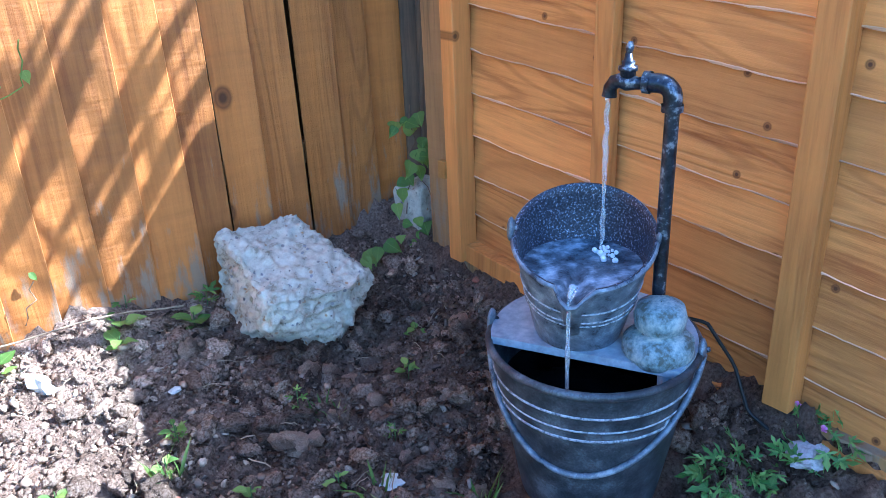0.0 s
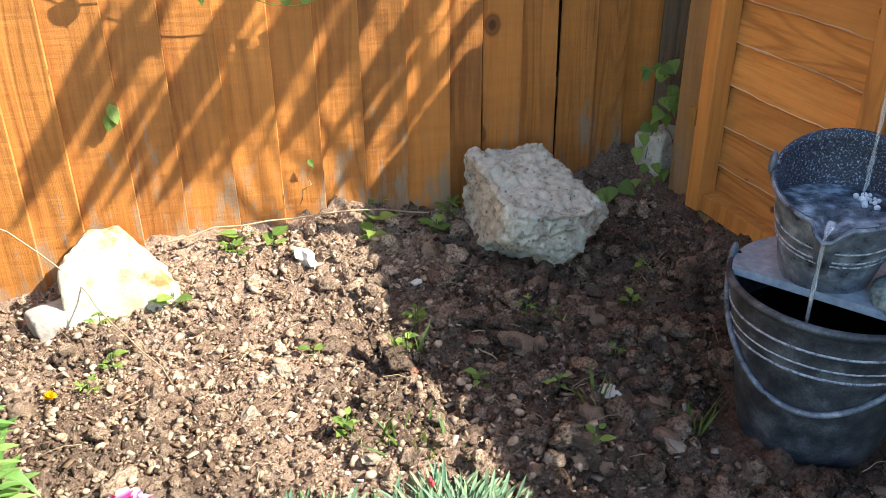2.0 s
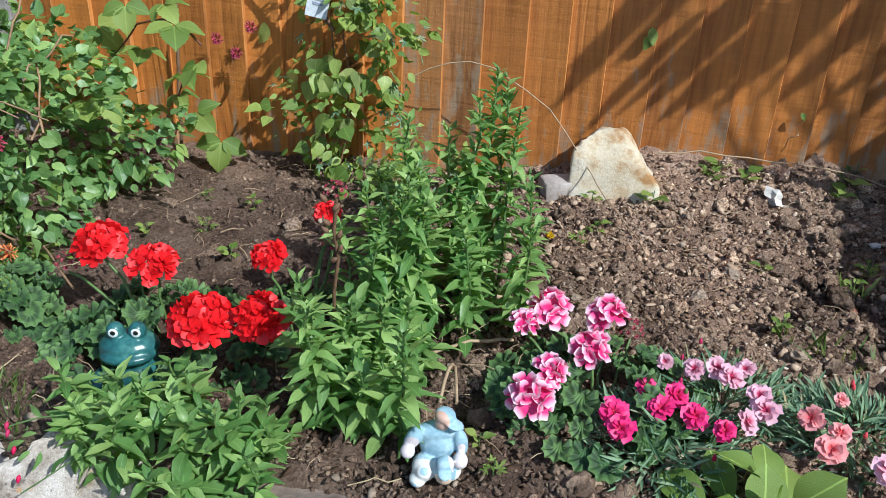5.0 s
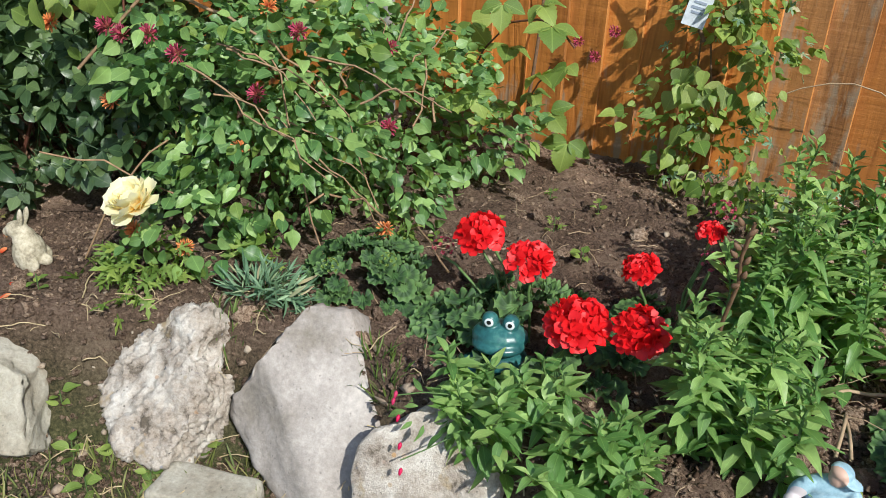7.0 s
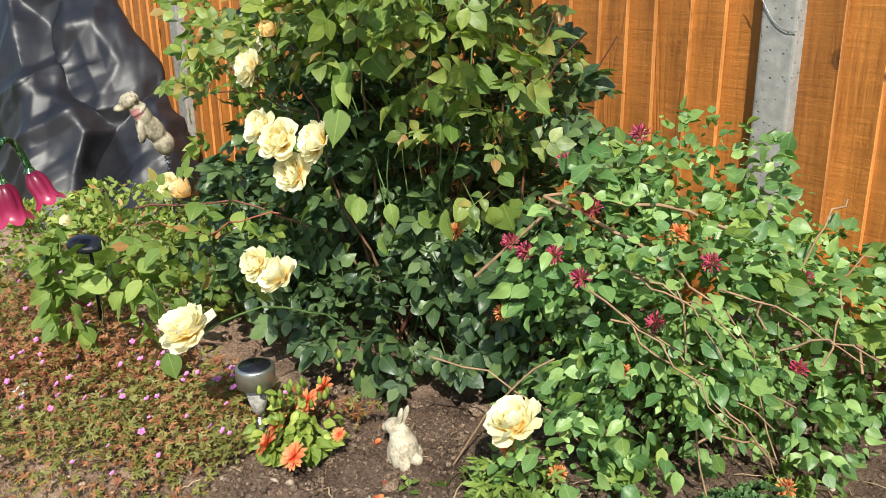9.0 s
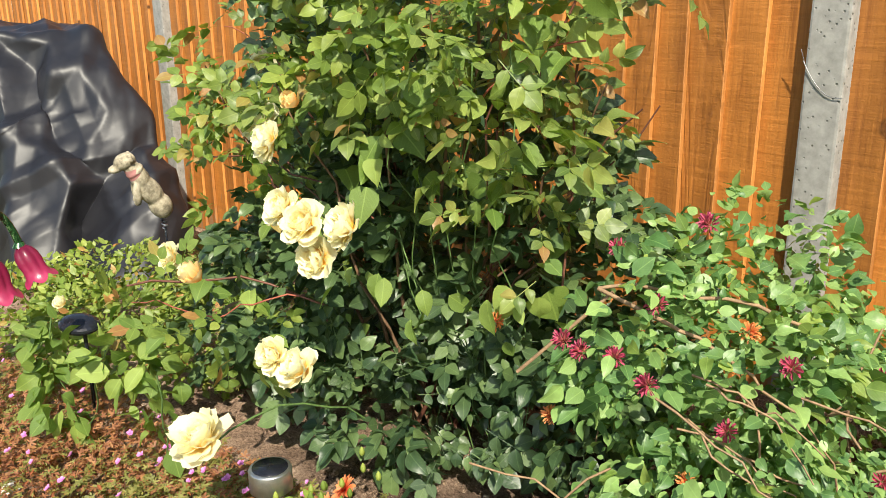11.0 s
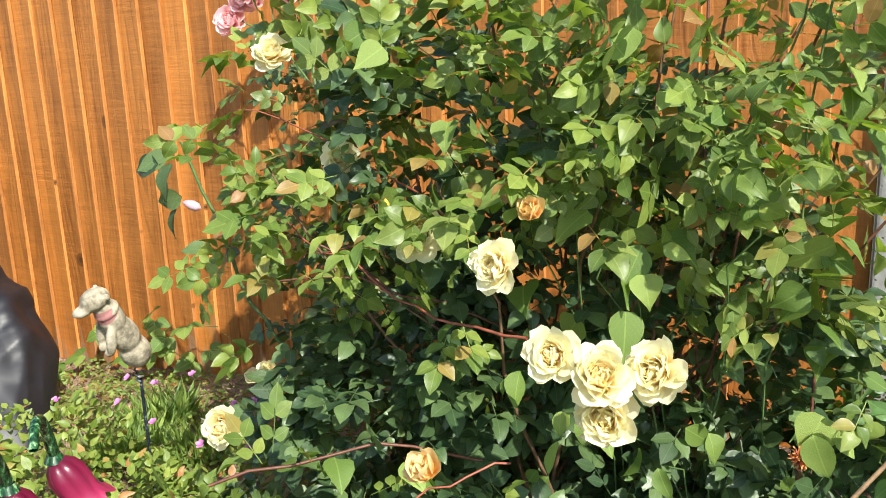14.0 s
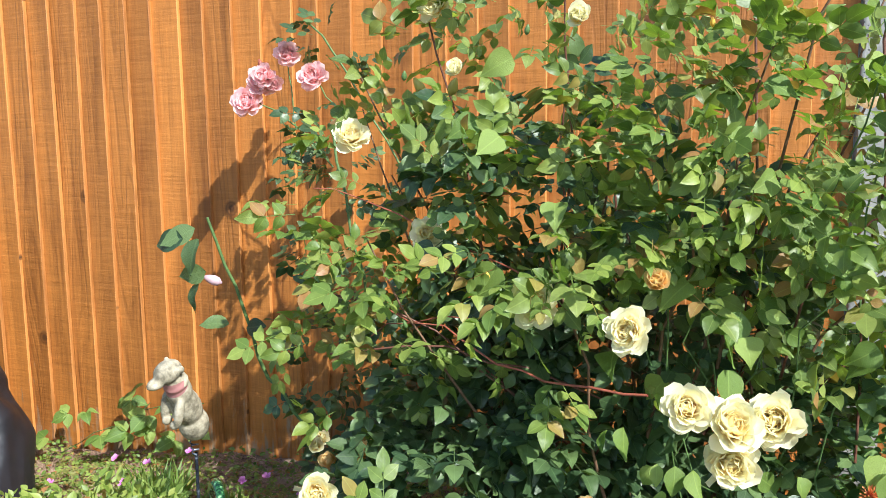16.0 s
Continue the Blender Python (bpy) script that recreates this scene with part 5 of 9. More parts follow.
L_HERB = leaf_mat("herb_robert_leaf", (0.16, 0.175, 0.042), (0.33, 0.29, 0.085), 0.5, 0.35, warm=(0.42, 0.12, 0.05))
L_HERB_R = leaf_mat("reddened_leaf", (0.24, 0.085, 0.045), (0.44, 0.21, 0.09), 0.5, 0.35)
L_GRASS = leaf_mat("grass_blade", (0.06, 0.12, 0.02), (0.18, 0.24, 0.06), 0.45, 0.35, warm=(0.42, 0.34, 0.17))
S_BROWN = plain("brown_stem", (0.16, 0.09, 0.05), 0.7, 0, 0.3, 60)
S_RED = plain("reddish_stem", (0.14, 0.055, 0.035), 0.5, 0, 0.3, 60)
S_SHOOT = plain("red_shoot_bark", (0.3, 0.085, 0.05), 0.45, 0, 0.3, 60)
S_GREEN = plain("green_stem", (0.1, 0.17, 0.05), 0.5, 0, 0.3, 60)
S_STRAW = plain("dry_straw_stem", (0.36, 0.26, 0.16), 0.7, 0, 0.25, 60)
P_YEL = petal_mat("yellow_rose_petal", (1.0, 0.7, 0.12), (1.0, 0.955, 0.68), 0.6, 0.42, 0.03, (0.06, 0.55))
P_BUD = petal_mat("green_gold_bud", (0.5, 0.42, 0.1), (0.8, 0.66, 0.2), 0.5, 0.25)
P_APRI = petal_mat("apricot_rose_petal", (0.95, 0.52, 0.1), (0.98, 0.78, 0.4), 0.55, 0.35, 0.05, (0.1, 0.8))
P_PINKR = petal_mat("pink_rose_petal", (1.0, 0.45, 0.45), (1.0, 0.73, 0.73), 0.6, 0.45, 0.03, (0.1, 0.6))
P_RED = petal_mat("scarlet_petal", (0.58, 0.003, 0.007), (0.78, 0.009, 0.014), 0.5, 0.25)
P_PINK = petal_mat("pink_and_white_petal", (0.8, 0.03, 0.22), (0.97, 0.74, 0.84), 0.5, 0.25, 0.08, (0.55, 1.0))
P_CRIM = petal_mat("crimson_pink_petal", (0.6, 0.003, 0.08), (0.82, 0.03, 0.22), 0.5, 0.25)
P_LPINK = petal_mat("pale_pink_petal", (0.55, 0.03, 0.12), (0.85, 0.5, 0.6), 0.5, 0.3)
P_CORAL = petal_mat("coral_pink_petal", (0.75, 0.1, 0.12), (0.88, 0.38, 0.38), 0.5, 0.3)
P_ORNG = petal_mat("orange_petal", (0.7, 0.06, 0.02), (0.85, 0.3, 0.12), 0.5, 0.3)
P_HBUD = petal_mat("honeysuckle_petal", (0.5, 0.15, 0.12), (0.42, 0.05, 0.11), 0.5, 0.2, 0.3)
P_HORG = petal_mat("orange_honeysuckle_petal", (0.6, 0.1, 0.05), (0.8, 0.3, 0.1), 0.5, 0.2)
P_MAG = petal_mat("small_magenta_petal", (0.6, 0.16, 0.45), (0.78, 0.32, 0.64), 0.5, 0.3)
P_BUTTER = petal_mat("buttercup_petal", (0.85, 0.55, 0.01), (0.9, 0.68, 0.02), 0.3, 0.25)


def crown(blobs, n, rng, shell=0.45, droop=0.25, low=None):
    """Places, directions and normals for leaves filling a set of ellipsoids; blobs of (x, y, z, rx, ry, rz[, weight])."""
    b = np.array([q if len(q) == 7 else (*q, 1.0) for q in blobs], float)
    want, n = n, int(n * 1.9)
    w = b[:, 3] * b[:, 4] * b[:, 5] * b[:, 6]
    k = rng.choice(len(b), n, p=w / w.sum())
    d = unit(rng.normal(size=(n, 3)))
    r = rng.uniform(shell ** 3, 1.08, n) ** (1 / 3)
    pos = b[k, :3] + d * b[k, 3:6] * r[:, None]
    out = unit(d + rng.normal(0, 0.45, (n, 3)))
    out[:, 2] = out[:, 2] * 0.6 - droop
    nor = unit(d * 0.6 + np.array([0.25, -0.4, 0.7]) + rng.normal(0, 0.62, (n, 3)))
    keep = np.argsort([-noise.noise(Vector(p) * 7.0) + rng.uniform(-0.22, 0.22) for p in pos])[:want]
    keep = rng.permutation(keep)
    pos, out, nor, n = pos[keep], out[keep], nor[keep], want
    if low is not None:
        g = ground_z(pos[:, 0], pos[:, 1])[0] + low
        pos[:, 2] = np.maximum(pos[:, 2], g + rng.uniform(0, 0.05, n))
    return pos, unit(out), nor


def foliage(parent, key, shape, mat, pos, dirs, nor, size, singles=0, name="leaf", joined="foliage"):
    """The first leaves as parts of their own, the rest as one part of kind stuff. Places are in the world."""
    o = np.array(parent.matrix_basis.translation)
    pos = pos - o
    if singles:
        leaf_objects(name, [shape_mesh(key + mat.name, shape)], mat, pos[:singles], dirs[:singles], nor[:singles], size[:singles], parent)
    if len(pos) > singles:
        ob = part(joined, scatter(shape, pos[singles:], dirs[singles:], nor[singles:], size[singles:]), mat, parent)
        ob["kind"] = "stuff"


def stems(parent, lines, mat, name="stem", n=6):
    """Each stem a part; lines of (points in the world, radii)."""
    o = np.array(parent.matrix_basis.translation)
    for pts, rad in lines:
        part(name, tubes([(np.asarray(pts) - o, rad)], n), mat, parent)


def bloom_shape(rings, petal=PETAL, seed=1, jitter=0.12, gold=0.0):
    """Petals in rings of (count, tilt from upright in degrees, length, start radius, lift)."""
    r = np.random.default_rng(seed)
    P, D, N, S, G = [], [], [], [], []
    for k, (count, tilt, length, rad, lift) in enumerate(rings):
        for q in range(count):
            a = 2 * math.pi * (q + r.uniform(-0.25, 0.25)) / count + tilt
            t = math.radians(tilt + r.uniform(-9, 9))
            u = np.array([math.cos(a), math.sin(a), 0])
            P.append(u * rad + (0, 0, lift)), D.append(u * math.sin(t) + np.array([0, 0, math.cos(t)]))
            N.append(-u * math.cos(t) + np.array([0, 0, math.sin(t)]) + r.normal(0, jitter, 3)), S.append(length * r.uniform(0.88, 1.1)), G.append(1 - gold * k / max(1, len(rings) - 1))
    v, f, uv = petal
    R = frames_for(np.array(D), np.array(N))
    V = np.einsum("nij,kj->nki", R, v) * np.array(S)[:, None, None] + np.array(P)[:, None]
    F = (f[None] + (np.arange(len(V)) * len(v))[:, None, None]).reshape(-1, 4)
    U = np.tile(uv[None], (len(V), 1, 1))
    U[:, :, 1] *= np.array(G)[:, None]
    return V.reshape(-1, 3), F, U.reshape(-1, 2)


ROSE_RINGS = [(6, 92, 0.5, 0.03, -0.02), (7, 74, 0.52, 0.05, 0.0), (8, 57, 0.5, 0.07, 0.02), (9, 42, 0.45, 0.1, 0.03), (9, 29, 0.4, 0.12, 0.03), (10, 17, 0.35, 0.12, 0.03), (10, 7, 0.31, 0.09, 0.03), (7, 2, 0.28, 0.045, 0.04)]
RPETAL = leaf_shape([0.1, 0.25, 0.37, 0.42, 0.38, 0.22], curl=-0.28, fold=0.2, wave=0.06)
ROSES = [mesh_of("rose_bloom", *bloom_shape(ROSE_RINGS, RPETAL, s, 0.32, 0.6)) for s in (1, 2, 3, 4)]
CUPS = [mesh_of("rose_cup", *bloom_shape([(5, 60, 0.5, 0.02, 0.0), (6, 38, 0.55, 0.03, 0.02), (6, 22, 0.5, 0.03, 0.04), (5, 8, 0.45, 0.02, 0.06)], seed=s)) for s in (5, 6)]
FRILL = leaf_shape([0.05, 0.12, 0.24, 0.34, 0.4, 0.37], curl=0.05, fold=0.1, wave=0.06)
PINKS = [mesh_of("pink_bloom", *bloom_shape([(7, 88, 0.5, 0.01, 0.0), (7, 74, 0.42, 0.03, 0.02), (5, 50, 0.3, 0.04, 0.04)], FRILL, s, 0.4)) for s in (7, 8, 9)]
RAY = leaf_shape([0.05, 0.13, 0.18, 0.17, 0.05], curl=0.05, fold=0.2)
DAISY = [mesh_of("ray_bloom", *bloom_shape([(14, 85, 0.5, 0.02, 0.0), (12, 65, 0.44, 0.02, 0.02), (9, 40, 0.3, 0.02, 0.03)], RAY, s)) for s in (10, 11)]
FIVE = mesh_of("five_petals", *bloom_shape([(5, 80, 0.5, 0.02, 0.0)], PETAL, 12))
TUBEP = leaf_shape([0.05, 0.06, 0.075, 0.11, 0.08], curl=0.3, fold=0.7)
HONEYB = [mesh_of("honeysuckle_head", *bloom_shape([(9, 66, 0.38, 0.12, -0.02), (11, 44, 0.46, 0.12, 0.03), (10, 26, 0.5, 0.1, 0.08), (7, 8, 0.5, 0.05, 0.14), (7, 88, 0.3, 0.12, -0.08)], TUBEP, s, 0.8)) for s in (13, 14)]


def head_shape(florets, radius, size, seed, squash=0.75, petal=PETAL, cover=1.05, ragged=0.0, inner=3):
    """A domed head of many five-petalled florets."""
    r = np.random.default_rng(seed)
    base = bloom_shape([(5, 78, 0.5, 0.02, 0.0), (inner, 45, 0.34, 0.02, 0.03)], petal, seed, 0.3)
    items = []
    for q in range(florets):
        z = 1 - cover * (q + 0.5) / florets
        a = q * 2.39996 + r.uniform(-0.2, 0.2)
        d = Vector((math.sqrt(max(0, 1 - z * z)) * math.cos(a), math.sqrt(max(0, 1 - z * z)) * math.sin(a), z))
        m = Matrix.Translation((d.x * radius, d.y * radius, d.z * radius * squash + ragged * r.uniform(-1, 1))) @ (d + Vector((r.uniform(-1, 1), r.uniform(-1, 1), r.uniform(0, 1))) * ragged * 4).to_track_quat("Z", "Y").to_matrix().to_4x4() @ Matrix.Diagonal((size, size, size, 1))
        items.append((base, m))
    return join_shapes(items)


GPETAL = leaf_shape([0.06, 0.2, 0.34, 0.42, 0.43, 0.3], curl=-0.12, fold=0.12, wave=0.05)
HEADS = [mesh_of("flower_head", *head_shape(17, 0.38, 0.46, s, 0.34, GPETAL, 0.72, 0.09)) for s in (15, 16, 17)]
HEADS_L = [mesh_of("loose_flower_head", *head_shape(7, 0.36, 0.7, s, 0.45, GPETAL, 0.75, 0.08, 0)) for s in (18, 19, 21)]
BUDS = [mesh_of("bud_cluster", *head_shape(14, 0.4, 0.22, s, 1.0)) for s in (20,)]


def flower(parent, meshes, mat, place, size, facing, q, name="flower", label=""):
    """One flower as a part, its base at place (in the world), turned to face that way."""
    ob = part(name, meshes[q % len(meshes)].copy() if not meshes[q % len(meshes)].materials else meshes[q % len(meshes)], None, parent, label)
    if not ob.data.materials:
        ob.data.materials.append(mat)
    if ob.data.materials[0] != mat:
        ob.data = ob.data.copy()
        ob.data.materials[0] = mat
    d = Vector(facing).normalized()
    o = parent.matrix_basis.translation
    ob.matrix_basis = Matrix.Translation(Vector(place) - o) @ d.to_track_quat("Z", "Y").to_matrix().to_4x4() @ Matrix.Rotation(q * 1.3, 4, "Z") @ Matrix.Diagonal((size, size, size, 1))
    return ob


def bud(parent, place, size, mat, facing=(0, 0, 1), name="bud"):
    """A pointed bud."""
    o = parent.matrix_basis.translation
    ob = part(name, lathe([(0.02, 0.0), (0.28, 0.2), (0.34, 0.45), (0.25, 0.75), (0.08, 1.0)], 8), mat, parent)
    ob.matrix_basis = Matrix.Translation(Vector(place) - o) @ Vector(facing).to_track_quat("Z", "Y").to_matrix().to_4x4() @ Matrix.Diagonal((size * 0.8, size * 0.8, size, 1))
    return ob


# -- the large yellow rose bush --
rng = np.random.default_rng(101)
rose = thing("rose_bush", -3.95, -0.8, 0.0, "tall dense yellow rose bush in full bloom", "rose bush")
DENSE = [(-3.86, -0.72, 0.56, 0.44, 0.34, 0.46), (-4.18, -0.86, 0.4, 0.36, 0.36, 0.38), (-3.56, -0.7, 0.45, 0.28, 0.28, 0.4), (-4.0, -0.85, 1.0, 0.38, 0.28, 0.34, 0.45), (-4.2, -0.84, 0.9, 0.22, 0.22, 0.34, 0.4), (-4.3, -1.02, 0.28, 0.26, 0.26, 0.24), (-3.78, -1.05, 0.17, 0.3, 0.17, 0.17, 1.1), (-3.38, -0.84, 0.3, 0.16, 0.18, 0.28, 0.8)]
LOOSE = [(-3.6, -0.95, 1.12, 0.3, 0.3, 0.36, 0.8), (-4.05, -0.85, 1.42, 0.42, 0.28, 0.22), (-3.42, -1.0, 0.98, 0.2, 0.26, 0.26, 0.7), (-3.35, -0.85, 1.3, 0.25, 0.22, 0.22, 0.2), (-4.36, -0.88, 1.18, 0.2, 0.2, 0.26), (-3.85, -1.1, 1.0, 0.3, 0.16, 0.26, 0.7), (-3.38, -1.0, 0.78, 0.17, 0.2, 0.2, 0.8)]
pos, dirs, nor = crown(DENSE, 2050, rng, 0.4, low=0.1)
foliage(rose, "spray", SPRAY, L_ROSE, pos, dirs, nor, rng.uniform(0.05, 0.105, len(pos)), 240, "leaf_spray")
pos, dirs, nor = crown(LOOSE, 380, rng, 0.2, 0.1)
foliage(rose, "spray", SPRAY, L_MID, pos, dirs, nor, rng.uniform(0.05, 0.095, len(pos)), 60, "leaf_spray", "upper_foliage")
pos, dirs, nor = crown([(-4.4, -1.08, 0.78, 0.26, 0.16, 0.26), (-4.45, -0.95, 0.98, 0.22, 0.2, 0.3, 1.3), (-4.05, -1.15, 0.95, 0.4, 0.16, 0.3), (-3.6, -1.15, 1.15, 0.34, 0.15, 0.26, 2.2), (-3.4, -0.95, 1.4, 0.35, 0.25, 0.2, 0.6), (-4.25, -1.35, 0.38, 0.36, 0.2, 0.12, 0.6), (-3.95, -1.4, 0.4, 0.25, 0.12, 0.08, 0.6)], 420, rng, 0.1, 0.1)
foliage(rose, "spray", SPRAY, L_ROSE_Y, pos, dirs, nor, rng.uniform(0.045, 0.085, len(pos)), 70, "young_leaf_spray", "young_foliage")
lines = []
for q in range(30):
    a = np.array([-3.95 + rng.normal(0, 0.1), -0.78 + rng.normal(0, 0.06), -0.02])
    tip = np.array([rng.uniform(-4.6, -3.2), rng.uniform(-1.2, -0.55), rng.uniform(0.7, 1.6)])
    lines.append((bend(a, tip, rng.uniform(-0.05, 0.12), 9, 0.014, rng), np.linspace(0.006, 0.002, 9)))
stems(rose, lines[:20], S_BROWN, "cane")
stems(rose, lines[20:], S_RED, "young_cane")
stems(rose, [(bend((-4.0, -0.95, 0.5), (-4.5, -1.1, 0.85), 0.06, 8, 0.006, rng), 0.0025), (bend((-3.9, -1.0, 0.62), (-4.5, -1.12, 0.72), 0.05, 8, 0.006, rng), 0.0025),
             (bend((-3.95, -1.1, 0.4), (-4.35, -1.45, 0.45), 0.05, 8, 0.006, rng), 0.003), (bend((-3.4, -0.9, 0.5), (-3.36, -0.85, 1.5), 0.02, 8, 0.01, rng), 0.003),
             (bend((-3.6, -0.9, 0.5), (-3.63, -0.8, 1.55), 0.02, 8, 0.01, rng), 0.003)], S_RED, "young_cane")
# arching red shoots on the sunny face of the bush
for a, b, sag, r0 in [((-4.507, -1.02, 0.844), (-4.111, -1.17, 0.736), 0.015, 0.003), ((-4.111, -1.17, 0.736), (-3.81, -1.29, 0.733), -0.01, 0.004), ((-4.328, -1.45, 0.412), (-4.019, -1.38, 0.433), 0.01, 0.0028),
                      ((-4.019, -1.4, 0.433), (-3.85, -1.27, 0.5), 0.01, 0.003), ((-4.6, -0.97, 1.075), (-4.279, -0.98, 0.962), 0.02, 0.0028), ((-4.279, -0.98, 0.962), (-4.0, -1.1, 0.87), 0.01, 0.0034),
                      ((-3.474, -1.05, 0.969), (-3.3, -0.98, 1.06), 0.02, 0.003), ((-3.62, -1.1, 0.86), (-3.474, -1.05, 0.969), 0.0, 0.0034), ((-4.442, -1.02, 0.74), (-4.15, -1.12, 0.8), 0.03, 0.0024)]:
    stems(rose, [(bend(a, b, sag, 7, 0.006, np.random.default_rng(int(-a[0] * 1000))), np.linspace(0.55, 0.75, 7) * r0)], S_SHOOT, "red_shoot")
BLOOMS = [((-3.743, -1.36, 0.736), 0.085), ((-3.676, -1.36, 0.71), 0.1), ((-3.599, -1.31, 0.711), 0.097), ((-3.672, -1.33, 0.64), 0.095), ((-3.64, -1.635, 0.36), 0.115), ((-3.70, -1.37, 0.4), 0.1), ((-3.766, -1.39, 0.42), 0.085),
          ((-4.475, -1.26, 0.462), 0.085), ((-3.889, -1.482, 0.58), 0.085), ((-4.27, -1.63, 0.47), 0.05), ((-4.3, -1.03, 0.98), 0.08), ((-4.2, -1.12, 1.32), 0.06), ((-4.465, -1.01, 0.44), 0.08), ((-4.03, -1.22, 0.872), 0.1),
          ((-3.84, -1.32, 0.855), 0.085), ((-3.8, -1.28, 0.93), 0.07), ((-4.51, -0.95, 1.188), 0.085), ((-4.296, -0.95, 1.47), 0.08), ((-3.95, -1.2, 1.4), 0.07), ((-4.6, -1.0, 0.45), 0.06), ((-3.1, -1.235, 0.205), 0.115), ((-4.2, -1.1, 1.5), 0.08), ((-4.633, -0.9, 0.433), 0.07), ((-4.604, -0.9, 0.371), 0.075)]
for q, (p, s) in enumerate(BLOOMS):
    face = (0.35 * math.sin(q * 2.1) + 0.1, -1.0, 0.5 + 0.3 * math.sin(q * 1.7))
    if q == 20:
        face = (-0.15, -0.45, 1.0)
    if q == 4:
        face = (0.1, -0.5, 0.9)
    f = flower(rose, ROSES if s > 0.075 and q != 8 else CUPS, P_APRI if q in (8, 12, 15, 23) else P_YEL, p, s * 0.95, face, q, "rose_bloom")
stems(rose, [(bend((-3.72, -1.2, 0.22), (-3.65, -1.62, 0.34), 0.06, 8, 0.005, rng), 0.0024)], S_GREEN, "young_cane")
for q in range(12):
    p = (rng.uniform(-4.35, -3.6), rng.uniform(-1.25, -1.0), rng.uniform(0.75, 1.45))
    bud(rose, p, 0.02, S_GREEN if q % 4 else P_YEL, (rng.normal(0, 0.3), -0.3, 1))
for dx, dz, tilt in [(0.0, 0.0, 0.0), (0.03, 0.012, 0.5), (-0.03, 0.016, -0.5), (0.012, -0.03, 0.3), (-0.016, -0.026, -0.2)]:
    bud(rose, (-4.298 + dx, -0.95, 1.27 + dz), 0.045, P_BUD, (tilt, -0.5, 1), "opening_bud")
# big bright leaves in front of the dark middle, from a climber
pos, dirs, nor = crown([(-4.15, -1.35, 0.36, 0.3, 0.2, 0.12), (-3.75, -1.05, 0.72, 0.4, 0.2, 0.35, 0.45), (-3.6, -1.0, 1.05, 0.28, 0.25, 0.35, 0.6), (-3.45, -1.05, 0.6, 0.2, 0.12, 0.16, 0.3), (-4.3, -1.5, 0.32, 0.22, 0.1, 0.1)], 150, rng, 0.4, 0.6)
foliage(rose, "toothed", OVATE_T, L_BRIGHT, pos, dirs, nor, rng.uniform(0.04, 0.075, len(pos)), 190, "large_leaf")
bind = thing("bindweed", -3.7, -1.05, 0.0, "bindweed with large heart-shaped leaves twining through roses", "climber")
pos, dirs, nor = crown([(-3.72, -1.14, 0.9, 0.3, 0.1, 0.24), (-3.6, -1.05, 1.2, 0.35, 0.15, 0.3), (-3.72, -1.3, 0.6, 0.12, 0.05, 0.07, 2.0), (-3.35, -1.05, 0.85, 0.14, 0.12, 0.3), (-4.0, -1.1, 1.2, 0.3, 0.1, 0.3)], 95, rng, 0.2, 0.75)
pos, dirs, nor = pos[:70], dirs[:70], nor[:70]
foliage(bind, "heart", HEART, L_BRIGHT, pos, dirs, unit(nor + np.array([0.0, -0.7, 0.2])), rng.uniform(0.05, 0.09, len(pos)), 70, "leaf")
stems(bind, [(bend((rng.uniform(-3.9, -3.4), -0.9, 0.0), (rng.uniform(-4.0, -3.3), -1.1, rng.uniform(0.8, 1.5)), 0.0, 10, 0.02, rng), 0.0018) for _ in range(7)], S_GREEN)

# -- honeysuckle and bramble tangle --
rng = np.random.default_rng(102)
honey = thing("honeysuckle", -3.0, -0.75, 0.0, "sprawling green honeysuckle tangle with faded pink flowers", "shrub")
HB = [(-3.0, -0.88, 0.32, 0.26, 0.28, 0.29), (-2.95, -0.5, 0.25, 0.3, 0.36, 0.27), (-3.12, -0.62, 0.4, 0.3, 0.34, 0.34), (-3.1, -1.12, 0.12, 0.18, 0.13, 0.13), (-2.82, -0.72, 0.14, 0.2, 0.17, 0.14, 0.7), (-3.16, -0.95, 0.52, 0.14, 0.22, 0.24), (-2.72, -0.35, 0.15, 0.17, 0.2, 0.16)]
pos, dirs, nor = crown(HB, 4700, rng, 0.35, low=0.01)
foliage(honey, "ovate", OVATE, L_HONEY, pos, dirs, nor, 0.015 + 0.038 * rng.random(len(pos)) ** 1.3, 300)
pos, dirs, nor = crown(HB, 260, rng, 0.8, low=0.02)
foliage(honey, "ovate", OVATE, L_BRIGHT, pos, dirs, nor, rng.uniform(0.03, 0.05, len(pos)), 40, "bright_leaf", "bright_foliage")
HF = [(-3.22, -1.12, 0.53), (-3.18, -1.12, 0.52), (-3.11, -1.12, 0.53), (-3.04, -1.12, 0.5), (-3.24, -1.12, 0.37), (-3.41, -1.1, 0.51), (-3.08, -1.04, 0.615), (-2.96, -0.93, 0.565), (-3.04, -0.95, 0.75), (-3.22, -0.95, 0.67), (-2.87, -0.95, 0.53), (-3.035, -0.97, 0.25), (-2.75, -0.8, 0.3), (-2.8, -0.7, 0.45), (-2.95, -1.0, 0.4), (-3.15, -1.2, 0.12), (-3.06, -1.15, 0.08), (-2.7, -0.9, 0.1)]
for q, p in enumerate(HF):
    flower(honey, HONEYB, P_HORG if q in (7, 11, 15, 16, 17, 5, 4) else P_HBUD, p, 0.04, (rng.normal(0, 0.4), -0.8, 0.6), q)
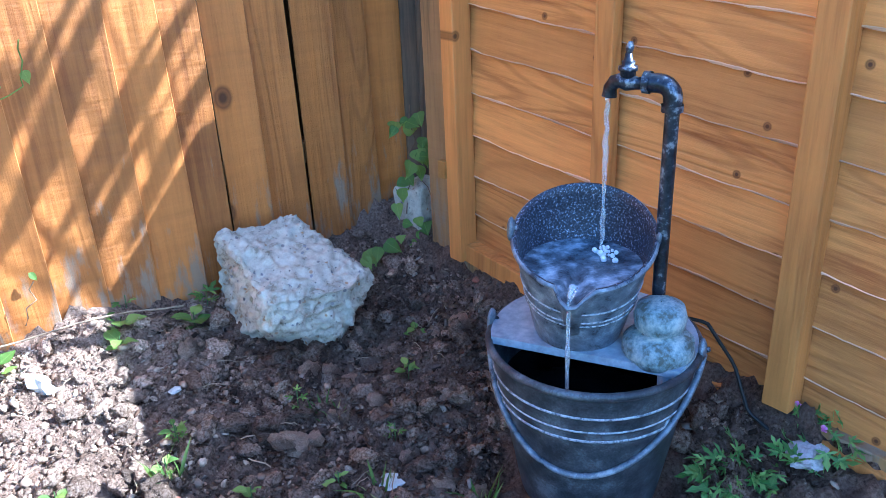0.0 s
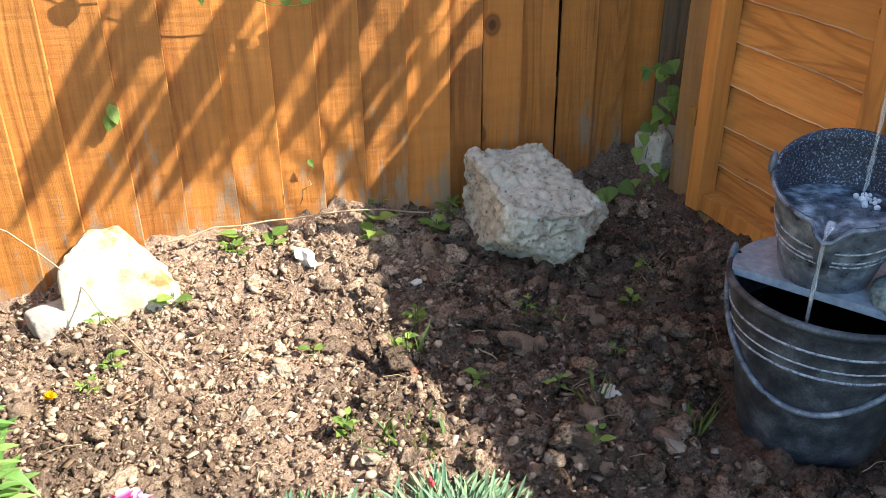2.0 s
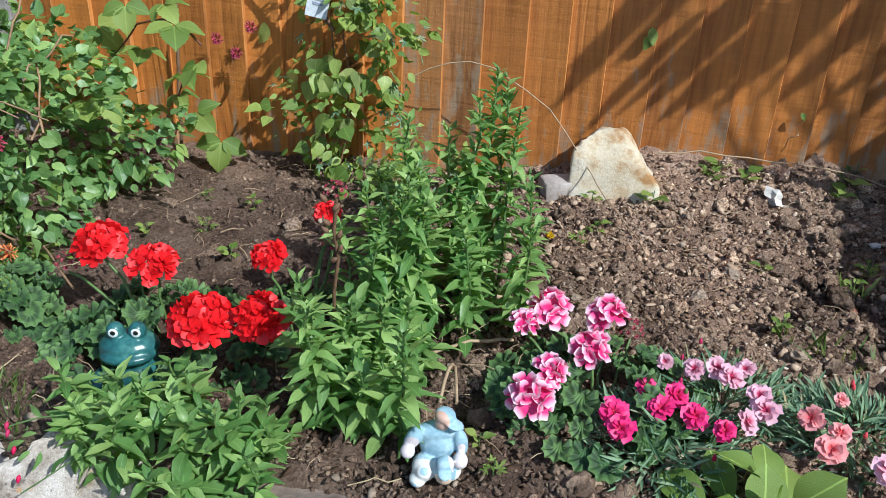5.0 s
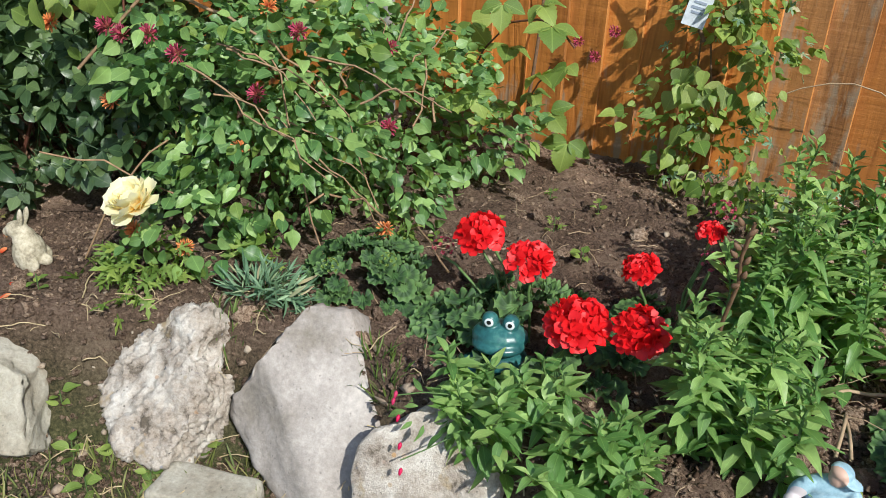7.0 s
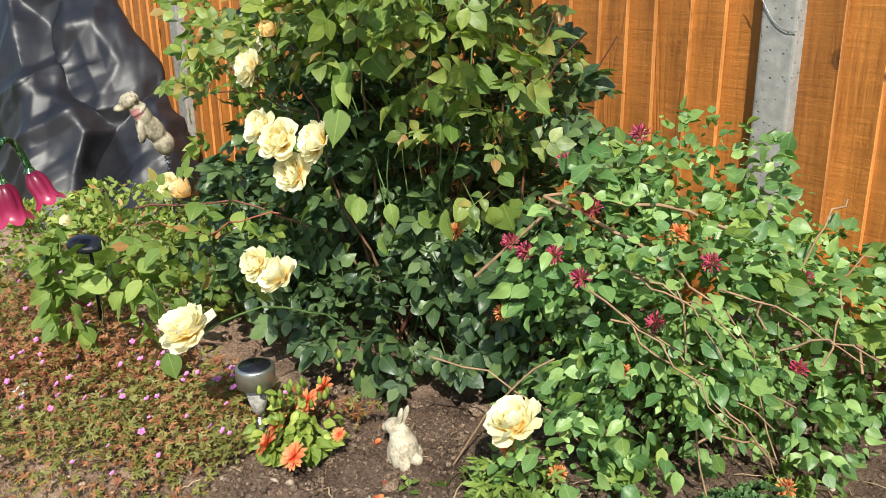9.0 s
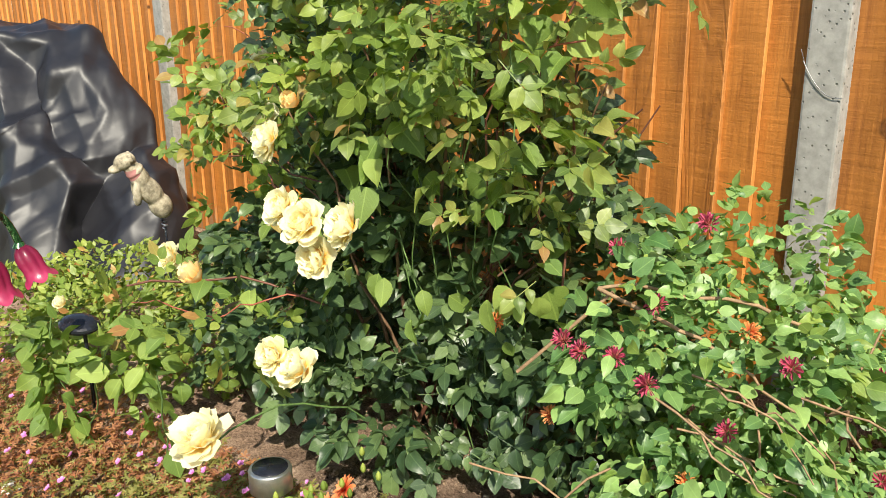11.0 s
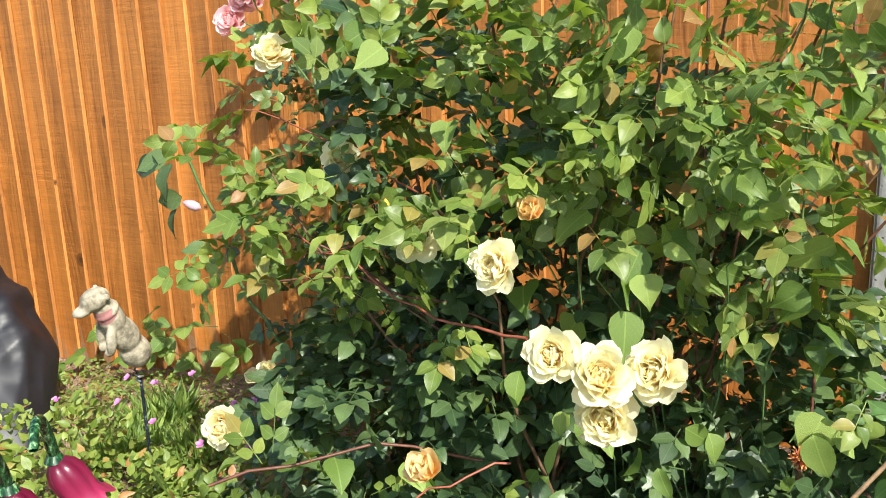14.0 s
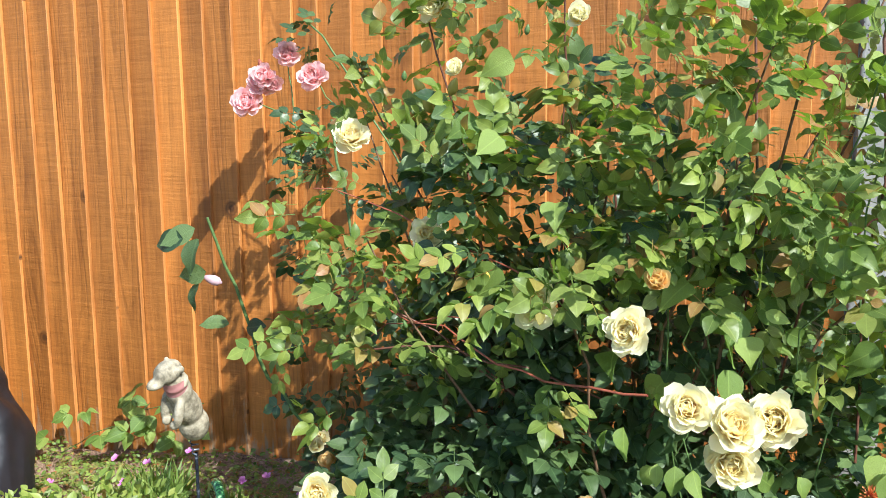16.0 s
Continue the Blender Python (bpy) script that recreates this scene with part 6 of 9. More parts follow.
lines = [(bend((-3.2, -1.05, 0.62), (-3.104, -1.04, 0.595), 0.0, 4), 0.0045), (bend((-3.104, -1.04, 0.595), (-2.862, -0.9, 0.426), 0.012, 10, 0.004, rng), np.linspace(0.0045, 0.0025, 10)),
         (bend((-3.2, -1.05, 0.62), (-2.9, -0.8, 0.55), 0.03, 8, 0.006, rng), 0.004), (bend((-2.95, -0.95, 0.47), (-2.8, -1.0, 0.04), 0.05, 8, 0.008, rng), 0.0022), (bend((-2.862, -0.9, 0.426), (-2.75, -0.85, 0.12), 0.03, 8, 0.008, rng), 0.002),
         (bend((-3.3, -1.22, 0.02), (-3.12, -1.1, 0.3), 0.04, 7, 0.005, rng), 0.0025), (bend((-3.2, -1.0, 0.6), (-3.35, -1.1, 0.42), 0, 5), 0.004)]
for q in range(16):
    a = (rng.uniform(-3.3, -2.6), rng.uniform(-1.0, -0.4), rng.uniform(0.0, 0.4))
    b = (a[0] + rng.normal(0, 0.2), a[1] + rng.normal(0, 0.15), a[2] + rng.uniform(0, 0.25))
    lines.append((bend(a, b, 0.04, 7, 0.01, rng), rng.uniform(0.0015, 0.003)))
# pale dead runners lying over the sunny side
for q in range(9):
    a = np.array((rng.uniform(-3.15, -2.62), rng.uniform(-1.12, -0.95), rng.uniform(0.28, 0.6)))
    b = a + (rng.uniform(0.12, 0.34), rng.uniform(-0.02, 0.14), rng.uniform(-0.24, 0.03))
    lines.append((bend(a, b, rng.uniform(-0.01, 0.04), 9, 0.006, rng), np.linspace(0.0026, 0.0014, 9)))
stems(honey, lines, S_VINE, "bare_stem", 5)
bram = thing("bramble", -2.68, -0.22, 0.0, "arching bramble with broad toothed green leaves", "bramble")
BL = [(-2.85, -0.2, 0.45), (-2.72, -0.25, 0.5), (-2.62, -0.3, 0.5), (-2.55, -0.33, 0.46), (-2.95, -0.25, 0.42), (-2.8, -0.35, 0.4), (-2.7, -0.2, 0.35), (-2.62, -0.15, 0.28), (-2.78, -0.4, 0.28), (-2.7, -0.45, 0.3), (-2.9, -0.45, 0.36), (-2.58, -0.2, 0.18), (-2.66, -0.1, 0.2), (-2.75, -0.12, 0.15), (-2.5, -0.15, 0.12), (-2.47, -0.36, 0.42)]
pos = np.array(BL) + rng.normal(0, 0.012, (len(BL), 3))
foliage(bram, "triple", TRIPLE, L_BRIGHT, pos, unit(np.stack([rng.normal(0.4, 0.5, len(pos)), rng.normal(-0.6, 0.4, len(pos)), rng.normal(-0.4, 0.25, len(pos))], -1)), unit(np.array([0.1, -0.6, 0.9]) + rng.normal(0, 0.25, (len(pos), 3))), rng.uniform(0.085, 0.13, len(pos)), len(pos))
stems(bram, [(bend((-2.95, -0.1, 0.0), (-2.47, -0.36, 0.42), 0.2, 12, 0.006, rng), 0.003), (bend((-2.7, -0.08, 0.0), (-2.6, -0.15, 0.3), 0.03, 8, 0.005, rng), 0.0025)], S_RED)

# -- spires of snapdragon --
def spire_plant(obj_name, label, tips, feet, seed, leaf=(0.032, 0.056), per=44, start=0.08, singles=40, spread=0.75, buds=0):
    """Upright stems set all round with narrow leaves, shorter to the tip."""
    rng = np.random.default_rng(seed)
    c = np.mean(np.array(feet), 0)
    plant = thing(obj_name, c[0], c[1], float(ground_z(c[0], c[1])[0]), label, "plant")
    P, D, N, S, lines = [], [], [], [], []
    for tip, foot in zip(tips, feet):
        foot = (foot[0], foot[1], float(ground_z(foot[0], foot[1])[0]) - 0.01)
        line = bend(foot, tip, 0.0, 8, 0.006, rng)
        lines.append((line, np.linspace(0.0035, 0.0018, 8)))
        h = np.linalg.norm(np.array(tip) - np.array(foot))
        n = max(10, int(0.8 * per * h / 0.4))
        for q in range(n):
            s = start + (1 - start) * (q / n) ** 0.8
            p = np.array([np.interp(s, np.linspace(0, 1, 8), line[:, k]) for k in range(3)])
            a = q * 2.4 + rng.uniform(-0.3, 0.3)
            lift = 0.15 + 0.75 * s ** 3
            P.append(p), D.append((math.cos(a) * spread + rng.normal(0, 0.18), math.sin(a) * spread + rng.normal(0, 0.18), lift + rng.normal(-0.05, 0.28))), N.append((-math.cos(a) * 0.4, -math.sin(a) * 0.4, 1.0))
            S.append(rng.uniform(*leaf) * (1.05 - 0.55 * s ** 4))
        for q in range(buds):
            bud(plant, line[-1] + rng.normal(0, 0.006, 3) + (0, 0, 0.008 * q), 0.014, S_GREEN, (rng.normal(0, 0.4), rng.normal(0, 0.4), 1), "flower_bud")
    order = rng.permutation(len(P))
    P, D, N, S = (np.array(a)[order] for a in (P, D, N, S))
    foliage(plant, "lance", LANCE, L_SNAP, P, D, N, S, min(singles, len(P)))
    stems(plant, lines, S_GREEN)
    return plant


rng = np.random.default_rng(103)
feet = [(rng.uniform(-1.93, -1.6), rng.uniform(-0.98, -0.7)) for _ in range(30)]
tips = [(x + rng.normal(-0.01, 0.03), y + rng.normal(-0.02, 0.03), rng.uniform(0.2, 0.4)) for x, y in feet]
feet[0], tips[0] = (-1.74, -0.72), (-1.72, -0.72, 0.52)
feet[1], tips[1] = (-1.74, -0.76), (-1.75, -0.76, 0.47)
feet[2], tips[2] = (-1.86, -0.8), (-1.87, -0.84, 0.45)
feet[3], tips[3] = (-1.71, -0.7), (-1.7, -0.7, 0.49)
feet[4], tips[4] = (-1.69, -0.74), (-1.67, -0.74, 0.45)
spire_plant("snapdragon", "tall leafy green snapdragon clump not yet in flower", tips, feet, 1031, (0.034, 0.064), 74, 0.1, 290, buds=1)
feet = [(rng.uniform(-1.98, -1.78), rng.uniform(-1.25, -1.0)) for _ in range(18)]
tips = [(x + rng.normal(0, 0.03), y + rng.normal(-0.02, 0.03), rng.uniform(0.12, 0.3)) for x, y in feet]
spire_plant("snapdragon", "leafy green snapdragon clump beside red geraniums", tips, feet, 1032, (0.035, 0.065), 74, 0.1, 220)
feet = [(rng.uniform(-2.33, -2.06), rng.uniform(-1.34, -1.2)) for _ in range(20)]
tips = [(x + rng.normal(-0.02, 0.04), y + rng.normal(-0.05, 0.03), rng.uniform(0.05, 0.14)) for x, y in feet]
spire_plant("snapdragon", "low bushy green snapdragon clump beside a frog ornament", tips, feet, 1033, (0.036, 0.067), 74, 0.15, 200)
feet = [(rng.uniform(-2.08, -1.9), rng.uniform(-1.36, -1.24)) for _ in range(8)]
tips = [(x + rng.normal(0, 0.03), y + rng.normal(-0.03, 0.03), rng.uniform(0.06, 0.16)) for x, y in feet]
spire_plant("snapdragon", "low bushy green snapdragon clump above a brown stone", tips, feet, 1034, (0.038, 0.066), 58, 0.15, 60)
# spent stalk and a small penstemon with pink buds over the stone
st = thing("spent_flower_stalk", -1.95, -1.1, 0.0, "tall brown spent flower stalk among green leaves", "plant")
stems(st, [(bend((-1.96, -1.08, -0.02), (-1.93, -1.16, 0.42), 0.0, 8, 0.004, rng), np.linspace(0.004, 0.003, 8))], S_BROWN)
for q in range(9):
    bud(st, (-1.94 + rng.normal(0, 0.006), -1.14 - 0.0022 * q + rng.normal(0, 0.006), 0.3 + 0.014 * q), 0.018, S_BROWN, (rng.normal(0, 0.5), rng.normal(0, 0.5), 1), "seed_pod")
pen = thing("small_pink_penstemon", -2.36, -1.3, 0.0, "small trailing plant with round pink buds", "plant")
stems(pen, [(bend((-2.2, -1.28, 0.02), (-2.42, -1.36, 0.06), 0.03, 6, 0.003, rng), 0.0014), (bend((-2.2, -1.3, 0.02), (-2.38, -1.42, -0.02), 0.02, 6, 0.003, rng), 0.0012)], S_GREEN)
pos, dirs, nor = crown([(-2.33, -1.34, 0.03, 0.1, 0.05, 0.03)], 34, rng, 0.1, 0.2)
foliage(pen, "lance", LANCE, L_SNAP, pos, dirs, nor, rng.uniform(0.02, 0.04, len(pos)), 34)
for p in ((-2.42, -1.36, 0.07), (-2.41, -1.37, 0.03), (-2.39, -1.4, 0.0), (-2.43, -1.35, 0.045), (-2.375, -1.425, -0.03)):
    bud(pen, p, 0.014, P_LPINK if p[2] > 0.04 else P_CRIM, (0, -0.3, -0.4))

# -- bindweed and bramble climbing the fence --
rng = np.random.default_rng(104)
vine = thing("bindweed_vine", -2.2, -0.1, 0.0, "bright green climbing vine on the fence boards", "climber")
pos, dirs, nor = crown([(-2.2, -0.15, 0.18, 0.2, 0.12, 0.18), (-2.14, -0.13, 0.42, 0.17, 0.1, 0.22), (-2.12, -0.12, 0.68, 0.16, 0.08, 0.22), (-2.0, -0.25, 0.14, 0.2, 0.16, 0.13), (-2.03, -0.16, 0.4, 0.12, 0.08, 0.16)], 720, rng, 0.1, 0.5)
foliage(vine, "ovate", OVATE, L_BRIGHT, pos[:480], dirs[:480], nor[:480], rng.uniform(0.015, 0.038, 480), 60)
foliage(vine, "ferny", FERNY, L_DIAN, pos[480:560], dirs[480:560], nor[480:560], rng.uniform(0.03, 0.05, 80), 30, "lobed_leaf", "lobed_foliage")
foliage(vine, "heart", HEART, L_BRIGHT, pos[560:], dirs[560:], nor[560:], rng.uniform(0.03, 0.055, len(pos) - 560), 40, "heart_leaf", "heart_foliage")
pos, dirs, nor = crown([(-2.17, -0.15, 0.38, 0.12, 0.06, 0.22), (-2.24, -0.15, 0.42, 0.14, 0.05, 0.14)], 30, rng, 0.1, 0.7)
foliage(vine, "heart", HEART, L_MID, pos, dirs, unit(nor + np.array([0, -0.7, 0.3])), rng.uniform(0.045, 0.08, len(pos)), 30, "large_leaf")
stems(vine, [(bend((-2.2, -0.1, 0), (-2.1, -0.06, 0.9), 0.0, 10, 0.012, rng), 0.003), (bend((-2.22, -0.08, 0), (-2.2, -0.06, 0.9), 0.0, 10, 0.012, rng), 0.0025), (bend((-2.35, -0.1, 0.62), (-2.2, -0.12, 0.42), 0.02, 7, 0.003, rng), 0.006), (bend((-2.7, -0.05, 0.0), (-2.66, -0.03, 0.6), 0.0, 8, 0.004, rng), 0.006)], S_BROWN)
stems(vine, [(bend((-2.0, -0.1, 0.3), (-1.5, -0.14, 0.12), 0.14, 10, 0.004, rng), 0.0018), (bend((-1.5, -0.14, 0.12), (-1.36, -0.55, 0.07), 0.0, 8, 0.004, rng), 0.0014)], S_STRAW)
for p in ((-2.55, -0.06, 0.36), (-2.5, -0.05, 0.32), (-2.45, -0.06, 0.4)):
    flower(vine, HONEYB, P_HBUD, p, 0.035, (0, -1, 0.2), 1)
tagp = thing("hanging_tag", -2.215, -0.215, 0.5, "small pale plastic label hanging from a twig", "label")
tp = part("card", boxed(-0.028, 0.028, -0.0015, 0.0015, -0.035, 0.05, bevel=0.001), plain("pale_plastic", (0.6, 0.63, 0.66), 0.3), tagp)
tp.matrix_basis = pose(0, 0, 0.01, 0, 12, 8)
for q, (w, z) in enumerate(((0.03, 0.025), (0.036, 0.012), (0.028, 0.0))):
    bar = part("print_bar", boxed(-w / 2, w / 2, -0.003, -0.0017, z - 0.003, z + 0.003), plain("grey_print", (0.3, 0.34, 0.42), 0.5), tagp)
    bar.matrix_basis = pose(0, 0, 0.01, 0, 12, 8)
part("string", tubes([(bend((0.01, 0, 0.06), (0.03, 0.02, 0.16), 0, 4), 0.0012)], 5), S_STRAW, tagp)

# -- geraniums --
def geranium(obj_name, label, centre, spread, leaves, heads, mat, seed, meshes, head_size, lift=0.07, leafsize=(0.05, 0.08), buds=()):
    rng = np.random.default_rng(seed)
    plant = thing(obj_name, centre[0], centre[1], float(ground_z(*centre)[0]), label, "geranium")
    a, r = rng.uniform(0, 6.28, leaves), np.sqrt(rng.random(leaves))
    x, y = centre[0] + spread[0] * r * np.cos(a), centre[1] + spread[1] * r * np.sin(a)
    z = ground_z(x, y)[0] + lift * (1.15 - 0.7 * r ** 2) + rng.uniform(-0.025, 0.025, leaves)
    d = np.stack([np.cos(a), np.sin(a), -0.1 - 0.5 * r + rng.normal(0, 0.15, leaves)], -1)
    nrm = unit(np.stack([0.35 * np.cos(a), 0.35 * np.sin(a) - 0.3, np.ones(leaves)], -1) + rng.normal(0, 0.2, (leaves, 3)))
    s = rng.uniform(*leafsize, leaves)
    foliage(plant, "geran", GERAN, L_GER, np.stack([x, y, z], -1), d, nrm, s, leaves, "leaf")
    g = float(ground_z(*centre)[0])
    stems(plant, [(bend((centre[0] + 0.3 * (h[0] - centre[0]), centre[1] + 0.3 * (h[1] - centre[1]), g), (h[0], h[1], h[2] - 0.02), 0.02, 6, 0.004, rng), 0.003) for h in [*heads, *buds]], S_GREEN)
    for q, h in enumerate(heads):
        flower(plant, meshes, mat, (h[0], h[1], h[2] + 0.004), head_size * (h[3] if len(h) > 3 else 1), (rng.normal(0, 0.2), -0.45 if mat == P_PINK else -0.3, 1), q, "flower_head")
    for q, h in enumerate(buds):
        flower(plant, BUDS, P_HBUD, h, 0.05, (0, -0.2, 1), q, "bud_head")
    return plant


geranium("red_geranium", "red geranium with zoned green leaves in bloom", (-2.3, -1.02), (0.22, 0.15), 64, [(-2.433, -1.0, 0.2), (-2.315, -1.03, 0.185), (-2.175, -1.15, 0.155, 1.15), (-2.07, -1.14, 0.165)], P_RED, 105, HEADS, 0.098, buds=[(-2.52, -0.98, 0.14), (-2.45, -0.9, 0.16)])
geranium("red_geranium", "smaller red geranium with one stalk of buds", (-2.06, -0.95), (0.14, 0.11), 32, [(-2.12, -0.95, 0.18, 0.8), (-2.012, -0.915, 0.27, 0.6)], P_RED, 106, HEADS, 0.09, buds=[(-2.0, -0.9, 0.31), (-2.0, -0.93, 0.22)])
geranium("green_geranium", "dense green geranium mound with pale buds", (-2.7, -0.99), (0.115, 0.1), 80, [], P_RED, 107, HEADS, 0.1, 0.085, (0.042, 0.065))
gg = thing("geranium_bud_stalks", -2.7, -1.08, 0.05, "pale yellow green geranium buds above leaves", "geranium")
for p in ((-2.70, -1.13, 0.12), (-2.60, -1.07, 0.13)):
    flower(gg, BUDS, L_BRIGHT, p, 0.04, (0, -0.2, 1), 0, "bud_head")
geranium("pink_geranium", "pink and white geranium with scalloped green leaves", (-1.475, -1.06), (0.17, 0.16), 95, [(-1.575, -0.925, 0.115), (-1.468, -0.93, 0.12), (-1.5, -1.035, 0.11, 0.9), (-1.6, -1.185, 0.1), (-1.57, -1.12, 0.11, 0.8), (-1.62, -0.975, 0.11, 0.7)], P_PINK, 108, HEADS_L, 0.072, 0.065, (0.045, 0.07), buds=[(-1.42, -0.94, 0.1)])


# -- dianthus tufts --
def dianthus(label, centre, spread, n, blooms, seed, bud_mat):
    rng = np.random.default_rng(seed)
    plant = thing("dianthus", centre[0], centre[1], float(ground_z(*centre)[0]), label, "dianthus", "dianthus tufts")
    a, r = rng.uniform(0, 6.28, n), np.sqrt(rng.random(n))
    x, y = centre[0] + spread[0] * r * np.cos(a), centre[1] + spread[1] * r * np.sin(a)
    z = ground_z(x, y)[0] + rng.uniform(0.0, 0.06, n) * (1.1 - 0.5 * r)
    d = np.stack([np.cos(a) * 0.8, np.sin(a) * 0.8, rng.uniform(0.1, 1.0, n)], -1) + rng.normal(0, 0.35, (n, 3))
    foliage(plant, "narrow", NARROW, L_DIAN, np.stack([x, y, z], -1), unit(d), unit(rng.normal(0, 0.4, (n, 3)) + (0, -0.3, 1)), rng.uniform(0.03, 0.05, n), 200)
    for q, (p, m, s) in enumerate(blooms):
        flower(plant, PINKS, m, (p[0], p[1], p[2] - 0.012), s * 0.8, (rng.normal(0, 0.35), -0.6, 1), q, "bloom")
    stems(plant, [(bend((centre[0] + 0.6 * (p[0] - centre[0]), centre[1] + 0.6 * (p[1] - centre[1]), 0.0), (p[0], p[1], p[2] - 0.012), 0.01, 5, 0.003, rng), 0.0018) for p, m, s in blooms], S_GREEN)
    for q in range(7):
        p = (centre[0] + rng.uniform(-0.8, 0.8) * spread[0], centre[1] + rng.uniform(-0.8, 0.8) * spread[1], rng.uniform(0.05, 0.09))
        bud(plant, p, 0.014, S_GREEN if q % 2 else bud_mat)


dianthus("grey green dianthus tuft with crimson pink blooms", (-1.37, -1.16), (0.12, 0.12), 650, [((-1.46, -1.165, 0.09), P_CRIM, 0.065), ((-1.352, -1.105, 0.095), P_CRIM, 0.06), ((-1.325, -1.15, 0.09), P_CRIM, 0.06), ((-1.4, -1.085, 0.09), P_CRIM, 0.045), ((-1.28, -1.175, 0.085), P_CRIM, 0.05), ((-1.45, -1.2, 0.085), P_CRIM, 0.06), ((-1.38, -1.14, 0.09), P_CRIM, 0.055)], 109, P_CRIM)
dianthus("grey green dianthus tuft with pale pink blooms", (-1.25, -1.03), (0.14, 0.11), 650, [((-1.25, -1.04, 0.1), P_LPINK, 0.06), ((-1.21, -1.085, 0.1), P_LPINK, 0.055), ((-1.31, -1.02, 0.095), P_LPINK, 0.05), ((-1.27, -1.015, 0.1), P_LPINK, 0.055), ((-1.24, -1.15, 0.09), P_LPINK, 0.055), ((-1.205, -1.12, 0.095), P_LPINK, 0.06), ((-1.22, -1.01, 0.1), P_LPINK, 0.045), ((-1.36, -1.0, 0.09), P_LPINK, 0.04)], 110, P_LPINK)
dianthus("grey green dianthus tuft with coral pink blooms", (-1.03, -1.08), (0.13, 0.12), 650, [((-1.13, -1.12, 0.09), P_CORAL, 0.055), ((-1.115, -1.19, 0.085), P_CORAL, 0.065), ((-1.035, -1.225, 0.085), P_LPINK, 0.065), ((-1.06, -1.05, 0.085), P_CORAL, 0.035), ((-0.98, -1.1, 0.085), P_CORAL, 0.035), ((-1.09, -1.15, 0.09), P_CORAL, 0.045)], 111, P_CORAL)

# -- broad crinkled leaves, parsley-like foliage, buttercup --
rng = np.random.default_rng(112)
prim = thing("primrose_plant", -1.2, -1.3, 0.0, "light green primrose rosette with broad crinkled leaves", "primrose")
pos = np.array([(-1.28, -1.29, 0.02), (-1.2, -1.3, 0.02), (-1.14, -1.31, 0.02), (-1.24, -1.33, 0.03), (-1.32, -1.31, 0.02), (-1.17, -1.36, 0.03), (-1.1, -1.34, 0.02)])
L_PRIM = leaf_mat("primrose_leaf", (0.13, 0.22, 0.035), (0.26, 0.36, 0.08), 0.5, 0.3, rib=0.6)
foliage(prim, "broad", BROAD, L_PRIM, pos, unit(np.array([(-0.3, 1, 0.5), (0.25, 1, 0.4), (0.7, 0.8, 0.3), (0, 0.4, 0.8), (-0.8, 0.7, 0.4), (0.3, -0.4, 0.5), (0.9, 0.2, 0.3)], float)), unit(np.tile([0, -0.6, 1.0], (7, 1))), 1.25 * np.array([0.08, 0.085, 0.08, 0.07, 0.075, 0.08, 0.07]), 7)
pos, dirs, nor = crown([(-1.2, -1.3, 0.045, 0.12, 0.05, 0.02)], 12, rng, 0.1, -0.4, 0.0)
foliage(prim, "broad", BROAD, L_PRIM, pos, dirs, nor, rng.uniform(0.07, 0.1, 12), 12)
par = thing("cranesbill_plant", -0.98, -1.27, 0.0, "bright green plant with deeply cut leaves", "plant")
pos, dirs, nor = crown([(-0.98, -1.26, 0.03, 0.1, 0.06, 0.04)], 60, rng, 0.1, 0.1, 0.01)
foliage(par, "ferny", FERNY, L_BRIGHT, pos, dirs, nor, rng.uniform(0.04, 0.06, 60), 60)
but = thing("buttercup", -0.88, -1.25, 0.0, "single yellow buttercup on a thin stem", "flower")
stems(but, [(bend((-0.9, -1.25, -0.01), (-0.88, -1.29, 0.095), 0.01, 6), 0.0012), (bend((-0.9, -1.25, -0.01), (-0.92, -1.26, 0.08), 0.01, 6), 0.001)], S_GREEN)
flower(but, [FIVE], P_BUTTER, (-0.88, -1.29, 0.095), 0.026, (0, -0.6, 1), 0)
bud(but, (-0.92, -1.26, 0.08), 0.012, L_BRIGHT)

# -- orange marigold --
rng = np.random.default_rng(113)
mar = thing("orange_dahlia", -3.6, -1.42, 0.0, "small orange dahlia with round yellow green buds", "dahlia")
L_DAHL = leaf_mat("dahlia_leaf", (0.14, 0.22, 0.03), (0.36, 0.42, 0.08), 0.45, 0.3)
pos, dirs, nor = crown([(-3.61, -1.42, 0.08, 0.1, 0.1, 0.08)], 230, rng, 0.3, 0.2, 0.0)
foliage(mar, "ovate", OVATE, L_DAHL, pos, dirs, nor, rng.uniform(0.018, 0.036, len(pos)), 60)
for q, p in enumerate([(-3.57, -1.52, 0.085), (-3.62, -1.38, 0.115), (-3.67, -1.3, 0.1), (-3.5, -1.5, 0.075), (-3.6, -1.47, 0.1), (-3.5, -1.38, 0.08)]):
    flower(mar, DAISY, P_ORNG, p, 0.066 if q < 5 else 0.036, (rng.normal(0, 0.3), -0.8, 0.8), q)
for q in range(26):
    bud(mar, (-3.63 + rng.normal(0, 0.05), -1.38 + rng.normal(0, 0.05), rng.uniform(0.1, 0.18)), 0.024, L_DAHL)


# ---- creeping plants, weeds and turf ----
def patch_points(n, rng, x0, x1, y0, y1, keep=None):
    p = np.stack([rng.uniform(x0, x1, n), rng.uniform(y0, y1, n)], -1)
    return p if keep is None else p[keep(p[:, 0], p[:, 1])]


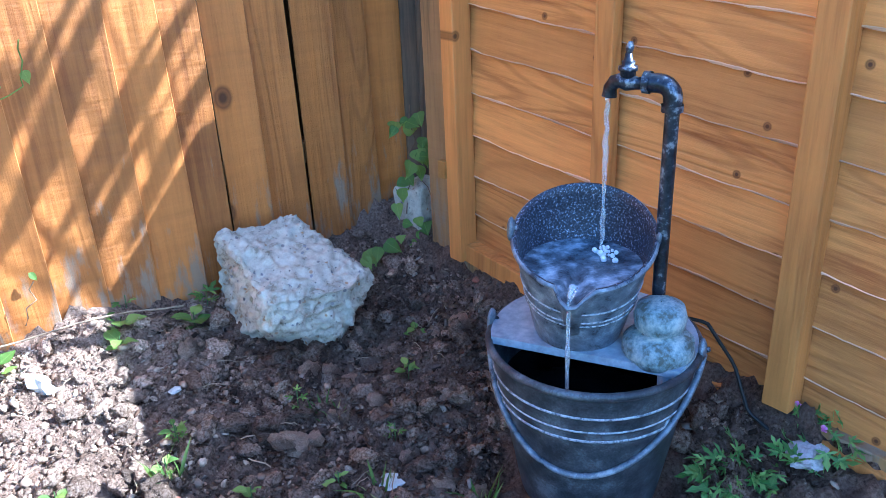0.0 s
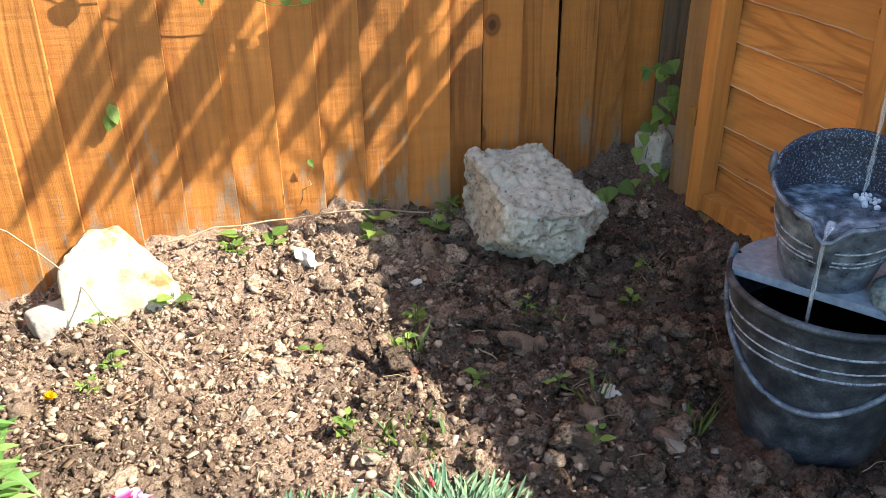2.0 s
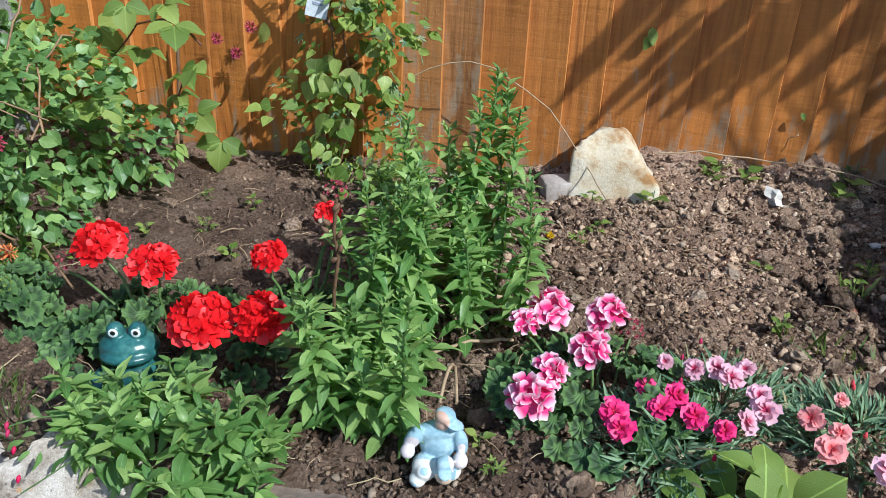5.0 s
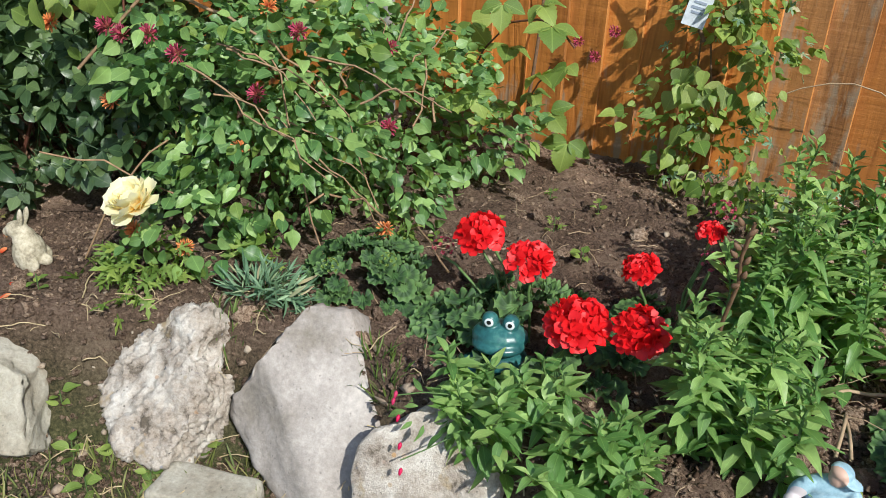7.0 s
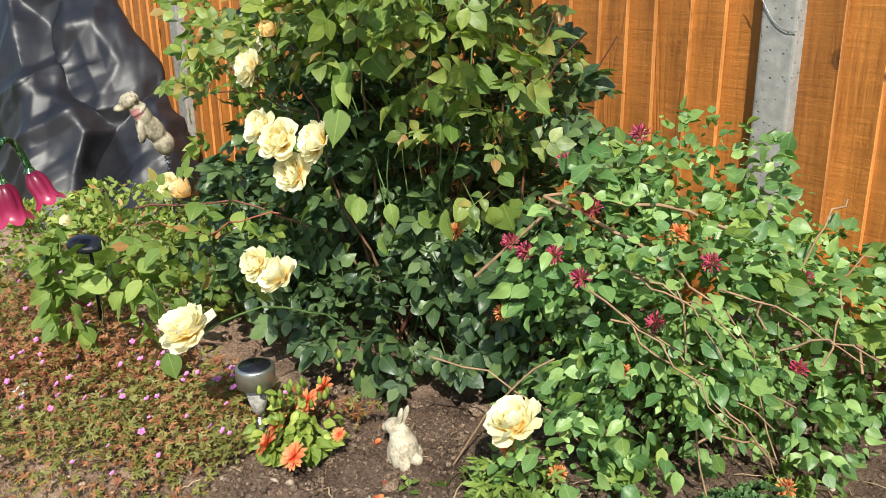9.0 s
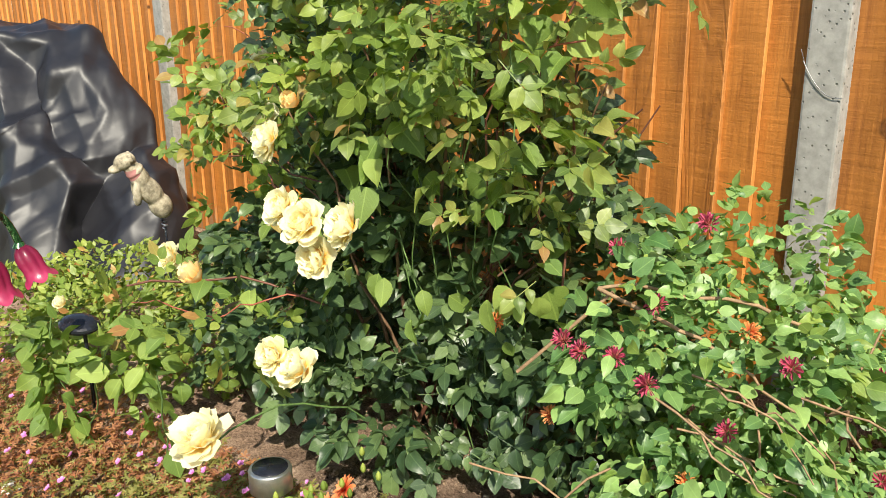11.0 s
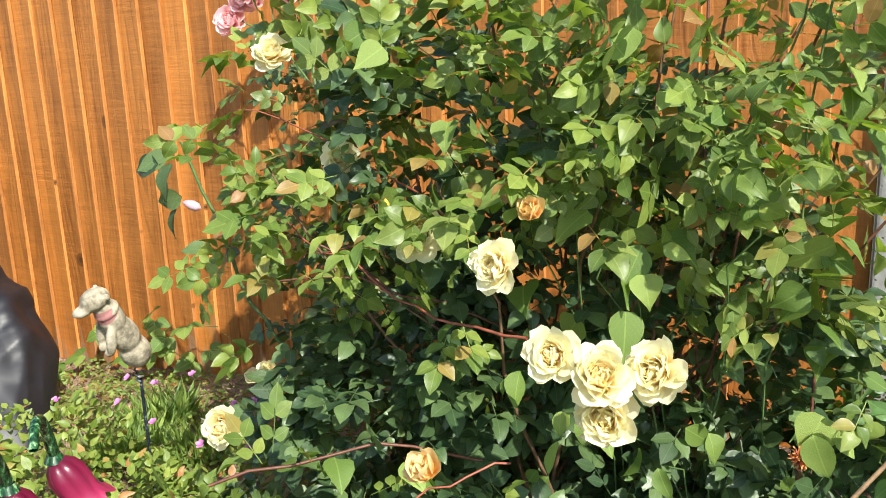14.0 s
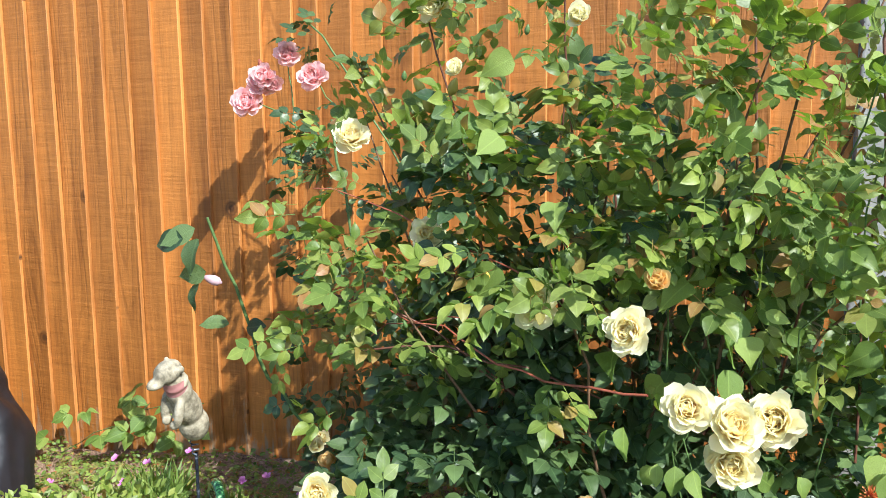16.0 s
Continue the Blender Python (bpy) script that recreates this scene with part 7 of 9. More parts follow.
rng = np.random.default_rng(201)
herb = thing("herb_robert_carpet", -4.1, -1.75, 0.0, "low reddish green herb robert carpet with pink flowers", "ground cover", kind="stuff")
inside = lambda x, y: (y > -1.70 - 0.75 * np.maximum(-3.62 - x, 0)) & (y < -1.3 - 0.3 * (-3.75 - x)) & (x < -3.62 - 0.5 * np.clip(-1.45 - y, -0.2, 0.0)) & (np.hypot(x + 3.6, y + 1.42) > 0.13)
p = patch_points(30000, rng, -5.2, -3.5, -2.6, -1.2, inside)
n = len(p)
mound = 0.07 + 0.09 * (noise_field(p[:, 0], p[:, 1], 4, 41, 3) + 0.5) + 0.10 * np.clip((-4.0 - p[:, 0]) / 0.6, 0, 1)
z = ground_z(p[:, 0], p[:, 1])[0] + mound * rng.uniform(0.15, 1.0, n) ** 0.6
a = rng.uniform(0, 6.28, n)
d = unit(np.stack([np.cos(a), np.sin(a), rng.normal(0.1, 0.35, n)], -1))
nn = unit(rng.normal(0, 0.45, (n, 3)) + (0.1, -0.4, 1))
s = rng.uniform(0.014, 0.032, n)
red = rng.random(n) < np.clip(0.6 + 1.2 * noise_field(p[:, 0], p[:, 1], 3, 43, 2), 0.15, 0.92)
P3 = np.stack([p[:, 0], p[:, 1], z], -1)
foliage(herb, "ferny", FERNY, L_HERB, P3[~red], d[~red], nn[~red], s[~red], 200, "leaf", "leaves")
foliage(herb, "ferny", FERNY, L_HERB_R, P3[red], d[red], nn[red], s[red], 0, "leaf", "red_leaves")
for q in range(170):
    k = rng.integers(n)
    flower(herb, [FIVE], P_MAG, (p[k, 0], p[k, 1], ground_z(p[k, 0], p[k, 1])[0] + mound[k] + 0.012), rng.uniform(0.012, 0.019), (rng.normal(0, 0.4), -0.6, 1), q, "small_flower")
lines = []
for q in range(70):
    k = rng.integers(n)
    g = float(ground_z(p[k, 0], p[k, 1])[0])
    lines.append((bend((p[k, 0] + rng.normal(0, 0.04), p[k, 1] + rng.normal(0, 0.04), g), (p[k, 0], p[k, 1], g + mound[k]), 0.01, 5), 0.0011))
o = np.array(herb.matrix_basis.translation)
part("stems", tubes([(l - o, r) for l, r in lines], 4), S_RED, herb)

# low evergreen shrub behind the carpet, and cover to the fence foot
shrub = thing("low_shrub", -5.0, -1.2, 0.0, "low light green shrub with reddish young leaves", "shrub")
pos, dirs, nor = crown([(-4.75, -1.35, 0.2, 0.3, 0.22, 0.16), (-5.15, -1.15, 0.18, 0.35, 0.25, 0.16), (-5.1, -1.5, 0.16, 0.3, 0.22, 0.14), (-4.55, -1.15, 0.14, 0.25, 0.2, 0.12), (-5.4, -1.35, 0.14, 0.25, 0.25, 0.12)], 3600, rng, 0.7, -0.1)
L_SHRUB = leaf_mat("yellow_green_leaf", (0.14, 0.21, 0.03), (0.32, 0.37, 0.08), 0.4, 0.3, warm=(0.42, 0.2, 0.07))
foliage(shrub, "ovate", OVATE_S, L_SHRUB, pos, dirs, nor, rng.uniform(0.02, 0.04, len(pos)), 280)
cover = thing("low_weeds", -5.3, -0.6, 0.0, "mixed low weeds growing along the fence foot", "weeds", kind="stuff")
p = patch_points(7500, rng, -6.3, -4.4, -1.15, -0.06)
n = len(p)
z = ground_z(p[:, 0], p[:, 1])[0] + rng.uniform(0.0, 0.09, n) * (0.6 + noise_field(p[:, 0], p[:, 1], 4, 47, 2))
a = rng.uniform(0, 6.28, n)
P3 = np.stack([p[:, 0], p[:, 1], z], -1)
D3 = unit(np.stack([np.cos(a), np.sin(a), rng.normal(0.2, 0.3, n)], -1))
N3 = unit(rng.normal(0, 0.4, (n, 3)) + (0.1, -0.4, 1))
h = n // 3
foliage(cover, "ferny", FERNY, L_HERB, P3[:h], D3[:h], N3[:h], rng.uniform(0.018, 0.036, h), 0, "leaf", "leaves")
foliage(cover, "ovate", OVATE_S, L_ROSE_Y, P3[h:2 * h], D3[h:2 * h], N3[h:2 * h], rng.uniform(0.013, 0.028, h), 0, "leaf", "round_leaves")
foliage(cover, "ovate", OVATE_S, L_BRIGHT, P3[2 * h:], D3[2 * h:], N3[2 * h:], rng.uniform(0.012, 0.027, n - 2 * h), 0, "leaf", "bright_leaves")
for q in range(14):
    flower(cover, [FIVE], P_MAG, (rng.uniform(-5.7, -4.6), rng.uniform(-0.8, -0.3), rng.uniform(0.06, 0.16)), 0.03, (0, -0.6, 1), q, "small_flower")


L_TURF = leaf_mat("dry_turf_blade", (0.1, 0.14, 0.03), (0.3, 0.28, 0.1), 0.5, 0.3, warm=(0.5, 0.4, 0.22))


def grass(label, places, seed, blades, height, mat, width=1.0):
    rng = np.random.default_rng(seed)
    c = np.mean(np.array(places), 0)
    g = thing("grass_tuft", c[0], c[1], float(ground_z(c[0], c[1])[0]), label, "grass", kind="stuff")
    P, D, S = [], [], []
    for x, y, r in places:
        for _ in range(blades):
            a, q = rng.uniform(0, 6.28), r * math.sqrt(rng.random())
            px, py = x + q * math.cos(a), y + q * math.sin(a)
            P.append((px, py, float(ground_z(px, py)[0]) - 0.003))
            D.append((math.cos(a) * rng.uniform(0, 0.8), math.sin(a) * rng.uniform(0, 0.8), 1.0)), S.append(height * rng.uniform(0.5, 1.2))
    P, D, S = np.array(P), unit(np.array(D)), np.array(S)
    a = rng.uniform(0, 6.28, len(P))
    foliage(g, "blade", BLADE, mat, P, D, np.stack([np.cos(a), np.sin(a), 0 * a + 0.3], -1), S, 0, "blade", "blades")
    return g


turf = [(x, y, 0.05) for x, y in zip(rng.uniform(-4.2, -2.3, 620), rng.uniform(-2.25, -1.35, 620)) if float(ground_z(x, y)[1]) > 0.93 and (x < -3.45 or (x * 37.7) % 1.0 < 0.15)]
grass("rough dry turf along the foot of the stones", turf, 301, 18, 0.055, L_TURF)
grass("green grass tufts among weeds by the fence", [(-5.4, -0.7, 0.12), (-5.15, -0.6, 0.1), (-5.5, -0.45, 0.1)], 302, 260, 0.12, L_BRIGHT)
grass("small tufts of bright grass in the soil", [(-1.0, -0.83, 0.05), (-1.06, -0.78, 0.03), (-0.56, -0.6, 0.02), (-0.62, -0.87, 0.02), (-0.95, -0.88, 0.04), (-0.89, -0.56, 0.02), (-0.49, -1.0, 0.02)], 303, 14, 0.07, L_GRASS)
grass("grey green tuft between the edging stones", [(-2.83, -1.15, 0.07), (-2.88, -1.25, 0.05), (-2.55, -1.22, 0.04), (-2.5, -1.25, 0.03)], 304, 40, 0.05, L_GRASS)
tuft = thing("low_green_clump", -2.84, -1.14, 0.0, "low feathery green clump between edging stones", "plant")
pos, dirs, nor = crown([(-2.85, -1.17, 0.02, 0.09, 0.08, 0.05)], 260, rng, 0.1, -0.3, 0.0)
foliage(tuft, "narrow", NARROW, L_DIAN, pos, dirs, nor, rng.uniform(0.03, 0.06, len(pos)), 40)

# lobed weeds creeping over the soil and the stones under the low bloom
for label, blobs, n in (("bright green creeping weed with lobed leaves on soil", [(-3.14, -1.2, 0.06, 0.1, 0.08, 0.07), (-3.07, -1.29, 0.03, 0.06, 0.06, 0.04), (-3.2, -1.26, 0.03, 0.06, 0.05, 0.03), (-3.03, -1.35, -0.02, 0.04, 0.05, 0.03)], 120),
                        ("small green lobed weed beside the honeysuckle", [(-2.96, -1.03, 0.04, 0.06, 0.05, 0.03), (-3.05, -0.98, 0.05, 0.06, 0.05, 0.04)], 40), ("small green lobed weed in open soil", [(-2.77, -0.78, 0.03, 0.06, 0.05, 0.03)], 22)):
    cw = thing("creeping_weed", blobs[0][0], blobs[0][1], 0.0, label, "weed")
    pos, dirs, nor = crown(blobs, n, rng, 0.1, 0.1, 0.0)
    foliage(cw, "ferny", FERNY, L_BRIGHT, pos, dirs, nor, rng.uniform(0.03, 0.055, n), n)
# seedlings in the open soil
SEED_AT = [(-0.74, 0.0), (-0.81, -0.14), (-0.78, -0.07), (-0.52, -0.54), (-0.83, -0.46), (-0.45, -0.24), (-0.6, -0.55), (-0.66, -0.79), (-0.8, -0.72), (-1.15, -0.08), (-1.05, -0.07), (-1.12, -0.05), (-1.47, -0.2), (-1.31, -0.2), (-1.46, -0.36), (-1.51, -0.43), (-1.09, -0.76), (-0.89, -0.56), (-0.83, -0.47), (-1.07, -0.48), (-0.62, -0.1), (-0.56, -0.05), (-2.35, -0.4), (-2.55, -0.6), (-2.5, -0.35), (-2.3, -0.7), (-2.65, -0.75), (-2.42, -0.55), (-3.25, -1.22), (-3.1, -1.3), (-3.15, -1.25), (-3.3, -1.35), (-1.68, -1.2), (-1.65, -1.28), (-0.35, -0.6), (-0.7, -0.98), (-0.5, -0.75), (-0.25, -0.5)]
for q, (x, y) in enumerate(SEED_AT):
    g = soil_height(x, min(y, 0.0))
    sd = thing("seedling", x, y, g, "small bright green weed seedling in soil", "weed", "seedlings in the soil")
    n = int(rng.integers(3, 7))
    a = rng.uniform(0, 6.28) + np.arange(n) * 2.4
    big = 0.045 if (y > -0.25 and x < -0.5) else 0.026
    P3 = np.stack([x + 0.006 * np.cos(a), y + 0.006 * np.sin(a), g + 0.008 + 0.006 * np.arange(n)], -1)
    foliage(sd, "ovate" if q % 3 else "ferny", OVATE if q % 3 else FERNY, L_BRIGHT, P3, unit(np.stack([np.cos(a), np.sin(a), 0 * a + 0.35], -1)), unit(np.stack([-0.2 * np.cos(a), -0.2 * np.sin(a) - 0.2, 0 * a + 1], -1)), rng.uniform(0.6, 1.2, n) * big, n)
    part("stem", tubes([([(0, 0, -0.01), (0.002, 0, 0.014 + 0.005 * n)], 0.0012)], 5), S_GREEN, sd)
# weeds along the foot of the bucket and under the panel
weed = thing("corner_weeds", -0.1, -1.33, 0.05, "green weeds and cut leaves below the fence panel", "weeds")
pos, dirs, nor = crown([(-0.16, -1.27, 0.05, 0.07, 0.06, 0.03), (-0.06, -1.36, 0.06, 0.1, 0.06, 0.04), (-0.32, -1.33, 0.03, 0.05, 0.03, 0.03), (-0.1, -1.0, 0.06, 0.05, 0.1, 0.02)], 120, rng, 0.1, 0.1, 0.0)
foliage(weed, "ferny", FERNY, L_SNAP, pos, dirs, nor, rng.uniform(0.025, 0.05, len(pos)), 70)
for q, pnt in enumerate([(-0.02, -1.36, 0.12), (0.0, -1.3, 0.13)]):
    flower(weed, [FIVE], P_MAG, pnt, 0.016, (0, -0.5, 1), q, "small_flower")
ob = part("white_stone", lump_mesh(71, 3, 0.3, 0.7), mottled("white_pink_stone", [(0.3, (0.4, 0.36, 0.38)), (0.7, (0.66, 0.62, 0.62))], 12, 0.7), None)
ob.matrix_basis = pose(-0.045, -1.35, 0.075) @ Matrix.Diagonal((0.085, 0.06, 0.05, 1))
tagged(ob, "rounded white stone among weeds by the panel", "stone")
# ivy in the corner
ivy = thing("corner_bindweed", 0.04, -0.13, 0.1, "dark green heart-leaved bindweed in the fence corner", "climber")
pos = np.array([(0.03, -0.14, 0.42), (0.06, -0.15, 0.44), (0.0, -0.13, 0.41), (0.05, -0.15, 0.34), (0.03, -0.15, 0.31), (0.06, -0.14, 0.29), (0.02, -0.14, 0.27), (0.05, -0.16, 0.24), (0.0, -0.14, 0.24), (0.07, -0.15, 0.37), (0.1, -0.2, 0.17), (0.08, -0.22, 0.15), (0.0, -0.2, 0.13), (-0.02, -0.19, 0.1), (0.02, -0.2, 0.15), (-0.1, -0.15, 0.1), (-0.13, -0.13, 0.09), (-0.02, -0.16, 0.15)])
k = len(pos)
pos = np.concatenate([pos, pos + rng.normal(0, 0.025, pos.shape)])
k = len(pos)
foliage(ivy, "heart", HEART, L_BRIGHT, pos, unit(np.stack([rng.normal(0, 0.6, k), rng.normal(-0.6, 0.3, k), rng.normal(-0.5, 0.4, k)], -1)), unit(np.tile([-0.6, -1, 0.6], (k, 1)) + rng.normal(0, 0.3, (k, 3))), rng.uniform(0.03, 0.055, k), k)
stems(ivy, [(bend((0.0, -0.15, 0.08), (0.05, -0.13, 0.46), 0.0, 9, 0.008, rng), 0.0016), (bend((0.06, -0.15, 0.25), (-0.02, -0.42, 0.1), 0.02, 8, 0.005, rng), 0.0013)], S_BROWN)
# dry trailing stem at the fence foot, and a tendril of bindweed hanging in the air
trail = thing("trailing_stem", -1.0, -0.06, 0.15, "thin dry trailing stem along the fence foot", "stem")
stems(trail, [(bend((-1.3, -0.07, 0.14), (-0.62, -0.05, 0.08), 0.03, 12, 0.003, rng), 0.0022), (bend((-0.97, -0.06, 0.17), (-0.93, -0.05, 0.26), 0.0, 6, 0.004, rng), 0.0016)], S_STRAW)
ten = thing("hanging_tendril", -1.05, -0.08, 0.68, "bindweed tendril with pale green sunlit leaves", "climber")
stems(ten, [(bend((-1.4, -0.08, 0.86), (-1.62, -0.02, 1.84), 0.0, 8, 0.01, rng), 0.0018), (bend((-1.4, -0.08, 0.86), (-1.06, -0.07, 0.69), -0.02, 8, 0.003, rng), 0.0016), (bend((-1.06, -0.07, 0.69), (-0.855, -0.07, 0.675), -0.03, 8), 0.0014), (bend((-0.855, -0.07, 0.675), (-0.842, -0.07, 0.765), 0.0, 5, 0.003, rng), 0.0014)], L_BRIGHT)
pos = np.array([(-1.2, -0.08, 0.755), (-1.15, -0.08, 0.745), (-1.03, -0.07, 0.69), (-0.975, -0.07, 0.668), (-0.93, -0.07, 0.665), (-0.848, -0.07, 0.705), (-1.3, -0.08, 0.81)])
foliage(ten, "heart", HEART, L_BRIGHT, pos, unit(np.array([(0.2, -0.2, -1), (0.1, -0.3, -1), (0.6, -0.2, 0.6), (0.6, -0.2, 0.3), (0.8, -0.1, 0.4), (0.2, -0.1, -1), (-0.2, -0.2, -1)], float)), unit(np.tile([0.1, -1, 0.3], (7, 1))), np.array([0.06, 0.075, 0.05, 0.04, 0.04, 0.03, 0.06]), 7)
lf = thing("fence_leaf", -1.359, -0.015, 0.44, "small green leaf growing through a fence gap", "leaf")
foliage(lf, "ovate", OVATE, L_BRIGHT, np.array([(-1.36, -0.02, 0.47), (-1.36, -0.02, 0.45), (-0.93, -0.02, 0.27)]), unit(np.array([(0.2, -0.3, -1), (-0.3, -0.3, -1), (0.4, -0.3, -0.6)])), unit(np.tile([0.2, -1, 0.2], (3, 1))), np.array([0.05, 0.045, 0.025]), 3)
# dry litter
lit = []
for q in range(120):
    x, y = rng.uniform(-2.8, -0.1), rng.uniform(-1.4, -0.1)
    a, l = rng.uniform(0, 6.28), rng.uniform(0.02, 0.07)
    z0 = soil_height(x, y) + 0.006
    lit.append((bend((x, y, z0), (x + l * math.cos(a), y + l * math.sin(a), z0 + rng.uniform(0, 0.015)), rng.uniform(0, 0.01), 5, 0.002, rng), 0.0009))
ob = part("plant_litter", tubes(lit, 4), S_STRAW, None)
tagged(ob, "dry straw and twig litter lying on the soil", "litter", kind="stuff")
lit = []
for q in range(34):
    x, y = rng.uniform(-1.95, -1.6), rng.uniform(-1.2, -0.75)
    a, l = rng.uniform(0, 6.28), rng.uniform(0.04, 0.12)
    z0 = soil_height(x, y) + 0.008
    lit.append((bend((x, y, z0), (x + l * math.cos(a), y + l * math.sin(a), z0 + rng.uniform(0, 0.05)), rng.uniform(0, 0.02), 5, 0.003, rng), 0.001))
ob = part("dead_stalks", tubes(lit, 5), S_STRAW, None)
tagged(ob, "dead straw coloured stalks under the snapdragons", "litter", kind="stuff")
twig = thing("fallen_twig", -1.72, -0.94, 0.02, "pale dry twig lying on the soil", "twig")
stems(twig, [(bend((-1.8, -0.98, 0.02), (-1.64, -0.92, 0.035), 0.012, 7, 0.003, rng), 0.0035)], S_STRAW)

# ---- pink rose against the fence, and a pruned stem ----
rng = np.random.default_rng(205)
pr = thing("pink_rose", -4.85, -0.25, 0.0, "climbing rose shoot with pink blooms by the fence", "rose")
for q, (pnt, s) in enumerate([((-5.163, -0.27, 1.31), 0.1), ((-5.125, -0.25, 1.375), 0.1), ((-5.09, -0.28, 1.39), 0.08), ((-5.07, -0.26, 1.365), 0.06), ((-5.014, -0.27, 1.459), 0.08), ((-4.922, -0.27, 1.385), 0.095), ((-4.5, -0.5, 1.62), 0.09)]):
    flower(pr, ROSES, P_PINKR, pnt, s, (0.25 + 0.2 * math.sin(q * 2), -1, 0.35), q, "rose_bloom")
bud(pr, (-5.115, -0.25, 1.42), 0.035, S_SHOOT, (-0.3, -0.2, 1))
stems(pr, [(bend((-4.6, -0.4, 0.0), (-4.85, -0.3, 1.25), 0.05, 10, 0.01, rng), 0.005), (bend((-4.85, -0.3, 1.1), (-5.15, -0.26, 1.33), 0.03, 7, 0.006, rng), 0.003), (bend((-4.8, -0.3, 1.2), (-4.92, -0.27, 1.38), 0.02, 6, 0.004, rng), 0.0025),
           (bend((-4.98, -0.29, 1.22), (-5.014, -0.27, 1.45), 0.0, 6, 0.004, rng), 0.0022), (bend((-4.6, -0.35, 1.1), (-4.93, -0.3, 1.56), 0.03, 8, 0.006, rng), 0.0035)], S_GREEN)
pos, dirs, nor = crown([(-4.8, -0.35, 0.45, 0.2, 0.2, 0.4), (-4.85, -0.3, 1.0, 0.14, 0.14, 0.35), (-4.85, -0.3, 1.48, 0.12, 0.08, 0.08, 2.0)], 170, rng, 0.1)
foliage(pr, "spray", SPRAY, L_ROSE, pos, dirs, nor, rng.uniform(0.05, 0.08, len(pos)), 40, "leaf_spray")
cut = thing("pruned_rose_stem", -5.03, -0.42, 0.0, "single pruned green rose stem with dark leaves", "rose")
stems(cut, [(bend((-4.75, -0.5, 0.1), (-5.0, -0.5, 0.45), 0.02, 7, 0.004, rng), 0.005), (bend((-5.0, -0.5, 0.45), (-5.14, -0.58, 0.96), 0.0, 8, 0.004, rng), np.linspace(0.006, 0.0045, 8))], S_GREEN)
pos = np.array([(-5.17, -0.6, 0.93), (-5.2, -0.62, 0.9), (-5.15, -0.62, 0.9), (-5.14, -0.6, 0.8), (-5.17, -0.6, 0.76), (-5.04, -0.55, 0.62), (-5.1, -0.55, 0.63)])
k = len(pos)
foliage(cut, "ovate", OVATE, L_ROSE, pos, unit(np.array([(-0.8, -0.3, -0.4), (-1, 0, -0.2), (-0.3, -0.4, -1), (-0.9, -0.2, -0.2), (-0.3, -0.2, -1), (0.8, -0.4, 0.2), (-0.8, -0.4, 0.1)])), unit(np.tile([-0.2, -1, 0.5], (k, 1)) + rng.normal(0, 0.3, (k, 3))), np.array([0.12, 0.11, 0.11, 0.09, 0.09, 0.1, 0.09]), k)
bud(cut, (-5.12, -0.545, 0.755), 0.06, petal_mat("white_bud_petal", (0.7, 0.5, 0.55), (0.85, 0.75, 0.78)), (-0.9, -0.3, 0.35))
# vine with lobed leaves at the fence foot
vf = thing("fence_foot_vine", -5.9, -0.12, 0.0, "light green vine with lobed leaves climbing boards", "climber")
pos = np.array([(x, -0.14 + rng.normal(0, 0.03), z) for x, z in ((-6.2, 0.02), (-6.1, 0.12), (-6.0, 0.15), (-5.95, 0.06), (-5.85, 0.2), (-5.78, 0.25), (-5.72, 0.16), (-5.68, 0.1), (-5.6, 0.22), (-5.62, 0.05), (-5.55, 0.12), (-6.25, -0.04), (-5.8, 0.08))])
k = len(pos)
foliage(vf, "triple", TRIPLE, L_BRIGHT, pos, unit(np.stack([rng.normal(0, 0.7, k), rng.normal(-0.7, 0.2, k), rng.normal(-0.3, 0.3, k)], -1)), unit(np.tile([0.2, -0.8, 0.8], (k, 1)) + rng.normal(0, 0.2, (k, 3))), rng.uniform(0.08, 0.12, k), k)
stems(vf, [(bend((-6.3, -0.06, -0.1), (-5.5, -0.1, 0.2), 0.03, 9, 0.02, rng), 0.002)], S_GREEN)
# strap leaves of an unseen plant, added arching over the side panel to throw the streaked shade on the fence
rng = np.random.default_rng(206)
arch = thing("unseen_shade_plant", 0.45, -0.9, 0.0, "neighbouring clump of long drooping strap leaves", "plant")
STRAP = leaf_shape([0.012, 0.026, 0.036, 0.04, 0.04, 0.036, 0.03, 0.02, 0.0], curl=0.06, fold=0.1)
P, D, S, lines = [], [], [], []
for q in range(26):
    fx, fz = -1.66 + 0.042 * q + rng.uniform(-0.03, 0.03), rng.uniform(0.08, 0.3)
    k = rng.uniform(1.5, 1.9)
    tip = np.array([fx, 0.0, fz]) + k * np.array([0.57, -0.47, 0.675])
    up = np.array([rng.uniform(0.27, 0.36), rng.uniform(-0.04, 0.04), rng.uniform(0.4, 0.46)]) * rng.uniform(0.9, 1.5)
    P.append(tip + up), D.append(-up), S.append(np.linalg.norm(up))
    lines.append((bend((rng.uniform(0.4, 0.6), tip[1], 0.0), tip + up, 0.0, 8, 0.01, rng), np.linspace(0.008, 0.004, 8)))
stems(arch, lines, S_BROWN)
N = np.tile([0.57, -0.47, 0.675], (26, 1)) + rng.normal(0, 0.3, (26, 3))
foliage(arch, "strap", STRAP, L_SNAP, np.array(P), unit(np.array(D)), unit(N), np.array(S), 26)


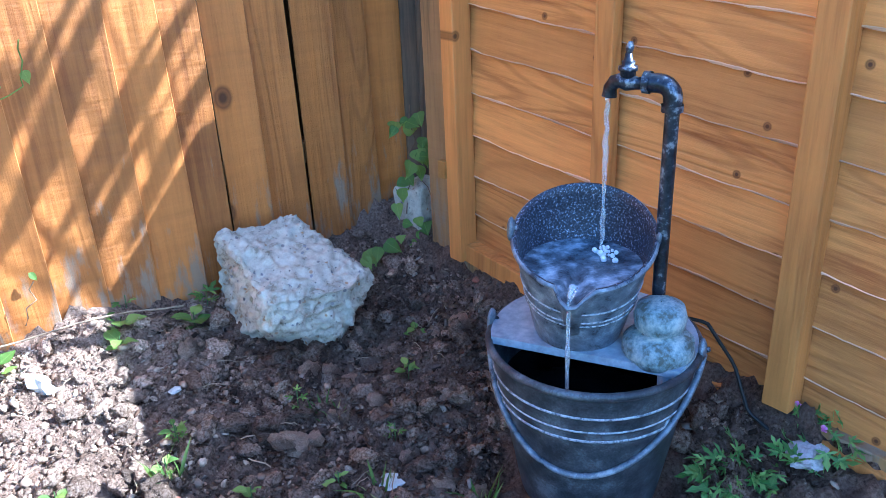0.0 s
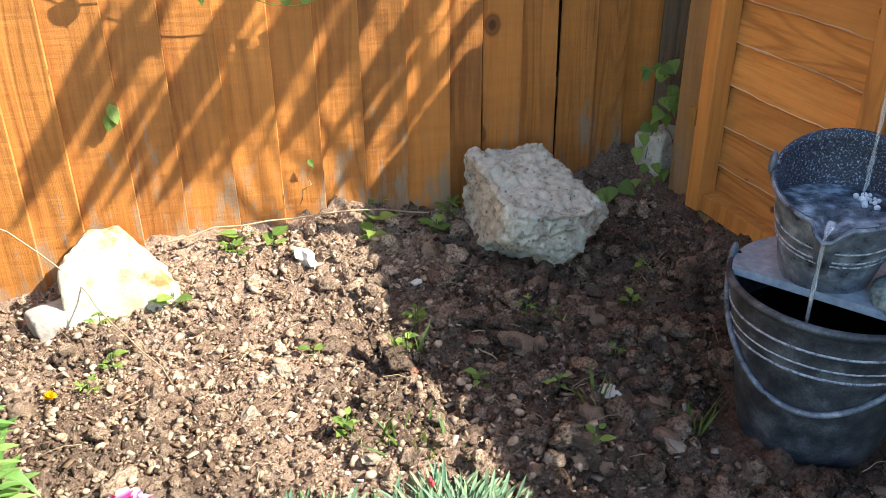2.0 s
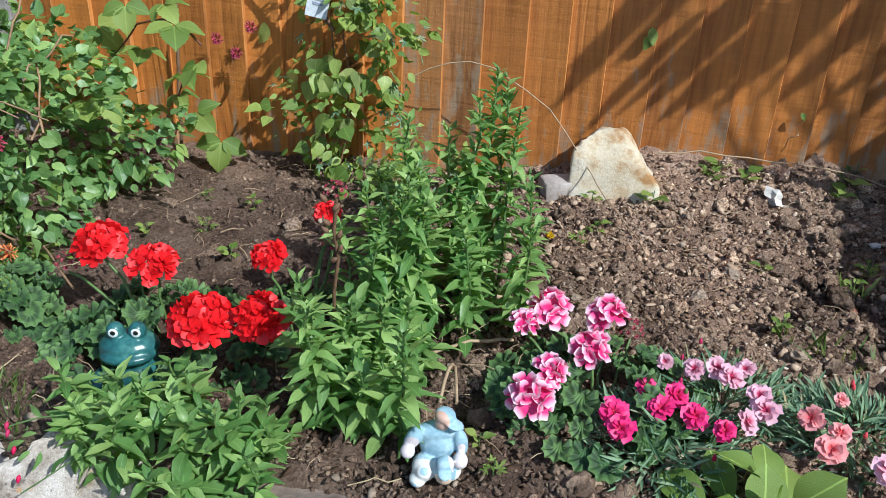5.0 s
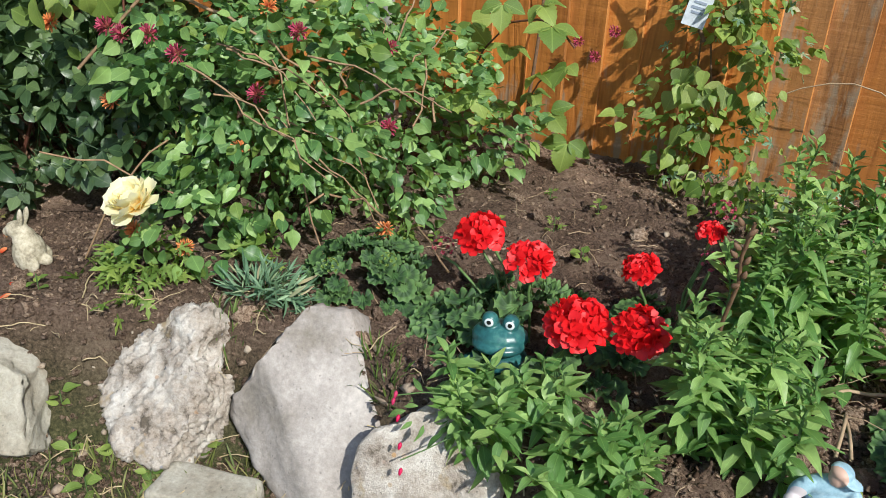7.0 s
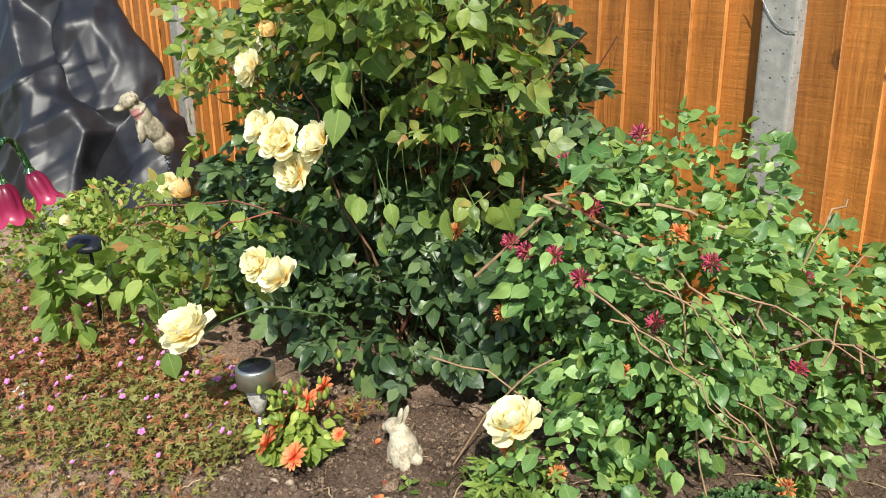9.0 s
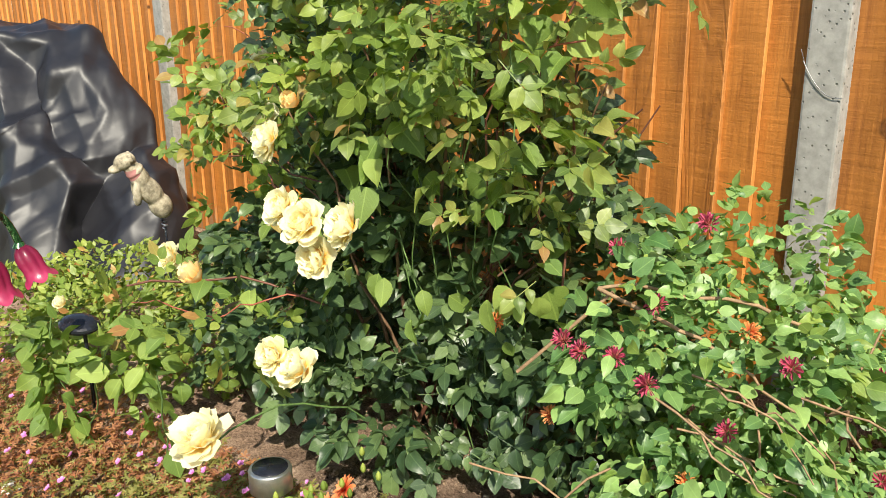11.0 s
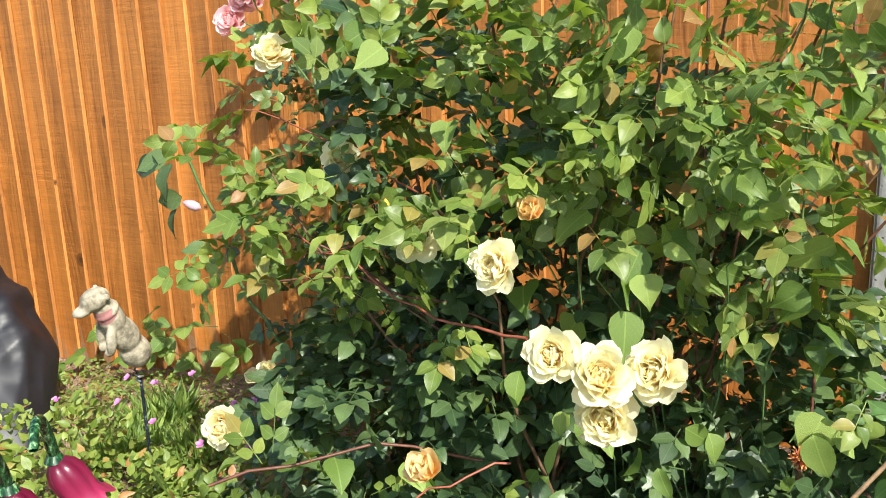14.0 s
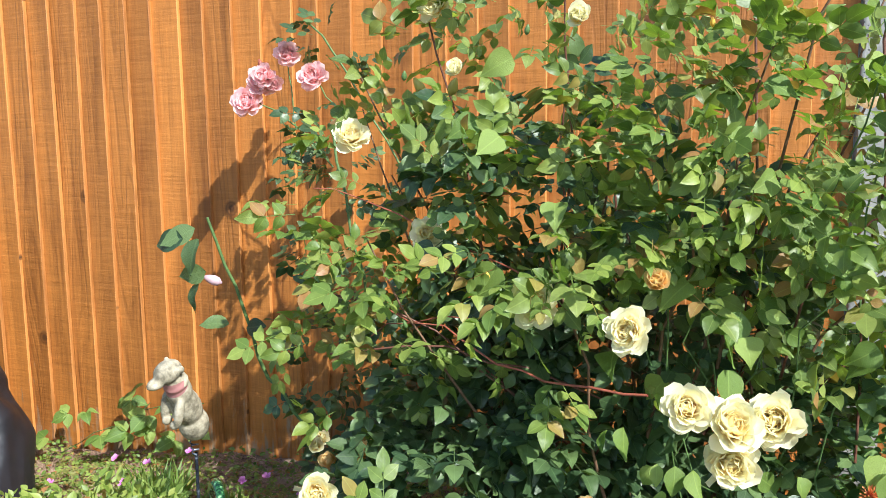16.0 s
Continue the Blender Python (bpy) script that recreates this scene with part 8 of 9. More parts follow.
# ---- ornaments ----
def spot_mat(name, stops, spots, scale=25, rough=0.5, bump=0.3):
    """A mottled paint with round patches of other colours at places of the object: (x, y, z, radius, colour)."""
    m = mottled(name, stops, scale, rough, bump, 0.002)
    ns, ls = m.node_tree.nodes, m.node_tree.links
    b = ns["Principled BSDF"]
    col = b.inputs["Base Color"].links[0].from_socket
    tc = ns.new("ShaderNodeTexCoord")
    for x, y, z, r, c in spots:
        d = node(ns, "VectorMath", op="DISTANCE")
        d.inputs[1].default_value = (x, y, z)
        ls.new(tc.outputs["Object"], d.inputs[0])
        lt = node(ns, "Math", op="LESS_THAN")
        lt.inputs[1].default_value = r
        ls.new(d.outputs["Value"], lt.inputs[0])
        col = mixc(ns, ls, lt.outputs[0], col, c)
    ls.new(col, b.inputs["Base Color"])
    return m


def statue(name, lumps, mat, x, y, z, turn, label, category, voxel=0.0025, grow=1.0, lean=0):
    """Rounded lumps melted into one carved body: (x, y, z, rx, ry, rz[, tilt x, y, z])."""
    bm = bmesh.new()
    for l in lumps:
        m = pose(*l[:3], *(l[6:9] if len(l) > 6 else (0, 0, 0))) @ Matrix.Diagonal((*l[3:6], 1))
        m = Matrix.Diagonal((grow, grow, grow, 1)) @ m
        bmesh.ops.create_uvsphere(bm, u_segments=16, v_segments=10, radius=1, matrix=m)
    ob = part(name, bm, mat, None)
    rm = ob.modifiers.new("melt", "REMESH")
    rm.mode, rm.voxel_size, rm.use_smooth_shade = "VOXEL", voxel, True
    sm = ob.modifiers.new("smooth", "SMOOTH")
    sm.factor, sm.iterations = 0.5, 3
    ob.matrix_basis = pose(x, y, z, 0, lean, turn)
    return tagged(ob, label, category)


M_RABBIT = spot_mat("cream_stoneware", [(0.3, (0.22, 0.185, 0.125)), (0.5, (0.44, 0.385, 0.28)), (0.7, (0.58, 0.52, 0.4))], [(-0.041, -0.018, 0.094, 0.006, (0.03, 0.03, 0.03)), (-0.03, -0.028, 0.094, 0.006, (0.03, 0.03, 0.03))], 40, 0.8, 0.8)
statue("rabbit_statue", [(0, 0, 0.04, 0.034, 0.038, 0.045), (-0.005, 0, 0.065, 0.026, 0.028, 0.035), (-0.018, 0, 0.092, 0.026, 0.021, 0.021), (-0.04, 0, 0.086, 0.012, 0.012, 0.011), (0.0, -0.008, 0.125, 0.007, 0.005, 0.024, 0, 12, 0), (0.003, 0.01, 0.124, 0.007, 0.005, 0.024, 0, 18, 0),
                        (-0.026, -0.012, 0.03, 0.009, 0.009, 0.032), (-0.026, 0.012, 0.03, 0.009, 0.009, 0.032), (0.01, -0.028, 0.022, 0.024, 0.012, 0.024), (0.01, 0.028, 0.022, 0.024, 0.012, 0.024), (0.035, 0, 0.02, 0.014, 0.014, 0.014)],
       M_RABBIT, -3.405, -1.275, 0.0, 20, "cream weathered stoneware rabbit ornament on soil", "ornament", 0.0022)
M_FROG = spot_mat("teal_glaze", [(0.3, (0.012, 0.055, 0.06)), (0.55, (0.03, 0.12, 0.12)), (0.75, (0.08, 0.22, 0.18))],
                  [(-0.0195, -0.029, 0.151, 0.0088, (0.62, 0.68, 0.68)), (0.0195, -0.029, 0.151, 0.0088, (0.62, 0.68, 0.68)), (-0.0195, -0.031, 0.152, 0.005, (0.01, 0.01, 0.01)), (0.0195, -0.031, 0.152, 0.005, (0.01, 0.01, 0.01))], 18, 0.3, 0.2)
statue("frog_statue", [(0, 0, 0.04, 0.05, 0.045, 0.045), (0, -0.008, 0.1, 0.047, 0.035, 0.024), (0, -0.022, 0.092, 0.044, 0.03, 0.013), (0, 0.0, 0.07, 0.04, 0.034, 0.03), (-0.017, -0.012, 0.13, 0.014, 0.014, 0.014), (0.017, -0.012, 0.13, 0.014, 0.014, 0.014), (-0.045, -0.02, 0.03, 0.022, 0.03, 0.03), (0.045, -0.02, 0.03, 0.022, 0.03, 0.03), (-0.03, -0.04, 0.03, 0.01, 0.01, 0.035), (0.03, -0.04, 0.03, 0.01, 0.01, 0.035)],
       M_FROG, -2.325, -1.13, -0.034, 12, "glazed teal frog ornament with white eyes", "ornament", 0.0025, 1.15)
M_FISHER = spot_mat("pale_blue_resin", [(0.3, (0.2, 0.34, 0.42)), (0.6, (0.36, 0.52, 0.6)), (0.8, (0.55, 0.64, 0.66))],
                    [(0, -0.018, 0.098, 0.017, (0.55, 0.36, 0.28)), (-0.045, -0.03, 0.05, 0.02, (0.62, 0.55, 0.56)), (0.04, -0.045, 0.045, 0.026, (0.66, 0.6, 0.6)), (0.005, -0.06, 0.008, 0.018, (0.7, 0.55, 0.42)), (-0.022, -0.035, 0.004, 0.028, (0.68, 0.68, 0.64)), (0.03, -0.03, -0.002, 0.024, (0.68, 0.68, 0.64))], 30, 0.5, 0.2)
statue("fisherman_statue", [(0, 0, 0.05, 0.036, 0.028, 0.042), (-0.002, -0.002, 0.078, 0.044, 0.022, 0.018, 0, -10, 0), (0.008, -0.008, 0.104, 0.018, 0.018, 0.02), (0.01, -0.008, 0.116, 0.02, 0.021, 0.013, 0, 12, 0), (0.026, -0.022, 0.107, 0.02, 0.015, 0.0035, 10, 18, 0), (-0.045, -0.01, 0.066, 0.015, 0.014, 0.03, 0, 28, 0), (-0.056, -0.024, 0.045, 0.014, 0.016, 0.013), (0.04, -0.012, 0.058, 0.014, 0.014, 0.034, 10, -8, 0), (0.04, -0.035, 0.036, 0.014, 0.018, 0.014),
                            (-0.024, -0.03, 0.016, 0.024, 0.034, 0.02), (0.022, -0.03, 0.012, 0.022, 0.03, 0.016), (-0.036, -0.05, 0.004, 0.016, 0.02, 0.012), (0.012, -0.055, 0.045, 0.017, 0.017, 0.014), (0.012, -0.073, 0.038, 0.014, 0.014, 0.004, 25, 0, 0), (0.012, -0.055, 0.02, 0.018, 0.016, 0.02), (-0.025, -0.05, 0.02, 0.016, 0.016, 0.014)],
       M_FISHER, -1.742, -1.265, 0.012, 8, "pale blue resin ornament of a seated angler", "ornament", 0.0022, 0.88)
rod = thing("dry_bent_stalk", -1.74, -1.2, 0.1, "bent dry straw stalk over the angler ornament", "stalk")
stems(rod, [(bend((-1.745, -1.25, 0.12), (-1.735, -1.12, 0.1), 0.03, 5), 0.003), (bend((-1.735, -1.12, 0.1), (-1.72, -1.22, 0.1), 0.01, 5), 0.003)], S_STRAW)
M_MEER = spot_mat("grey_tan_resin", [(0.34, (0.17, 0.145, 0.1)), (0.5, (0.34, 0.295, 0.21)), (0.66, (0.5, 0.44, 0.33))], [(-0.007, 0.0, 0.184, 0.03, (0.36, 0.16, 0.15))], 22, 0.75, 0.5)
meer = statue("meerkat_statue", [(0.01, 0, 0.03, 0.027, 0.026, 0.034), (0.005, 0, 0.075, 0.026, 0.025, 0.045, 0, -8, 0), (0.0, 0, 0.116, 0.022, 0.022, 0.033), (-0.004, 0, 0.142, 0.019, 0.018, 0.024), (-0.01, 0, 0.167, 0.025, 0.02, 0.0185), (-0.034, 0, 0.159, 0.019, 0.0115, 0.0095, 0, 8, 0), (0.004, -0.019, 0.171, 0.005, 0.005, 0.007), (0.004, 0.019, 0.171, 0.005, 0.005, 0.007),
                          (-0.021, -0.017, 0.09, 0.009, 0.008, 0.03, 0, 20, 0), (-0.021, 0.017, 0.09, 0.009, 0.008, 0.03, 0, 20, 0), (-0.03, -0.01, 0.066, 0.009, 0.008, 0.008), (-0.03, 0.01, 0.066, 0.009, 0.008, 0.008), (-0.002, 0, 0.136, 0.0225, 0.022, 0.011, 0, -14, 0)],
       M_MEER, 0, 0, 0, 0, "grey tan meerkat ornament with red scarf on stake", "ornament", 0.003, 1.38)
meer.matrix_basis = Matrix.Translation((-4.885, -1.085, 0.475)) @ Matrix.Rotation(radians(27), 4, Vector((0.97, 0.25, 0))) @ pose(0, 0, 0, 0, 0, 70)
stake = thing("ornament_stake", -4.885, -1.08, 0.0, "dark metal spring stake holding the meerkat ornament", "stake")
coil = [(0.009 * math.cos(q * 1.1) + 0.004 - 0.0004 * (46 - q), 0.009 * math.sin(q * 1.1), 0.535 - 0.0022 * q) for q in range(46)]
part("spring", tubes([(coil, 0.0022)], 6), M_PIPE, stake)
part("rod", tubes([([(0.004, 0, -0.06), (0.004, 0, 0.2), (0.004, 0, 0.44)], 0.004)], 8), M_PIPE, stake)

# solar lamp on a spike
M_STEEL = plain("brushed_steel", (0.5, 0.49, 0.47), 0.3, 0.9, 0.1, 80)
M_BLACK = plain("glossy_black_plastic", (0.012, 0.013, 0.018), 0.18, 0, 0.2)
lampo = thing("solar_lamp", -3.735, -1.445, 0.0, "brushed steel solar stake lamp with black top", "solar lamp")
part("housing", lathe([(0.04, 0.14), (0.046, 0.142), (0.046, 0.186), (0.044, 0.19), (0.038, 0.19)], 32), M_STEEL, lampo)
part("solar_cell", lathe([(0.001, 0.1915), (0.038, 0.1915), (0.038, 0.1895), (0.001, 0.1895)], 32, False), M_BLACK, lampo, "dark solar cell")
part("diffuser", lathe([(0.012, 0.06), (0.017, 0.08), (0.031, 0.139), (0.02, 0.14)], 24), mottled("ribbed_plastic", [(0.3, (0.15, 0.14, 0.12)), (0.7, (0.45, 0.43, 0.4))], 60, 0.3), lampo, "clouded ribbed plastic diffuser")
part("stake", lathe([(0.002, -0.08), (0.011, -0.02), (0.011, 0.062), (0.008, 0.062)], 16), M_STEEL, lampo)

# solar flower ornament: hanging purple blooms on striped green stems, black cell in front
M_TULIP = petal_mat("glossy_magenta_fabric", (0.12, 0.005, 0.025), (0.36, 0.028, 0.09), 0.3, 0.12, 0.12, (0.1, 1.0))
def striped_green():
    m, ns, ls, b = material("striped_green_plastic")
    tc = ns.new("ShaderNodeTexCoord")
    n1 = noise_tex(ns, ls, tc.outputs["Object"], 45, 3, stretch=(3, 3, 0.25))
    r = ramp(ns, [(0.42, (0.008, 0.03, 0.012)), (0.56, (0.03, 0.11, 0.035)), (0.64, (0.25, 0.4, 0.2))])
    ls.new(n1, r.inputs[0]), ls.new(r.outputs[0], b.inputs["Base Color"])
    b.inputs["Roughness"].default_value = 0.25
    return m
M_STRIPE = striped_green()
sf = thing("solar_flower_ornament", -4.42, -1.7, 0.0, "magenta artificial hanging flowers on striped green stems", "ornament")
part("pole", tubes([([(-0.03, -0.1, -0.25), (-0.03, -0.1, 0.3), (-0.025, -0.09, 0.62)], 0.004)], 8), M_PIPE, sf, "thin dark pole")
def bell_mesh(n=48):
    """A plump hanging bell of six fused petals with a scalloped, flared mouth."""
    prof = [(0.05, 0.0), (0.16, 0.05), (0.26, 0.16), (0.32, 0.32), (0.33, 0.5), (0.31, 0.66), (0.33, 0.82), (0.4, 0.94), (0.46, 1.0)]
    vs, uv, fs = [], [], []
    for k, (r_, z) in enumerate(prof):
        for q in range(n):
            a = 2 * math.pi * q / n
            lobe = abs(math.sin(3 * a))
            rr = r_ * (0.86 + 0.14 * lobe)
            vs.append((rr * math.cos(a), rr * math.sin(a), z + 0.16 * (lobe - 0.5) * (z ** 3)))
            uv.append((q / n * 6 % 1.0, z))
    for k in range(len(prof) - 1):
        for q in range(n):
            a, b = k * n + q, k * n + (q + 1) % n
            fs.append((a, b, b + n, a + n))
    return mesh_of("bell", np.array(vs), np.array(fs), np.array(uv))


BELLS = [bell_mesh()]
for q, (ex, ey, ez) in enumerate([(-0.056, 0.052, 0.575), (-0.073, 0.018, 0.565), (-0.105, 0.0, 0.57), (-0.118, -0.035, 0.56)]):
    if q:
        ex, ey, ez = ex - 0.005, ey - 0.035, ez - 0.012
    sx, sy = ex + 0.085 - 0.01 * q, ey - 0.095
    pts = [(sx + (ex - sx) * s, sy + (ey - sy) * s, ez + 0.02 * (1 - s) + 0.085 * math.sin(math.pi * (0.18 + 0.82 * s)) ** 0.8) for s in np.linspace(0, 0.97, 11)]
    part("arched_stem", tubes([(np.array(pts), np.linspace(0.0065, 0.0095, 11))], 10), M_STRIPE, sf)
    part("bloom_cap", tubes([(np.array([(ex, ey, ez + 0.008), (ex, ey, ez - 0.006)]), [0.01, 0.017])], 10), M_STRIPE, sf)
    flower(sf, BELLS, M_TULIP, (-4.42 + ex, -1.7 + ey, ez - 0.002), 0.095 + 0.012 * (q % 2), (0.3 - 0.25 * q, 0.35 - 0.2 * q, -1), q, "bloom")
cell = thing("solar_cell_unit", -4.37, -1.57, 0.0, "glossy black oval solar cell on a stake", "solar panel")
bm = bmesh.new()
bmesh.ops.create_uvsphere(bm, u_segments=24, v_segments=12, radius=1)
for v in bm.verts:
    v.co = (v.co.x * 0.052, v.co.y * 0.04, v.co.z * 0.02)
o_ = part("cell", bm, M_BLACK, cell)
o_.matrix_basis = pose(0, 0, 0.375, 14, 6, 40)
part("stake", tubes([([(0, 0.01, -0.2), (0, 0.01, 0.37)], 0.005)], 8), M_BLACK, cell)
wl_ = thing("climber_by_ornaments", -4.35, -1.63, 0.0, "broad light green leaves round a solar stake", "climber")
pos, dirs, nor = crown([(-4.33, -1.64, 0.24, 0.12, 0.06, 0.11), (-4.46, -1.6, 0.3, 0.08, 0.08, 0.1), (-4.18, -1.55, 0.3, 0.12, 0.08, 0.09), (-4.0, -1.55, 0.3, 0.1, 0.05, 0.13), (-4.32, -1.66, 0.3, 0.13, 0.05, 0.08)], 125, rng, 0.1, 0.3)
foliage(wl_, "ovate", OVATE, L_BRIGHT, pos, dirs, nor, rng.uniform(0.04, 0.08, len(pos)), 125)
stems(wl_, [(bend((-4.4, -1.6, 0.0), (-4.2, -1.58, 0.36), 0.0, 8, 0.01, rng), 0.002), (bend((-4.1, -1.5, 0.0), (-3.98, -1.56, 0.36), 0.0, 8, 0.01, rng), 0.002), (bend((-4.45, -1.6, 0.0), (-4.47, -1.6, 0.38), 0.0, 8, 0.01, rng), 0.002)], S_GREEN)
for q, (x, y, r_) in enumerate([(-4.28, -1.81, 0.03), (-4.16, -1.86, 0.028)]):
    ob = part("white_pebble", lump_mesh(80 + q, 2, 0.25, 0.6), plain("white_shell", (0.62, 0.6, 0.56), 0.5), None)
    ob.matrix_basis = pose(x, y, 0.06) @ Matrix.Diagonal((r_ * 2, r_ * 1.6, r_ * 1.5, 1))
    tagged(ob, "white rounded stone lying in the creeping plants", "stone", "white stones")
cp = thing("yellow_plastic_bit", -1.58, -0.42, 0.03, "small yellow fallen petal clump on soil", "petal")
flower(cp, CUPS, P_BUTTER, (-1.58, -0.42, 0.02), 0.03, (0.2, -0.5, 1), 0, "petals")
for q, (x, y) in enumerate([(-3.36, -1.37), (-3.33, -1.42), (-3.5, -1.28), (-3.42, -1.25)]):
    pt = thing("fallen_petal", x, y, soil_height(x, y) + 0.006, "fallen pale orange petal on the soil", "petal", "fallen petals")
    foliage(pt, "petal", PETAL, P_ORNG, np.array([(x, y, soil_height(x, y) + 0.008)]), np.array([(math.cos(q), math.sin(q), 0.1)]), np.array([(0, -0.1, 1.0)]), np.array([0.022]), 1, "petal")

# ---- covered barbecue ----
# corners of the pulled sheet, by name
SHEET = dict(j=(-6.92, -0.91, 1.02), b=(-6.7, -0.5, 1.01), w=(-6.71, -0.71, 0.97), ft=(-6.59, -0.77, 0.83), fl=(-6.75, -0.77, 0.82), kb=(-6.61, -0.81, 0.64), g=(-6.56, -1.02, 0.55), gl=(-6.61, -0.9, 0.61), gm=(-6.43, -0.92, 0.51), a1=(-6.53, -0.66, 0.86), a2=(-6.47, -0.48, 0.82), c=(-6.32, -0.41, 0.64), a3=(-6.36, -0.61, 0.66), cr=(-6.45, -0.83, 0.5),
             w1=(-6.34, -0.72, 0.52), w2=(-6.31, -0.66, 0.49), w3=(-6.32, -0.76, 0.41), i=(-6.23, -0.87, 0.36), lo=(-6.21, -0.96, 0.16), k=(-6.13, -1.08, -0.08), n=(-6.22, -1.17, -0.08), y=(-6.48, -1.07, 0.34), dd=(-6.25, -0.43, 0.49), q3=(-6.27, -0.54, 0.47), q4=(-6.27, -0.7, 0.34), q1=(-6.33, -0.81, 0.14), q2=(-6.15, -0.91, -0.08), s0=(-6.2, -0.52, 0.46),
             s1=(-6.05, -0.73, 0.19), s2=(-5.88, -0.92, -0.08), e1=(-6.11, -0.43, 0.32), f1=(-5.96, -0.59, 0.21), f2=(-5.77, -0.76, -0.08), f3=(-5.87, -0.72, 0.07), e2=(-5.99, -0.44, 0.16), e3=(-5.85, -0.6, -0.08), t0=(-7.7, -0.95, 1.05), t1=(-7.7, -0.3, 1.05), z0=(-7.7, -1.12, -0.08), tb=(-7.7, -0.2, -0.08))
FLAPS = "g j gl|w fl j|gl j fl|fl kb gl|kb gm gl|g gl gm|y g gm|w3 i cr|i q1 lo|b a1 w|a1 ft w|fl w ft|kb fl ft|ft a1 kb|gm kb cr|cr i gm|y gm i|i lo y|n y lo|lo k n|a3 w2 w1|w2 a3 q3|q3 q4 w2|e1 e2 f1|s0 dd e1|e2 e3 f1|a3 a2 c|q3 a3 c|c dd q3|dd s0 q3|q4 q3 s0|e1 f1 s0|f1 f3 s1|s2 s1 f3|f3 f2 s2|a1 b a2|a2 a3 a1|kb a1 a3|a3 w1 kb|cr kb w1|w3 cr w1|w1 w2 w3|w2 q4 w3|i w3 q4|q1 i q4|q4 s1 q1|s1 s2 q1|s2 q2 q1|lo q1 q2|k lo q2|s1 q4 s0|f1 s1 s0|f3 f1 f2|e3 f2 f1|t0 j w b t1|t0 g j|t0 y g|t0 z0 n y|t1 b a2|t1 a2 c|t1 c tb|c dd tb|dd e1 tb|e1 e2 tb|e2 e3 tb"


def sheet_cover(origin):
    """A stiff sheet pulled over a hood and a side shelf: flat flaps between creases, a little crumpled."""
    bm = bmesh.new()
    at = {k: bm.verts.new(Vector(p) - Vector(origin)) for k, p in SHEET.items()}
    for flap in FLAPS.split("|"):
        bm.faces.new([at[k] for k in flap.split()])
    bmesh.ops.recalc_face_normals(bm, faces=bm.faces)
    bmesh.ops.triangulate(bm, faces=bm.faces)
    for _ in range(9):
        long = [e for e in bm.edges if e.calc_length() > 0.018]
        if not long:
            break
        bmesh.ops.subdivide_edges(bm, edges=long, cuts=1)
        bmesh.ops.triangulate(bm, faces=bm.faces)
    for _ in range(4):
        bmesh.ops.smooth_vert(bm, verts=bm.verts, factor=0.5, use_axis_x=True, use_axis_y=True, use_axis_z=True)
    bm.normal_update()
    r = random.Random(5)
    ways = [(Vector((r.gauss(0, 1), r.gauss(0, 1), r.gauss(0, 0.6))).normalized(), r.uniform(1.5, 4.5), r.random(), r.uniform(0.01, 0.024)) for _ in range(16)]
    for v in bm.verts:
        # short straight creases of a sheet that was once folded
        v.co += v.normal * (0.02 * noise.noise(v.co * 3.0) + 0.008 * noise.noise(Vector((v.co.x * 9, v.co.y * 9, v.co.z * 4))) + sum(h * max(0.0, 1 - 14 * abs((way.dot(v.co) * f + o) % 1.0 - 0.5) / f) * max(0.0, noise.noise(v.co * 2.2 + way * 9) * 2.2) for way, f, o, h in ways))
    for f in bm.faces:
        f.smooth = True
    return bm


M_SHEET = mottled("black_plastic_sheet", [(0.3, (0.008, 0.008, 0.011)), (0.7, (0.014, 0.014, 0.018))], 9, 0.46, 0.08, 0.002, spec=0.5)
bbq = thing("covered_barbecue", -6.7, -0.6, 0.0, "barbecue under a creased black plastic cover", "barbecue")
part("cover", sheet_cover((-6.7, -0.6, 0.0)), M_SHEET, bbq)


# ---- in front of the edging stones ----
rng = np.random.default_rng(401)


def low_places(n, x0, x1, depth):
    """Places on the low ground just in front of the stones."""
    x = rng.uniform(x0, x1, n)
    edge = np.interp(x, [-4.4, -3.9, -3.6, -3.3, -3.0, -2.7, -2.3, -1.9, -1.5], [-2.2, -1.92, -1.66, -1.5, -1.33, -1.26, -1.34, -1.38, -1.55])
    return np.stack([x, edge - rng.uniform(-0.12, depth, n)], -1)


pts = low_places(6500, -3.9, -1.7, 0.4)
lump_field("soil_crumbs", pts, 0.004 + 0.014 * rng.random(len(pts)) ** 2.6, M_CLOD, "crumbly brown soil below the edging stones", "soil", 402, 0.2)
pts = low_places(170, -3.9, -1.7, 0.35)
lump_field("low_pebbles", pts, 0.008 + 0.02 * rng.random(len(pts)) ** 2, M_PEB, "small stones in the soil below the edging", "pebbles", 403, 0.1)
lit = []
for x, y in low_places(330, -3.8, -1.8, 0.38):
    a, l = rng.uniform(0, 6.28), rng.uniform(0.02, 0.1)
    z0 = float(ground_z(x, y)[0]) + 0.012
    lit.append((bend((x, y, z0), (x + l * math.cos(a), y + l * math.sin(a), z0 + rng.uniform(0, 0.03)), rng.uniform(-0.004, 0.015), 5, 0.003, rng), rng.uniform(0.0007, 0.0016)))
ob = part("dry_stalks", tubes(lit, 4), plain("bleached_hay", (0.45, 0.35, 0.2), 0.7, 0, 0.3, 40), None)
tagged(ob, "bleached hay and twigs below the edging stones", "litter", kind="stuff")

